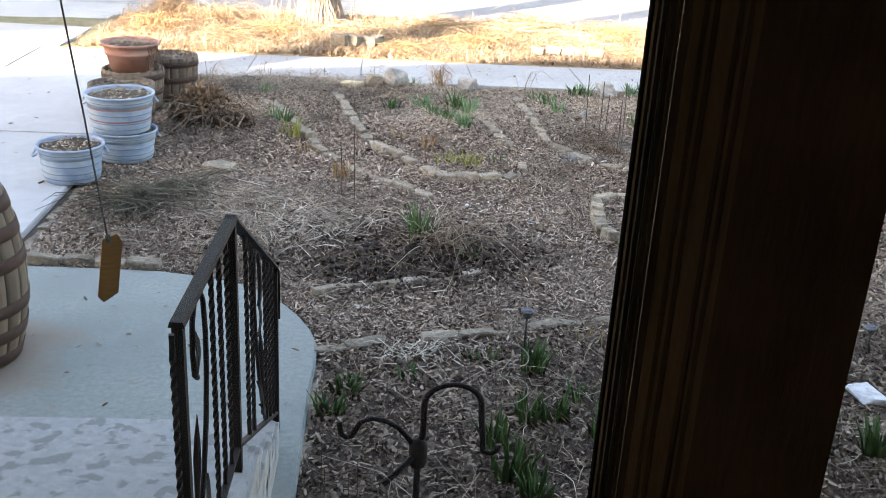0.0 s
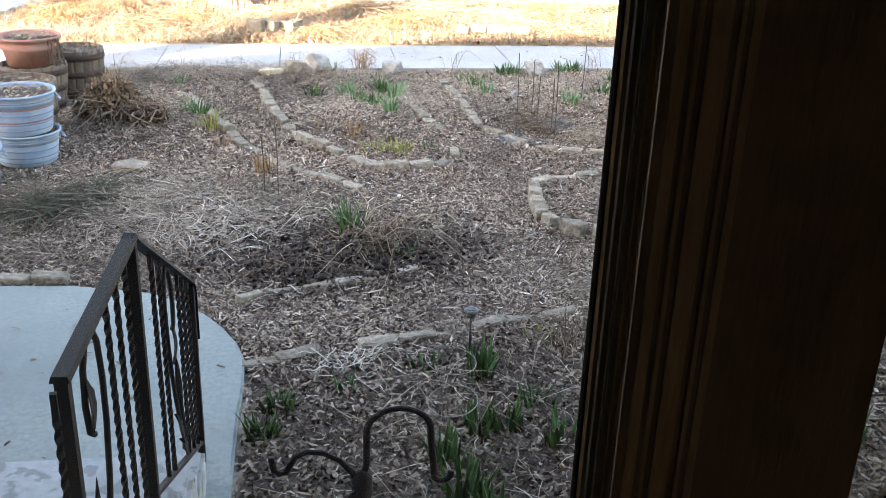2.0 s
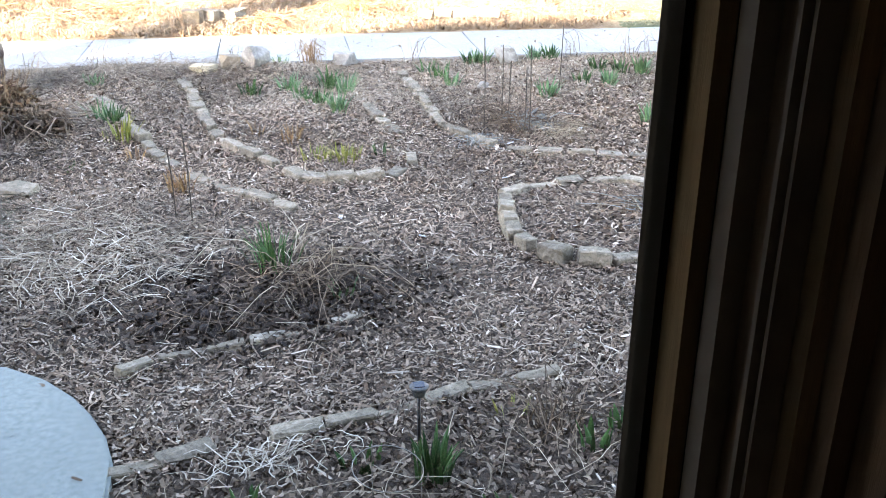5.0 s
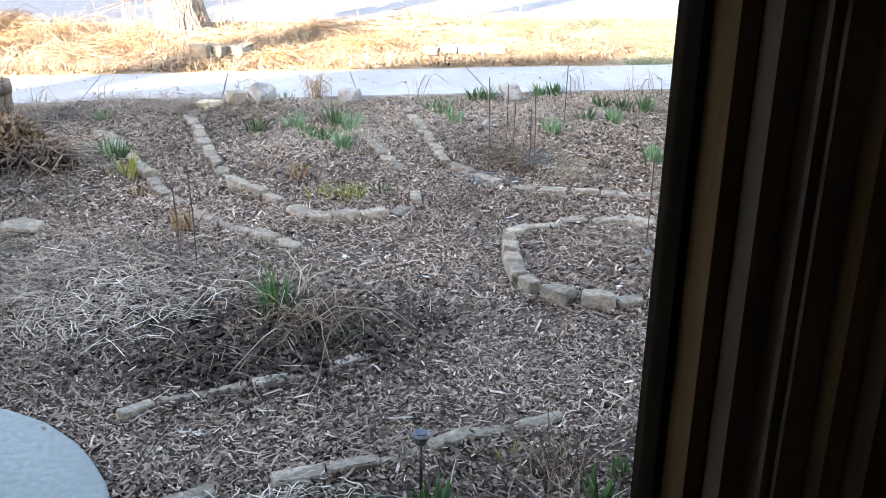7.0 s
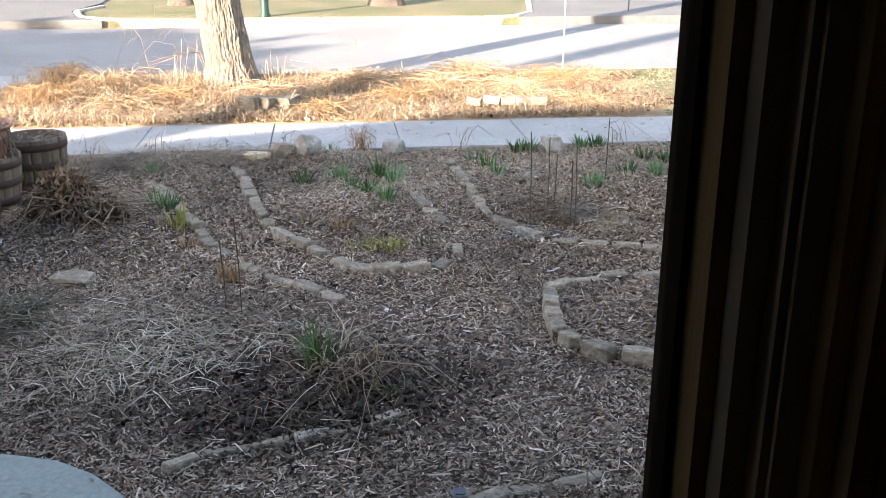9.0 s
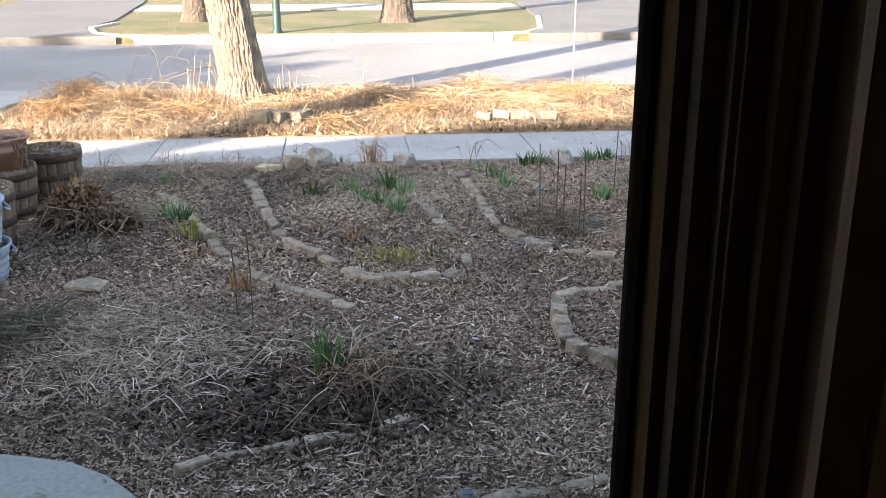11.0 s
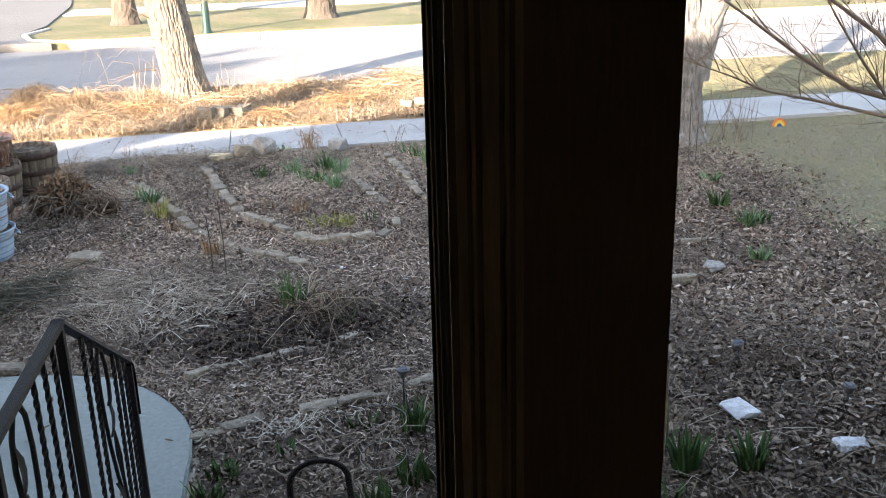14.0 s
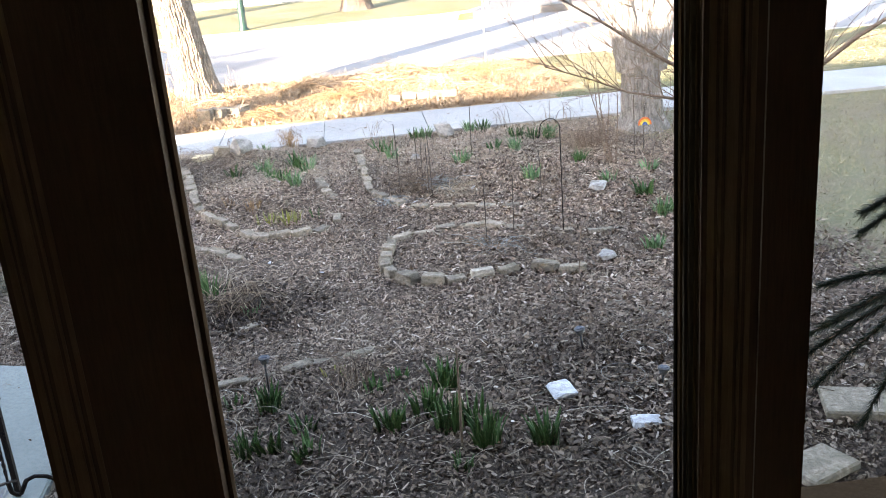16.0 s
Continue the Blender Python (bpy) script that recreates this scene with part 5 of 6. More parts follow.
def solar_light(x, y, h, label, lean=0):
    e = empty("solar_light", x, y, height(x, y) - 0.02, label, "solar light", "solar path lights")
    e.matrix_basis = pose(x, y, height(x, y) - 0.02, 0, lean, 0)
    part("stem", Mesh().tube([(0, 0, -0.04), (0, 0, h - 0.03)], 0.007, 8), M_BLACK, e, smooth=True)
    part("lens", Mesh().lathe([(0.004, h - 0.035), (0.022, h - 0.03), (0.029, h - 0.005), (0.029, h)], 20), M_STEEL, e, smooth=True)
    part("cap", Mesh().lathe([(0.028, h), (0.036, h + 0.002), (0.037, h + 0.011), (0.032, h + 0.015), (0.004, h + 0.016)], 24), M_STEEL, e, "brushed steel rim", smooth=True)
    part("cell", Mesh().box((-0.02, -0.02, h + 0.0165), (0.02, 0.02, h + 0.019)), M_SOLAR, e, "small dark solar cell")


solar_light(0.75, 3.81, 0.25, "small solar light on a thin dark stem")
solar_light(2.78, 3.90, 0.16, "black solar light leaning in leaf litter", -8)
solar_light(3.12, 3.33, 0.12, "black solar light low in dead leaves", 5)

CH = Vector((-0.873, 1.7, 1.386))
e = empty("wind_chime", CH.x, CH.y, CH.z, "varnished wooden chime paddle hanging on a cord", "wind chime")
m = Mesh()
m.add([(-0.022, -0.003, 0.06), (0.01, -0.003, 0.075), (0.024, -0.003, 0.055), (0.024, -0.003, -0.075), (-0.008, -0.003, -0.1), (-0.022, -0.003, -0.085),
       (-0.022, 0.003, 0.06), (0.01, 0.003, 0.075), (0.024, 0.003, 0.055), (0.024, 0.003, -0.075), (-0.008, 0.003, -0.1), (-0.022, 0.003, -0.085)],
      [(0, 5, 4, 3, 2, 1), (6, 7, 8, 9, 10, 11)] + [(k, (k + 1) % 6, (k + 1) % 6 + 6, k + 6) for k in range(6)])
pd = part("paddle", m, M_CHIME, e)
pd.matrix_basis = pose(0, 0, 0, 0, 8, 25) @ Matrix.Diagonal((1.25, 1.25, 1.25, 1))
part("cord", Mesh().tube([(0, 0, 0.07), (-0.04, 0.0, 0.45), (-0.18, 0, 1.68)], 0.003, 5), M_CORD, e, "thin dark cord")
part("knot", Mesh().lathe([(0.001, 0.062), (0.008, 0.068), (0.01, 0.078), (0.006, 0.09), (0.001, 0.094)], 10), M_CORD, e)


# ---- plants ----
def blades(m, rng, n, h, w, spread, lean, segs=4, x=0.0, y=0.0, z=0.0, r0=0.03):
    """Pointed leaves that rise from a tuft, folded along the middle."""
    for _ in range(n):
        a = rng.uniform(0, 6.283)
        rr = r0 * math.sqrt(rng.random())
        L, ww = h * rng.uniform(0.6, 1.1), w * rng.uniform(0.7, 1.2)
        out = Vector((math.cos(a), math.sin(a), 0)) * 1.0
        sd = Vector((-math.sin(a + rng.uniform(-1, 1)), math.cos(a + rng.uniform(-1, 1)), 0)).normalized()
        ln = lean * rng.uniform(0.2, 1.2)
        p0 = Vector((x, y, z)) + out * (rr + spread * rng.random())
        v = []
        for i in range(segs + 1):
            u = i / segs
            c = p0 + out * (L * ln * u ** 1.8) + Vector((0, 0, L * (u - 0.35 * ln * u * u)))
            k = ww / 2 * (1 - u ** 2.2) * (0.75 + 0.5 * min(u * 3, 1) * 0.5) + 0.0006
            v += [c - sd * k, c + out * -ww * 0.15, c + sd * k]
        f = []
        for i in range(segs):
            f += [(i * 3, i * 3 + 1, i * 3 + 4, i * 3 + 3), (i * 3 + 1, i * 3 + 2, i * 3 + 5, i * 3 + 4)]
        m.add(v, f)


def shoots(x, y, n, h, label, seed, material=None, w=0.014, spread=0.05, lean=0.4, cat="plant", name="bulb_shoots"):
    m = Mesh()
    rng = random.Random(seed)
    blades(m, rng, n, h, w, spread, lean)
    ob = part(name, m, material or M_LEAF)
    ob.matrix_basis = pose(x, y, height(x, y) - 0.03)
    return tagged(ob, label, cat, "green bulb shoots")


FRONT = [(0.77, 3.57, 26, 0.24), (0.67, 3.08, 20, 0.2), (0.81, 3.08, 14, 0.2), (0.99, 3.26, 10, 0.15), (-0.22, 3.37, 14, 0.15), (-0.29, 3.17, 18, 0.16), (0.09, 3.53, 10, 0.12), (1.01, 2.96, 10, 0.18),
         (1.83, 3.60, 34, 0.27), (1.70, 3.30, 30, 0.26), (1.49, 3.14, 26, 0.23), (1.82, 3.10, 36, 0.27), (1.95, 3.16, 22, 0.24), (1.99, 2.87, 38, 0.28), (2.32, 2.83, 30, 0.26), (0.54, 2.62, 26, 0.26), (0.62, 2.42, 24, 0.26), (0.73, 2.05, 20, 0.28), (0.49, 2.85, 24, 0.22),
         (1.41, 3.64, 8, 0.16), (1.57, 3.78, 8, 0.14), (1.84, 2.67, 12, 0.14), (0.52, 3.70, 8, 0.12)]
for k, (x, y, n, h) in enumerate(FRONT):
    shoots(x, y, n, h * 0.82, "dense green bulb shoots in the front bed" if n > 20 else "small green bulb shoots in leaf litter", 100 + k, w=0.031, spread=0.055, lean=0.34)
BACK = [(0.02, 9.22, 14, 0.18), (0.37, 9.35, 16, 0.2), (0.73, 9.49, 22, 0.24), (0.86, 9.28, 16, 0.24), (0.59, 8.84, 16, 0.18), (0.75, 8.54, 20, 0.2), (0.46, 9.03, 10, 0.16), (2.31, 10.33, 26, 0.2), (2.22, 10.38, 20, 0.18), (2.91, 10.46, 28, 0.2), (3.08, 10.52, 24, 0.2),
        (2.59, 8.80, 20, 0.2), (3.41, 9.91, 20, 0.18), (3.25, 9.11, 24, 0.2), (3.02, 9.18, 14, 0.16), (3.76, 9.65, 28, 0.22), (3.59, 9.74, 16, 0.18), (3.22, 7.95, 22, 0.2), (3.86, 8.44, 18, 0.19), (3.94, 7.61, 14, 0.17), (4.16, 7.08, 24, 0.22), (4.14, 6.48, 24, 0.2), (4.30, 6.54, 16, 0.18), (3.80, 5.60, 20, 0.16),
        (1.79, 9.75, 10, 0.2), (1.84, 9.41, 12, 0.2), (1.70, 10.00, 8, 0.18), (-1.33, 9.59, 16, 0.16), (-1.01, 8.39, 12, 0.18), (0.32, 10.38, 10, 0.14), (4.73, 5.16, 14, 0.18), (4.47, 7.91, 14, 0.16)]
for k, (x, y, n, h) in enumerate(BACK):
    shoots(x, y, int(n * 1.4), h * 0.95, "blue green bulb shoots in the back bed" if k % 3 else "fresh green bulb shoots in mulch", 200 + k, M_BLUELEAF if k % 2 else M_LEAF, w=0.026, spread=0.06, lean=0.45)
for k, (x, y, n, h, mm, lab) in enumerate([(0.72, 7.42, 44, 0.15, M_YELLOWLEAF, "yellow green daylily shoots in a patch"), (0.52, 7.45, 26, 0.12, M_YELLOWLEAF, "yellow green daylily shoots in a patch"), (0.36, 7.83, 18, 0.16, M_RUSTLEAF, "rusty iris stubs with green tips"),
                                           (0.09, 8.00, 8, 0.14, M_RUSTLEAF, "reddish dead stalks in the bed"), (-0.43, 6.80, 16, 0.16, M_RUSTLEAF, "rusty orange dead leaves by a stake"), (-0.35, 6.86, 14, 0.2, M_RUSTLEAF, "rusty orange dead leaves by a stake"),
                                           (1.00, 7.50, 10, 0.13, M_LEAF, "small green rosette by edging stones"), (0.22, 5.38, 46, 0.25, M_LEAF, "bright green lily shoots in a dead clump"), (0.55, 5.10, 12, 0.12, M_BLUELEAF, "grey green shoots beside a dead clump"),
                                           (-0.90, 8.00, 30, 0.22, M_YELLOWLEAF, "olive green half dead shoots in the bed"), (-1.11, 8.48, 20, 0.2, M_BLUELEAF, "grey green half dead shoots in the bed"), (-0.75, 7.62, 14, 0.14, M_RUSTLEAF, "rusty dead shoots in the bed"), (-1.17, 7.43, 14, 0.06, M_LEAF, "low green rosette in mulch"), (1.14, 3.94, 8, 0.1, M_YELLOWLEAF, "small olive sprout by edging stones")]):
    shoots(x, y, n, h, lab, 300 + k, mm, 0.014, 0.1 if n > 18 else 0.05, 0.4)


def dead_clump(x, y, n, h, r, label, seed, material=None, thick=0.003, name="dead_clump", cat="dry plant", droop=1.0):
    """Dry stems that arch out of one crown."""
    rng = random.Random(seed)
    m = Mesh()
    for _ in range(n):
        a = rng.uniform(0, 6.283)
        L = h * rng.uniform(0.5, 1.2)
        o = Vector((math.cos(a), math.sin(a), 0))
        p0 = Vector((rng.gauss(0, 0.3), rng.gauss(0, 0.3), 0)) * r + Vector((0, 0, 0.0))
        k = rng.uniform(0.1, 1.4)
        o2 = Vector((math.cos(a + rng.gauss(0, 0.9)), math.sin(a + rng.gauss(0, 0.9)), 0))
        pts = [p0, p0 + o * r * 0.35 * k + Vector((0, 0, L * 0.6)), p0 + o * r * 0.8 * k + Vector((rng.uniform(-0.05, 0.05), rng.uniform(-0.05, 0.05), L * (0.8 - 0.3 * droop * rng.random()))),
               p0 + o * r * 0.8 * k + o2 * r * 0.5 * k + Vector((rng.uniform(-0.08, 0.08), rng.uniform(-0.08, 0.08), L * max(0.02, 0.55 - 0.75 * droop * rng.random())))]
        m.tube(pts, [thick * 1.3, thick, thick * 0.8, thick * 0.5], 3, False)
    ob = part(name, m, material or M_DEAD)
    ob.matrix_basis = pose(x, y, height(x, y) - 0.03)
    return tagged(ob, label, cat, "dry plant clumps")


dead_clump(0.36, 5.28, 80, 0.15, 0.3, "brown dead daylily clump with arching stems", 1)
dead_clump(0.34, 5.31, 20, 0.22, 0.34, "pale arching dead stalks in a clump", 2, M_STRAW, 0.0028)
def leaf_mound(x, y, n, r, h, label, seed, material):
    """A heap of curled, withered leaves that hang on a dry crown."""
    rng = random.Random(seed)
    m = Mesh()
    for _ in range(n):
        a, u = rng.uniform(0, 6.283), rng.random() ** 0.6
        top = h * math.sqrt(max(0.04, 1 - u * u)) * rng.uniform(0.45, 1.12)
        c = Vector((r * u * math.cos(a) * rng.uniform(0.8, 1.2), r * u * math.sin(a), top * rng.uniform(0.5, 1.0)))
        d = Vector((math.cos(a) + rng.gauss(0, 0.6), math.sin(a) + rng.gauss(0, 0.6), rng.gauss(-0.2, 0.8))).normalized() * rng.uniform(0.025, 0.065)
        s = d.cross(Vector((rng.gauss(0, 1), rng.gauss(0, 1), rng.gauss(0, 1)))).normalized() * rng.uniform(0.006, 0.018)
        b = s.cross(d).normalized() * rng.uniform(0.008, 0.025)
        m.add([c - d, c - s + b, c + s + b, c + d * 0.6 - s * 0.8, c + d * 0.6 + s * 0.8, c + d * 1.1 - b], [(0, 2, 1), (1, 2, 4, 3), (3, 4, 5)])
    for _ in range(60):
        a, u = rng.uniform(0, 6.283), rng.random()
        o = Vector((math.cos(a), math.sin(a), 0)) * r * u
        m.tube([o * 0.3, o * 0.7 + Vector((0, 0, h * 0.6)), o * 1.15 + Vector((0, 0, h * rng.uniform(0.6, 1.25)))], [0.005, 0.004, 0.0025], 3, False)
    ob = part("dead_clump", m, material)
    ob.matrix_basis = pose(x, y, height(x, y) - 0.03)
    return tagged(ob, label, "dry plant", "dry plant clumps")


leaf_mound(-1.78, 8.3, 1500, 0.27, 0.36, "brown withered leaf clump beside the tubs", 71, M_BROWNLEAF)
leaf_mound(-1.5, 8.16, 700, 0.22, 0.18, "dark withered leaves spilling from a clump", 72, M_DEAD)
shoots(-1.76, 8.29, 40, 0.3, "brown curled dead leaf clump by the tubs", 3, M_BROWNLEAF, 0.03, 0.22, 1.25, "dry plant", "dead_clump")
dead_clump(-1.64, 8.2, 130, 0.26, 0.34, "dark brown dead leaves at the foot of a clump", 40, None, 0.007, droop=1.3)
dead_clump(-1.88, 8.31, 16, 0.42, 0.13, "tan dead grass blades in a clump", 4, M_STRAW, 0.004)
dead_clump(-1.82, 5.95, 260, 0.19, 0.36, "dark grey green heather mound by the drive", 5, M_HEATHER, 0.0035)
dead_clump(-1.53, 6.2, 140, 0.16, 0.3, "dark grey green heather mound by the drive", 6, M_HEATHER, 0.003)
dead_clump(0.02, 4.99, 26, 0.10, 0.3, "dark twiggy dead stems over a brick edge", 7, None, 0.0025)
dead_clump(-0.39, 5.05, 24, 0.10, 0.3, "dark twiggy dead stems over a brick edge", 8, None, 0.0025)
dead_clump(2.47, 6.01, 70, 0.12, 0.36, "grey twiggy dead plants inside an oval bed", 9, None, 0.0025)
dead_clump(2.93, 5.96, 60, 0.12, 0.3, "grey twiggy dead plants inside an oval bed", 10, None, 0.0025)
dead_clump(2.12, 8.00, 140, 0.2, 0.3, "grey tangled dead stems in the back bed", 11, None, 0.0022)
dead_clump(2.43, 7.76, 120, 0.16, 0.28, "grey tangled dead stems in the back bed", 12, M_STRAW, 0.002)
dead_clump(4.08, 9.08, 160, 0.3, 0.3, "grey tangled dead stems by a wire hook", 13, None, 0.0022)
dead_clump(1.29, 3.78, 40, 0.22, 0.2, "thin dead stalks in the front bed", 14, None, 0.0022, droop=0.4)
dead_clump(0.61, 10.62, 60, 0.35, 0.14, "orange twiggy shrub by the sidewalk", 15, M_RUSTLEAF, 0.0025, droop=0.2)
for k, (x, y) in enumerate([(-2.09, 10.57), (-1.48, 10.62), (-0.85, 10.66), (-0.17, 10.71), (1.65, 10.66), (3.40, 10.66), (4.18, 10.57), (3.94, 10.62)]):
    dead_clump(x, y, 7, 0.3, 0.2, "thin bare stalks at the sidewalk edge", 20 + k, None, 0.0028, droop=0.3)
dead_clump(-1.75, 14.7, 9, 0.95, 0.6, "bare pale suckers beside a street tree", 51, M_DRYGRASS, 0.0045, droop=1.0)
dead_clump(-0.5, 14.8, 7, 0.8, 0.45, "bare pale suckers beside a street tree", 52, M_DRYGRASS, 0.0045, droop=1.0)
dead_clump(3.04, 3.94, 70, 0.16, 0.3, "dark dead stems by a white rock", 30, None, 0.0022)
dead_clump(3.83, 3.20, 60, 0.3, 0.3, "bare stalks in the leaf litter", 31, None, 0.003, droop=0.4)
dead_clump(4.43, 4.69, 60, 0.4, 0.3, "bare stalks near the lawn", 32, None, 0.003, droop=0.2)
dead_clump(0.17, 2.20, 40, 0.12, 0.4, "tangled dead stems at the foot of the hook", 33, M_STRAW, 0.0025)

dead_clump(2.25, 7.98, 70, 0.16, 0.16, "blue grey withered lavender between stakes", 41, M_BLUEGREY, 0.004, droop=0.7)
dead_clump(1.75, 7.64, 60, 0.1, 0.18, "grey withered tuft over edging stones", 42, M_BLUEGREY, 0.003, droop=1.0)
dead_clump(2.52, 5.96, 40, 0.1, 0.26, "blue grey withered stems in an oval bed", 43, M_BLUEGREY, 0.003, droop=1.0)
SEEDS = [(-0.37, 4.87), (-0.34, 4.90), (-0.30, 5.18), (-0.39, 4.99), (-0.15, 5.22), (-0.14, 5.14), (-0.12, 4.84), (-0.12, 4.96), (0.01, 4.76), (0.66, 5.08), (0.71, 5.01), (0.35, 4.86), (0.59, 5.19), (0.39, 4.93)]
seed_bm = bmesh.new()
bmesh.ops.create_icosphere(seed_bm, subdivisions=2, radius=0.024)
for v in seed_bm.verts:
    v.co *= 1 + 0.28 * noise.noise(v.co * 90)
seed_me = bpy.data.meshes.new("seed_head")
seed_bm.to_mesh(seed_me)
seed_bm.free()
for k, (x, y) in enumerate(SEEDS):
    ob = part("seed_head", seed_me, M_SEED, at=pose(x, y, height(x, y) + 0.022, k * 40, k * 25, k * 70))
    tagged(ob, "dark dried seed head lying on mulch", "seed head", "dried seed heads")
for x, y in ((2.58, 7.78), (1.97, 7.53), (1.77, 6.80), (1.06, 5.85)):
    ob = part("plant_tag", bevel_box("plant_tag", 0.05, 0.035, 0.006, 0.002, 0.002, 3), M_WHITEROCK, at=pose(x, y, height(x, y) + 0.014, 12, 18, x * 90))
    tagged(ob, "small white plastic plant tag in mulch", "plant tag", "plant tags")

# ---- dry verge across the sidewalk ----

def verge_keep(x, y, rng):
    return (x < 4.5 + 0.4 * np.sin(y * 3)) & (x > -4.0 + 0.3 * np.sin(y * 5))


def verge_grass(name, n, h, w, material, label, seed, lean=1.0):
    rng = random.Random(seed)
    m = Mesh()
    for _ in range(n):
        cx, cy = rng.uniform(-4.1, 4.9), rng.uniform(12.1, 15.65)
        k = noise.noise((cx * 0.9, cy * 1.3, seed))
        if k < -0.25 + 0.3 * rng.random() or math.hypot(cx + 1.06, cy - 14.85) < 0.4 or cx > 4.4 + 0.5 * math.sin(cy * 3):
            continue
        hh = h * (0.6 + 0.8 * max(0, k + 0.3)) * rng.uniform(0.5, 1.2)
        a = rng.uniform(0, 6.283)
        o = Vector((math.cos(a), math.sin(a), 0))
        s = Vector((-o.y, o.x, 0)) * (w * rng.uniform(0.6, 1.3))
        p = Vector((cx, cy, 0.02))
        q = p + o * hh * 0.4 * lean * rng.random() + Vector((0, 0, hh * 0.7))
        t = q + o * hh * 0.8 * lean * rng.random() + Vector((0, 0, hh * rng.uniform(-0.5, 0.5)))
        m.add([p - s, p + s, q + s * 0.8, q - s * 0.8, t + s * 0.2, t - s * 0.2], [(0, 1, 2, 3), (3, 2, 4, 5)])
    return tagged(part(name, m, material), label, "dry grass", kind="stuff")


verge_grass("dry_grass", 8000, 0.12, 0.006, M_DRYGRASS, "dry orange grass and stems over the verge", 1, lean=2.6)
verge_grass("dry_grass", 5000, 0.16, 0.004, M_STRAW, "pale dry stems over the verge", 2, lean=2.2)
litter("verge_litter", 14000, (-4.1, 5.0, 12.05, 15.7), (0.04, 0.12), (0.015, 0.04), M_DRYGRASS, "orange leaf litter over the verge", 12, 0.5, 0.06, verge_keep, 2, 0.4, "leaves")

# ---- thin lawn ----
def lawn_keep(x, y, rng):
    edge = 4.75 + 0.22 * np.sin(y * 1.7)
    return rng.uniform(0, 1, len(x)) < np.clip((x - edge) / 0.5, 0, 1) * np.clip(1.3 - (x - 5) / 8, 0.2, 1)


M_GRASS = ramp_mat("thin lawn blades", [(0.12, 0.12, 0.05), (0.24, 0.21, 0.12), (0.33, 0.28, 0.18), (0.16, 0.15, 0.07), (0.42, 0.36, 0.25)])
litter("lawn_grass", 52000, (4.5, 11.0, 2.0, 10.6), (0.03, 0.08), (0.003, 0.007), M_GRASS, "thin patchy tan and green lawn grass", 31, 0.6, 0.03, lawn_keep, 2, 0.4, "grass")
def strip_keep(x, y, rng):
    return x > 4.6 + 0.4 * np.sin(y * 3)


litter("lawn_grass", 16000, (4.2, 13.0, 12.05, 15.7), (0.03, 0.09), (0.004, 0.009), M_GRASS, "sunny tan grass strip by the kerb", 35, 0.6, 0.03, strip_keep, 2, 0.4, "grass", base=0.03)
litter("leaf_litter", 700, (4.4, 10.0, 2.0, 10.6), (0.02, 0.05), (0.01, 0.025), M_DEADLEAF, "few dead leaves on the lawn", 32, 0.4, 0.03, lawn_keep, 2, 0.35, "leaves")

litter("verge_stems", 20000, (-4.1, 5.0, 12.05, 15.7), (0.05, 0.17), (0.004, 0.009), M_DRYGRASS, "matted orange and tan stems over the verge", 33, 0.28, 0.16, verge_keep, 3, 0.5, "dry grass")
litter("verge_stems", 4500, (-4.1, 4.6, 12.05, 15.7), (0.06, 0.2), (0.003, 0.007), M_STRAW, "matted pale stems over the verge", 34, 0.28, 0.18, verge_keep, 3, 0.5, "dry grass")
for k, (x, y, r, h) in enumerate([(-3.3, 13.4, 0.45, 0.35), (-2.6, 14.3, 0.4, 0.4), (-2.2, 12.9, 0.4, 0.25), (-1.7, 13.6, 0.4, 0.22), (-0.4, 13.8, 0.45, 0.25), (0.6, 14.4, 0.45, 0.28), (1.3, 13.3, 0.4, 0.25), (1.9, 14.2, 0.5, 0.3), (2.9, 13.6, 0.5, 0.3), (3.6, 14.3, 0.45, 0.32), (2.3, 15.1, 0.45, 0.35), (-3.4, 14.9, 0.4, 0.4), (0.2, 12.6, 0.35, 0.2), (3.6, 12.7, 0.4, 0.22)]):
    ob = dead_clump(x, y, 170, h, r, "matted orange brown plants on the verge", 60 + k, M_DRYGRASS if k % 3 else M_RUSTLEAF, 0.004)
    ob.location.z = 0.02


# ---- trees ----
def bark_trunk(path, radii, furrow=0.03, n=44, rows=60, seed=0, ridges=15):
    """A trunk whose bark is cut into upright furrows."""
    path = [Vector(p) for p in path]
    m = Mesh()
    v = []
    for i in range(rows + 1):
        u = i / rows * (len(path) - 1)
        k = min(int(u), len(path) - 2)
        w = u - k
        w = w * w * (3 - 2 * w) * 0.4 + w * 0.6
        c = path[k].lerp(path[k + 1], w)
        r = radii[k] + (radii[k + 1] - radii[k]) * w
        for q in range(n):
            a = 2 * math.pi * q / n
            nz = noise.noise((math.cos(a) * 2.5, math.sin(a) * 2.5, c.z * 0.7 + seed))
            fz = abs(math.sin(a * ridges / 2 + 2.4 * noise.noise((c.z * 4.5, a * 2.5, seed))))
            rr = r * (1 + 0.10 * nz) + furrow * (fz ** 0.6 - 0.6) + 0.012 * noise.noise((a * 9, c.z * 7, seed))
            v.append((c.x + rr * math.cos(a), c.y + rr * math.sin(a), c.z))
    f = [(i * n + q, i * n + (q + 1) % n, (i + 1) * n + (q + 1) % n, (i + 1) * n + q) for i in range(rows) for q in range(n)]
    f.append(tuple(rows * n + q for q in range(n)))
    return m.add(v, f)


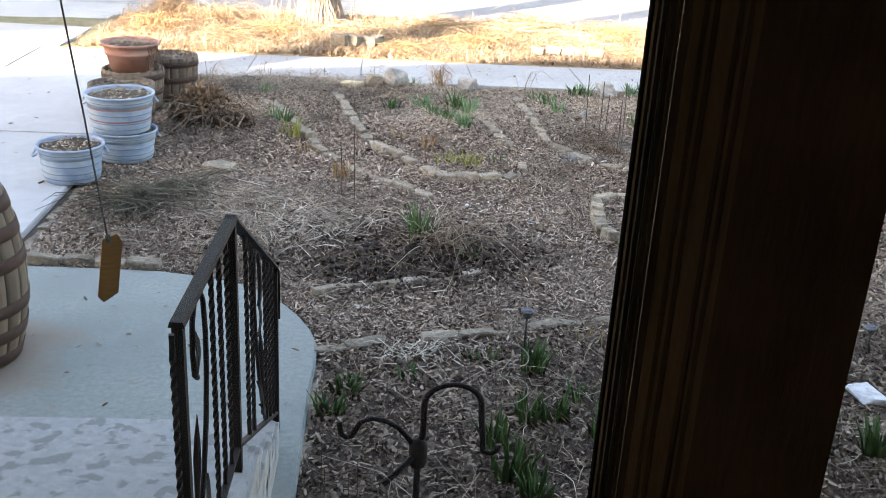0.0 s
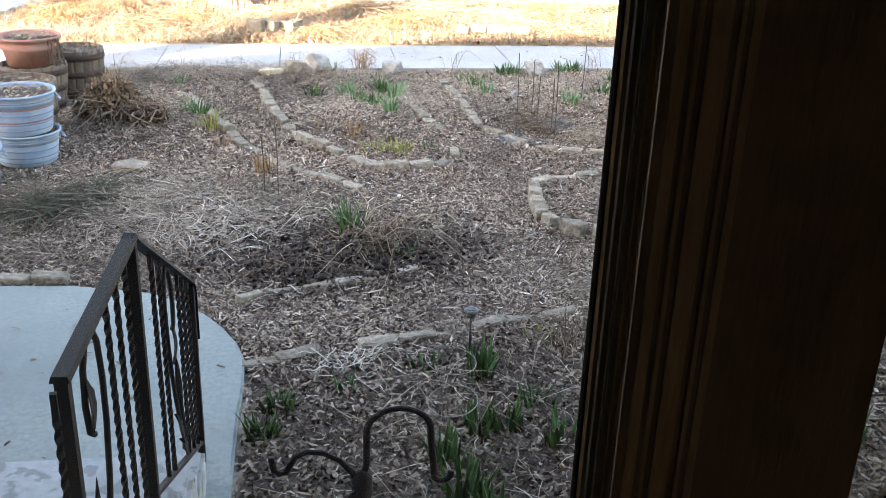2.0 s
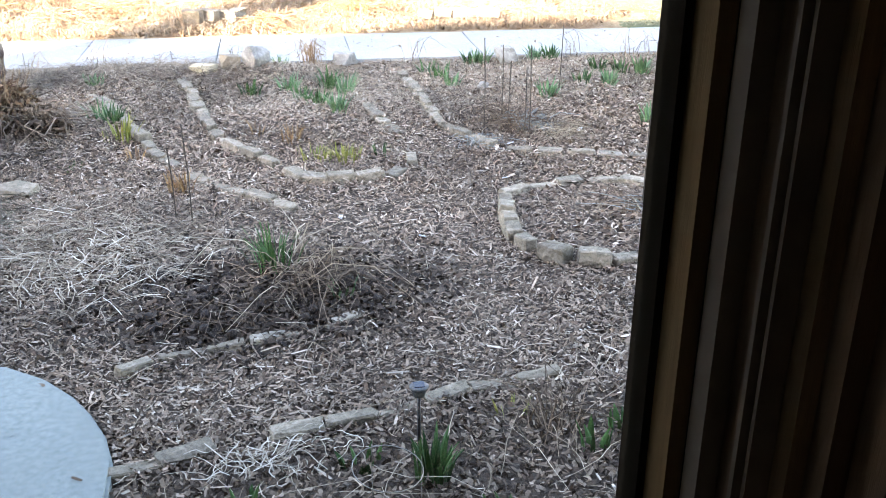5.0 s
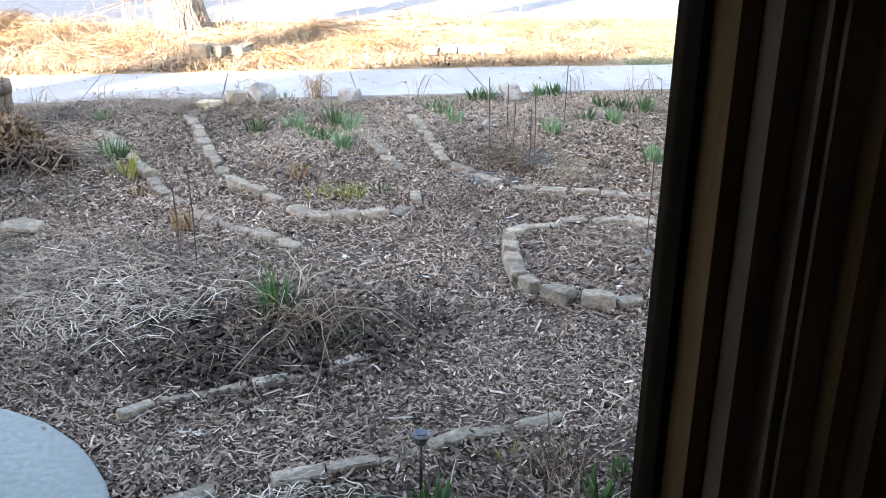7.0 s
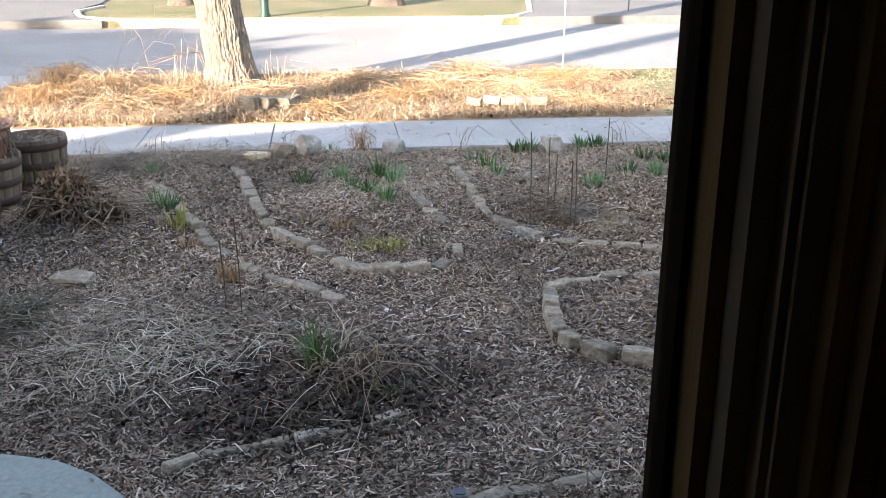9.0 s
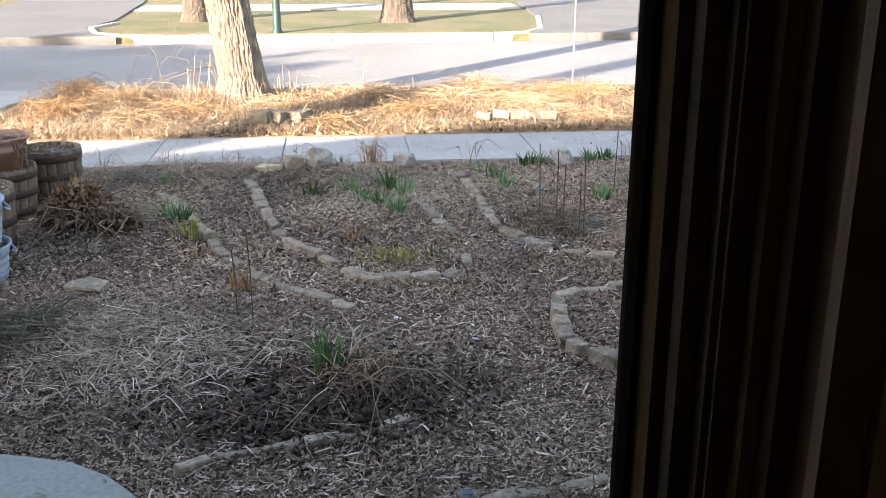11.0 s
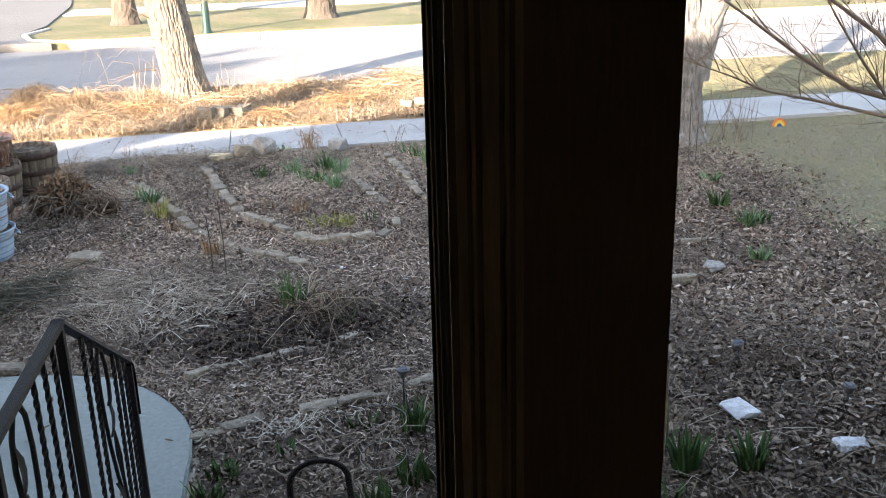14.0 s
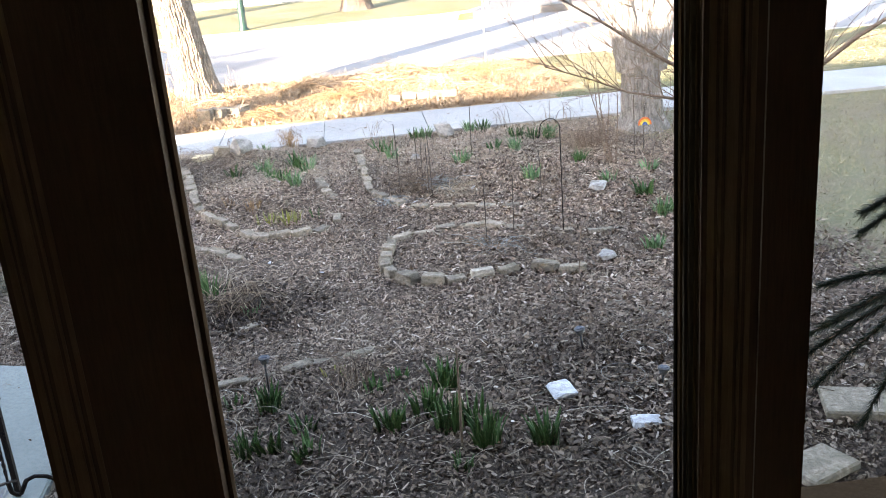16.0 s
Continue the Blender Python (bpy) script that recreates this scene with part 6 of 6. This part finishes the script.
def grow(m, p, d, r, L, depth, rng, curve=0.25, lift=0.1, spread=0.8, n=5, kids=3):
    """A limb with side twigs, each smaller than the last."""
    pts, rad = [p], [r]
    steps = 5
    for k in range(steps):
        d = (d + Vector((rng.uniform(-1, 1), rng.uniform(-1, 1), rng.uniform(-1, 1) + lift)) * curve).normalized()
        p = p + d * (L / steps)
        pts.append(p)
        rad.append(max(r * (1 - 0.75 * (k + 1) / steps), 0.0012))
    m.tube(pts, rad, n if r > 0.008 else 3, False)
    if depth:
        for _ in range(kids):
            k = rng.randrange(1, steps + 1)
            side = Vector((rng.uniform(-1, 1), rng.uniform(-1, 1), rng.uniform(-0.6, 1))).normalized()
            dd = (d + side * spread).normalized()
            grow(m, pts[k], dd, rad[k] * 0.65, L * rng.uniform(0.35, 0.7), depth - 1, rng, curve, lift, spread, n, kids)


t1 = empty("tree", -1.06, 14.9, 0.0, "tall leaning tree with furrowed bark on the verge", "tree", "street trees")
part("trunk", bark_trunk([(0, 0, -0.1), (-0.03, 0, 0.35), (-0.16, 0, 1.3), (-0.42, 0, 3.0), (-0.7, 0.1, 5.5), (-0.95, 0.1, 8.5)], [0.43, 0.33, 0.29, 0.265, 0.24, 0.2], 0.028, 110, 220, seed=3, ridges=33), M_BARK, t1)
rng = random.Random(4)
m = Mesh()
for _ in range(5):
    grow(m, Vector((-0.5, 0.1, 6.5 + 1.8 * rng.random())), Vector((rng.uniform(-1, 1), rng.uniform(-1, 1), 0.8)).normalized(), 0.11, 4.0, 3, rng, 0.18, 0.1, 0.9)
part("crown", m, M_TWIG, t1)
m = Mesh()
for s in (-1, -1, -1, -1, 1, 1, -1, 1):
    z = rng.uniform(0.4, 1.7)
    grow(m, Vector((0.3 * s - 0.1, -0.12, z)), Vector((0.8 * s, -0.3, 0.25)).normalized(), 0.009, rng.uniform(0.5, 0.95), 2, rng, 0.35, -0.25, 0.9, kids=4)
part("sprouts", m, M_TWIG, t1, "thin dry sprouts low on the trunk")

t2 = empty("tree", 4.98, 9.85, 0.0, "thick grey tree forking low beside the lawn", "tree", "street trees")
part("trunk", bark_trunk([(0, 0, -0.1), (0, 0, 0.16), (-0.02, 0, 0.6), (-0.02, 0, 1.0), (0.0, 0, 1.3)], [0.38, 0.25, 0.22, 0.25, 0.15], 0.026, 110, 110, seed=9, ridges=31), M_GREYBARK, t2)
for (x0, r0), (x1, y1, z1, r1) in zip(((-0.15, 0.185), (0.16, 0.175), (0.0, 0.14)), ((-1.15, 0.1, 4.6, 0.15), (1.5, 0.05, 4.8, 0.14), (0.1, 0.3, 5.2, 0.12))):
    part("limb", bark_trunk([(x0 * 0.6, 0, 0.7), (x0 * 1.5, 0.02, 1.3), ((x0 + x1) / 2, y1 / 2, 2.9), (x1, y1, z1)], [r0 * 1.1, r0, (r0 + r1) / 2, r1], 0.02, 28, 40, seed=int(x0 * 50) + 20, ridges=13), M_GREYBARK, t2)
rng = random.Random(8)
m = Mesh()
for k in range(12):
    a = rng.uniform(0, 6.28)
    grow(m, Vector((0.27 * math.cos(a), 0.27 * math.sin(a), rng.uniform(0.9, 1.6))), Vector((math.cos(a), math.sin(a), 0.4)).normalized(), 0.01, rng.uniform(0.5, 1.0), 2, rng, 0.25, 0.05, 0.8)
part("sprouts", m, M_TWIG, t2, "thin bare sprouts on the trunk")

t3 = empty("small_tree", 4.78, 5.25, 0.0, "small bare tree with twiggy spreading branches", "tree")
part("trunk", bark_trunk([(0, 0, -0.1), (0, 0, 0.4), (-0.03, 0, 1.0), (-0.08, 0, 1.4)], [0.085, 0.06, 0.053, 0.05], 0.006, 20, 20, 5, 9), M_GREYBARK, t3)
rng = random.Random(21)
for pts, r in (([(-0.05, -0.02, 1.1), (-0.4, -0.15, 1.33), (-0.69, -0.15, 1.41), (-1.12, -0.15, 1.67), (-1.54, -0.15, 1.96), (-1.95, -0.2, 2.22)], 0.026),
               ([(-0.05, -0.02, 1.0), (-0.4, -0.2, 1.2), (-0.95, -0.2, 1.345), (-1.35, -0.2, 1.44), (-1.6, -0.2, 1.55), (-1.95, -0.2, 1.68)], 0.016),
               ([(-0.08, 0, 1.4), (-0.45, -0.05, 1.75), (-0.96, -0.05, 2.08), (-1.4, -0.05, 2.35), (-1.85, -0.05, 2.55)], 0.022),
               ([(-0.08, 0, 1.4), (-0.3, 0.1, 2.0), (-0.6, 0.15, 2.5), (-1.0, 0.2, 2.9)], 0.026),
               ([(-0.4, -0.15, 1.33), (-0.75, -0.35, 1.62), (-1.05, -0.45, 1.95), (-1.3, -0.5, 2.3)], 0.014),
               ([(-0.05, 0, 1.3), (0.3, -0.3, 1.7), (0.7, -0.5, 2.0), (1.2, -0.6, 2.3)], 0.022)):
    m = Mesh()
    pts = [Vector(p) for p in pts]
    m.tube(pts, [max(0.004, r * (1 - 0.8 * k / (len(pts) - 1))) for k in range(len(pts))], 7, False)
    for k in range(1, len(pts)):
        for _ in range(5):
            q = pts[k - 1].lerp(pts[k], rng.random())
            dd = (pts[k] - pts[k - 1]).normalized()
            grow(m, q, (dd + Vector((rng.uniform(-0.4, 0.4), rng.uniform(-0.5, 0.5), rng.uniform(-0.3, 1.0)))).normalized(), 0.0048, rng.uniform(0.28, 0.7), 2, rng, 0.2, 0.05, 0.9, 4, 3)
    part("branch", m, M_TWIG, t3)
RB = Vector((3.55, 5.05, 1.19))
e = empty("rainbow_ornament", RB.x, RB.y, RB.z, "small rainbow shaped ornament hanging on a branch", "ornament")
for r0, c in ((0.05, (0.75, 0.16, 0.05)), (0.04, (0.8, 0.42, 0.05)), (0.03, (0.75, 0.62, 0.1)), (0.02, (0.05, 0.1, 0.3))):
    r1 = r0 - 0.01 if r0 > 0.025 else 0.0
    m = Mesh()
    n = 14
    v = [(rr * math.cos(math.pi * k / n), yy, rr * math.sin(math.pi * k / n) * 1.15) for k in range(n + 1) for rr, yy in ((r0, -0.006), (r0, 0.006), (r1, 0.006), (r1, -0.006))]
    f = [(i * 4 + q, i * 4 + (q + 1) % 4, (i + 1) * 4 + (q + 1) % 4, (i + 1) * 4 + q) for i in range(n) for q in range(4)] + [(0, 1, 2, 3), (n * 4 + 3, n * 4 + 2, n * 4 + 1, n * 4)]
    part("band", m.add(v, f), plain("rainbow paint", c), e)
part("hanger", Mesh().tube([(0, 0, 0.07), (0.0, 0, 0.11), (0.005, 0, 0.16)], 0.0025, 4), M_CORD, e)
# a young shrub in front of the grey tree
rng = random.Random(31)
m = Mesh()
for _ in range(5):
    grow(m, Vector((rng.uniform(-0.06, 0.06), 0, 0)), Vector((rng.uniform(-0.25, 0.25), rng.uniform(-0.2, 0.2), 1)).normalized(), 0.009, rng.uniform(0.9, 1.5), 2, rng, 0.14, 0.1, 0.7)
ob = part("bare_shrub", m, M_TWIG)
ob.matrix_basis = pose(4.2, 8.3, 0.0)
tagged(ob, "thin bare shrub in front of a grey tree", "shrub")
m = Mesh()
for _ in range(16):
    grow(m, Vector((rng.uniform(-0.3, 0.3), rng.uniform(-0.2, 0.2), 0)), Vector((rng.uniform(-0.35, 0.35), rng.uniform(-0.3, 0.3), 1)).normalized(), 0.006, rng.uniform(0.5, 0.8), 1, rng, 0.14, 0.1, 0.7)
ob = part("bare_shrub", m, M_TWIG)
ob.matrix_basis = pose(5.5, 9.65, 0.0)
tagged(ob, "low bare shoots beside a grey tree", "shrub")


def far_tree(x, y, r, label, seed):
    e = empty("tree", x, y, 0.0, label, "tree", "street trees")
    part("trunk", bark_trunk([(0, 0, -0.1), (0, 0, 0.15), (0, 0, 0.6), (0.05, 0, 3), (0.1, 0, 7)], [r * 1.6, r * 1.2, r, r * 0.92, r * 0.8], 0.03, 30, 30, seed, 13), M_SHADEBARK, e)
    rng = random.Random(seed)
    m = Mesh()
    for _ in range(6):
        grow(m, Vector((0.1, 0, 6 + rng.random())), Vector((rng.uniform(-1, 1), rng.uniform(-1, 1), 0.7)).normalized(), r * 0.45, 5.5, 3, rng, 0.15, 0.1, 0.9)
    part("crown", m, M_TWIG, e)


far_tree(-3.48, 27.9, 0.3, "brown street tree on the far lawn", 41)
far_tree(1.88, 27.4, 0.36, "grey brown street tree on the far lawn", 42)
e = empty("lamp_post", -1.15, 24.6, 0.0, "green painted street lamp post", "lamp post")
part("pole", Mesh().lathe([(0.01, -0.05), (0.14, -0.05), (0.14, 0.03), (0.10, 0.08), (0.095, 0.6), (0.085, 0.65), (0.07, 4.2), (0.01, 4.25)], 20), M_GREENPOST, e, smooth=True)
part("collar", Mesh().lathe([(0.095, 0.9), (0.105, 0.91), (0.105, 0.96), (0.09, 0.97)], 20), M_GREENPOST, e, smooth=True)
part("lantern", Mesh().lathe([(0.07, 4.2), (0.14, 4.3), (0.2, 4.7), (0.22, 4.75), (0.05, 5.0), (0.01, 5.05)], 16), M_GREENPOST, e)
e = empty("marker_post", 7.75, 25.0, 0.0, "white marker panel on a thin post", "sign")
part("post", Mesh().tube([(0, 0, -0.1), (0, 0, 1.0)], 0.02, 6), M_STEEL, e)
part("panel", bevel_box("panel", 0.26, 0.03, 0.85, 0.01), M_WHITE, e, at=pose(0, 0, 0.95))
e = empty("marker_rod", 3.85, 15.4, 0.0, "thin pale marker rod by the kerb", "marker")
part("rod", Mesh().tube([(0, 0, -0.05), (0, 0, 1.6)], 0.006, 6), M_WHITE, e)
for x, y, h in ((0.62, 15.3, 0.55), (-0.2, 12.6, 0.3)):
    e = part("dead_stalk", Mesh().tube([(0, 0, -0.05), (0.03, 0, h * 0.6), (0.1, 0, h)], 0.008, 4), M_DEAD)
    e.matrix_basis = pose(x, y, 0.02)
    tagged(e, "single dead stalk standing on the verge", "dry plant")


# ---- houses across the road ----
def house(x0, x1, y, h, label, wall, seed, windows=(), door=None, garage=None, depth=9.0):
    e = empty("house", (x0 + x1) / 2, y, 0.0, label, "house", "houses across the road")
    cx = (x0 + x1) / 2
    w = x1 - x0
    m = Mesh()
    m.box((-w / 2, 0, -0.2), (w / 2, depth, 0.45))
    part("foundation", m, plain("house foundation", (0.22, 0.13, 0.10)), e)
    m = Mesh()
    n = int(h / 0.2)
    for k in range(n):
        z = 0.45 + k * (h - 0.45) / n
        z1 = 0.45 + (k + 1) * (h - 0.45) / n
        m.add([(-w / 2, -0.035, z), (w / 2, -0.035, z), (w / 2, -0.012, z1), (-w / 2, -0.012, z1), (-w / 2, depth, z), (w / 2, depth, z), (w / 2, depth, z1), (-w / 2, depth, z1)],
              [(0, 1, 2, 3), (5, 4, 7, 6), (1, 5, 6, 2), (4, 0, 3, 7)])
    part("wall", m, wall, e, "lapped pale siding")
    m = Mesh()
    m.add([(-w / 2 - 0.5, -0.6, h), (w / 2 + 0.5, -0.6, h), (w / 2 + 0.5, depth / 2, h + 2.6), (-w / 2 - 0.5, depth / 2, h + 2.6), (-w / 2 - 0.5, depth + 0.6, h), (w / 2 + 0.5, depth + 0.6, h)],
          [(0, 1, 2, 3), (3, 2, 5, 4), (0, 3, 4), (1, 5, 2), (0, 4, 5, 1)])
    part("roof", m, M_ROOF, e)
    for wx, wz, ww, wh in windows:
        f = part("window", Mesh().box((wx - ww / 2 - 0.1, -0.09, wz - 0.1), (wx + ww / 2 + 0.1, -0.04, wz + wh + 0.1)), M_WHITE, e, "white framed window")
        part("pane", Mesh().box((wx - ww / 2, -0.11, wz), (wx + ww / 2, -0.092, wz + wh)), M_GLASSDARK, f)
    if door is not None:
        d = part("door", Mesh().box((door - 0.5, -0.09, 0.3), (door + 0.5, -0.04, 2.4)), M_WHITE, e, "white front door")
        part("door_step", Mesh().box((door - 0.8, -1.0, 0.0), (door + 0.8, -0.04, 0.28)), M_KERB, e)
    if garage is not None:
        g = part("garage_door", Mesh().box((garage - 1.4, -0.09, 0.05), (garage + 1.4, -0.04, 2.3)), M_WHITE, e, "white panelled garage door")
        for k in range(1, 4):
            part("panel_groove", Mesh().box((garage - 1.35, -0.10, 0.05 + k * 0.56), (garage + 1.35, -0.092, 0.08 + k * 0.56)), M_KERB, g)
    part("downspout", Mesh().tube([(w / 2 - 0.2, -0.12, h), (w / 2 - 0.2, -0.12, 0.5), (w / 2 + 0.2, -0.6, 0.15), (w / 2 + 0.7, -1.2, 0.08)], 0.06, 6), M_WHITE, e, "white downspout")
    return e


M_SIDE2 = mat("pale lapped siding", (0.55, 0.56, 0.56), (0.62, 0.62, 0.61), 3, 0.7, 0.05)
M_SIDE3 = mat("tan lapped siding", (0.34, 0.29, 0.24), (0.42, 0.36, 0.3), 3, 0.7, 0.05)
house(-36, -17.6, 57, 4.2, "pale sided house across the road", M_SIDE2, 1, [(-4, 1.2, 2.2, 1.4), (3, 1.2, 1.6, 1.4), (6.5, 1.2, 1.2, 1.4)], 0.5)
house(-8.2, 6.8, 58, 4.2, "tan house across the road with a white door", M_SIDE3, 2, [(3.5, 1.1, 2.6, 1.5), (-5.6, 1.2, 1.2, 1.3)], 0.2, -2.6)
house(15, 32, 60, 4.4, "pale house across the road by a driveway", M_SIDE2, 3, [(-4, 1.2, 2.2, 1.4), (3, 1.2, 1.6, 1.4)], 0.0)
for x, y, s in ((-6.4, 56.6, 1.0), (-3.9, 56.4, 0.8), (3.2, 56.3, 1.1), (5.6, 56.6, 1.0), (-19.5, 56, 0.9)):
    rng = random.Random(int(x * 10))
    m = Mesh()
    for _ in range(60):
        a = rng.uniform(0, 6.28)
        grow(m, Vector((0.2 * math.cos(a), 0.2 * math.sin(a), 0)), Vector((math.cos(a) * rng.random(), math.sin(a) * rng.random(), 0.9)).normalized(), 0.03, s * rng.uniform(0.7, 1.3), 1, rng, 0.2, 0.1, 0.8, 3)
    ob = part("foundation_shrub", m, M_RUSTLEAF)
    ob.matrix_basis = pose(x, y, 0)
    tagged(ob, "brown twiggy shrub at a house wall", "shrub", "far shrubs")


def car(x, y, turn):
    e = empty("car", x, y, 0.035, "dark car parked on a far driveway", "car")
    e.matrix_basis = pose(x, y, 0.035, 0, 0, turn)
    prof = [(-2.1, 0.35), (-2.15, 0.7), (-2.0, 0.95), (-1.1, 1.02), (-0.5, 1.45), (0.9, 1.48), (1.6, 1.02), (2.1, 0.92), (2.15, 0.4), (2.1, 0.3), (-2.05, 0.3)]
    m = Mesh()
    n = len(prof)
    v = [(px, s * (0.86 if pz < 1.1 else 0.68), pz) for s in (-1, 1) for px, pz in prof]
    m.add(v, [tuple(range(n - 1, -1, -1)), tuple(range(n, 2 * n))] + [(k, (k + 1) % n, n + (k + 1) % n, n + k) for k in range(n)])
    part("body", m, M_CAR, e)
    for s in (-1, 1):
        part("side_window", Mesh().add([(-0.9, s * 0.83, 1.06), (-0.45, s * 0.72, 1.4), (0.85, s * 0.72, 1.42), (1.35, s * 0.83, 1.06)], [(0, 1, 2, 3)]), M_GLASSDARK, e)
        for wx in (-1.35, 1.35):
            w = part("wheel", Mesh().lathe([(0.02, -0.11), (0.3, -0.11), (0.33, -0.08), (0.33, 0.08), (0.3, 0.11), (0.02, 0.11)], 20), M_BLACK, e, at=pose(wx, s * 0.8, 0.33, 90, 0, 0))
            part("rim", Mesh().lathe([(0.01, 0.115), (0.2, 0.118), (0.21, 0.1)], 16), M_STEEL, w, "steel rim")
    for s in (-0.6, 0.6):
        part("headlight", bevel_box("headlight", 0.06, 0.35, 0.14, 0.02), M_WHITE, e, at=pose(-2.12, s, 0.66))


car(11.0, 55, 80)


# ---- spruce branch close to the window ----
def spruce():
    rng = random.Random(61)
    e = empty("spruce", 4.3, 1.75, 0.14, "dark green spruce reaching in front of the window", "conifer")
    part("trunk", bark_trunk([(0, 0, -0.1), (0, 0, 0.5), (0.02, 0, 1.5), (0.03, 0, 3.2)], [0.09, 0.07, 0.055, 0.03], 0.006, 16, 16, 6, 9), M_SHADEBARK, e)
    for root, tips in (((-0.6, -0.25, 1.22), [(-1.28, -0.3, 1.02), (-1.22, -0.22, 0.9), (-1.16, -0.36, 1.12), (-1.12, -0.2, 0.78), (-1.0, -0.34, 0.66), (-1.1, -0.15, 1.18)]),
                       ((-0.55, -0.2, 1.6), [(-1.0, -0.25, 1.5), (-0.95, -0.15, 1.38), (-0.85, -0.3, 1.65)])):
        wood, need = Mesh(), Mesh()
        root = Vector(root)
        wood.tube([(0.0, 0, root.z + 0.14), root.lerp(Vector((0, 0, root.z + 0.1)), 0.5), root], [0.022, 0.016, 0.01], 6)
        for tip in tips:
            tip = Vector(tip)
            p = [root, root.lerp(tip, 0.35) + Vector((0, 0, 0.04)), root.lerp(tip, 0.7) + Vector((0, 0, 0.03)), tip]
            wood.tube(p, [0.008, 0.006, 0.005, 0.002], 5)
            for _ in range(1100):
                u = rng.random() * 2.98
                k = int(u)
                c = p[k].lerp(p[k + 1], u - k)
                d = (p[k + 1] - p[k]).normalized()
                s = Vector((rng.gauss(0, 1), rng.gauss(0, 1), rng.gauss(0, 1)))
                s = (s - d * s.dot(d)).normalized()
                q = c + (d * 0.9 + s * 0.7).normalized() * rng.uniform(0.04, 0.075)
                w = d.cross(s) * 0.0018
                need.add([c - w, c + w, q], [(0, 1, 2)])
        br = part("branch", wood, M_TWIG, e)
        part("needles", need, M_NEEDLE, br, "dark green needles")


spruce()


# ---- unseen trees behind the house, added to throw the shade on the road ----
def shade_tree(x, y, r, h, label, seed, crown):
    e = empty("tree", x, y, 0.0, label, "tree", "trees behind the house")
    part("trunk", bark_trunk([(0, 0, -0.2), (0, 0, 1), (0.1, 0, h * 0.5), (0.15, 0, h)], [r * 1.3, r, r * 0.9, r * 0.6], 0.03, 20, 20, seed, 11), M_SHADEBARK, e)
    rng = random.Random(seed)
    m = Mesh()
    cx, cz, rx, rz, n = crown
    for _ in range(n):
        d = Vector((rng.gauss(0, 1), rng.gauss(0, 1), rng.gauss(0, 1))).normalized() * rng.random() ** 0.4
        p = Vector((cx + d.x * rx, d.y * rx, cz + d.z * rz))
        a, b = [Vector((rng.gauss(0, 1), rng.gauss(0, 1), rng.gauss(0, 0.5))).normalized() * rng.uniform(0.2, 0.55) for _ in range(2)]
        m.add([p - a, p + b, p + a, p - b], [(0, 1, 2, 3)])
    part("crown", m, M_NEEDLE, e)


shade_tree(-20.6, -8.0, 0.36, 20.0, "unseen tall trunk added behind the house for its shadow", 51, (0, 19, 2.0, 1.5, 60))
shade_tree(-36.5, -11.0, 0.3, 13.0, "unseen evergreen added behind the house for shade", 52, (0, 12.4, 4.2, 1.7, 900))
shade_tree(-34.0, -12.5, 0.3, 13.0, "unseen evergreen added behind the house for shade", 53, (0, 12.6, 3.6, 1.5, 700))
shade_tree(-43.0, -9.0, 0.3, 13.0, "unseen evergreen added behind the house for shade", 54, (0, 12.2, 4.0, 1.7, 800))
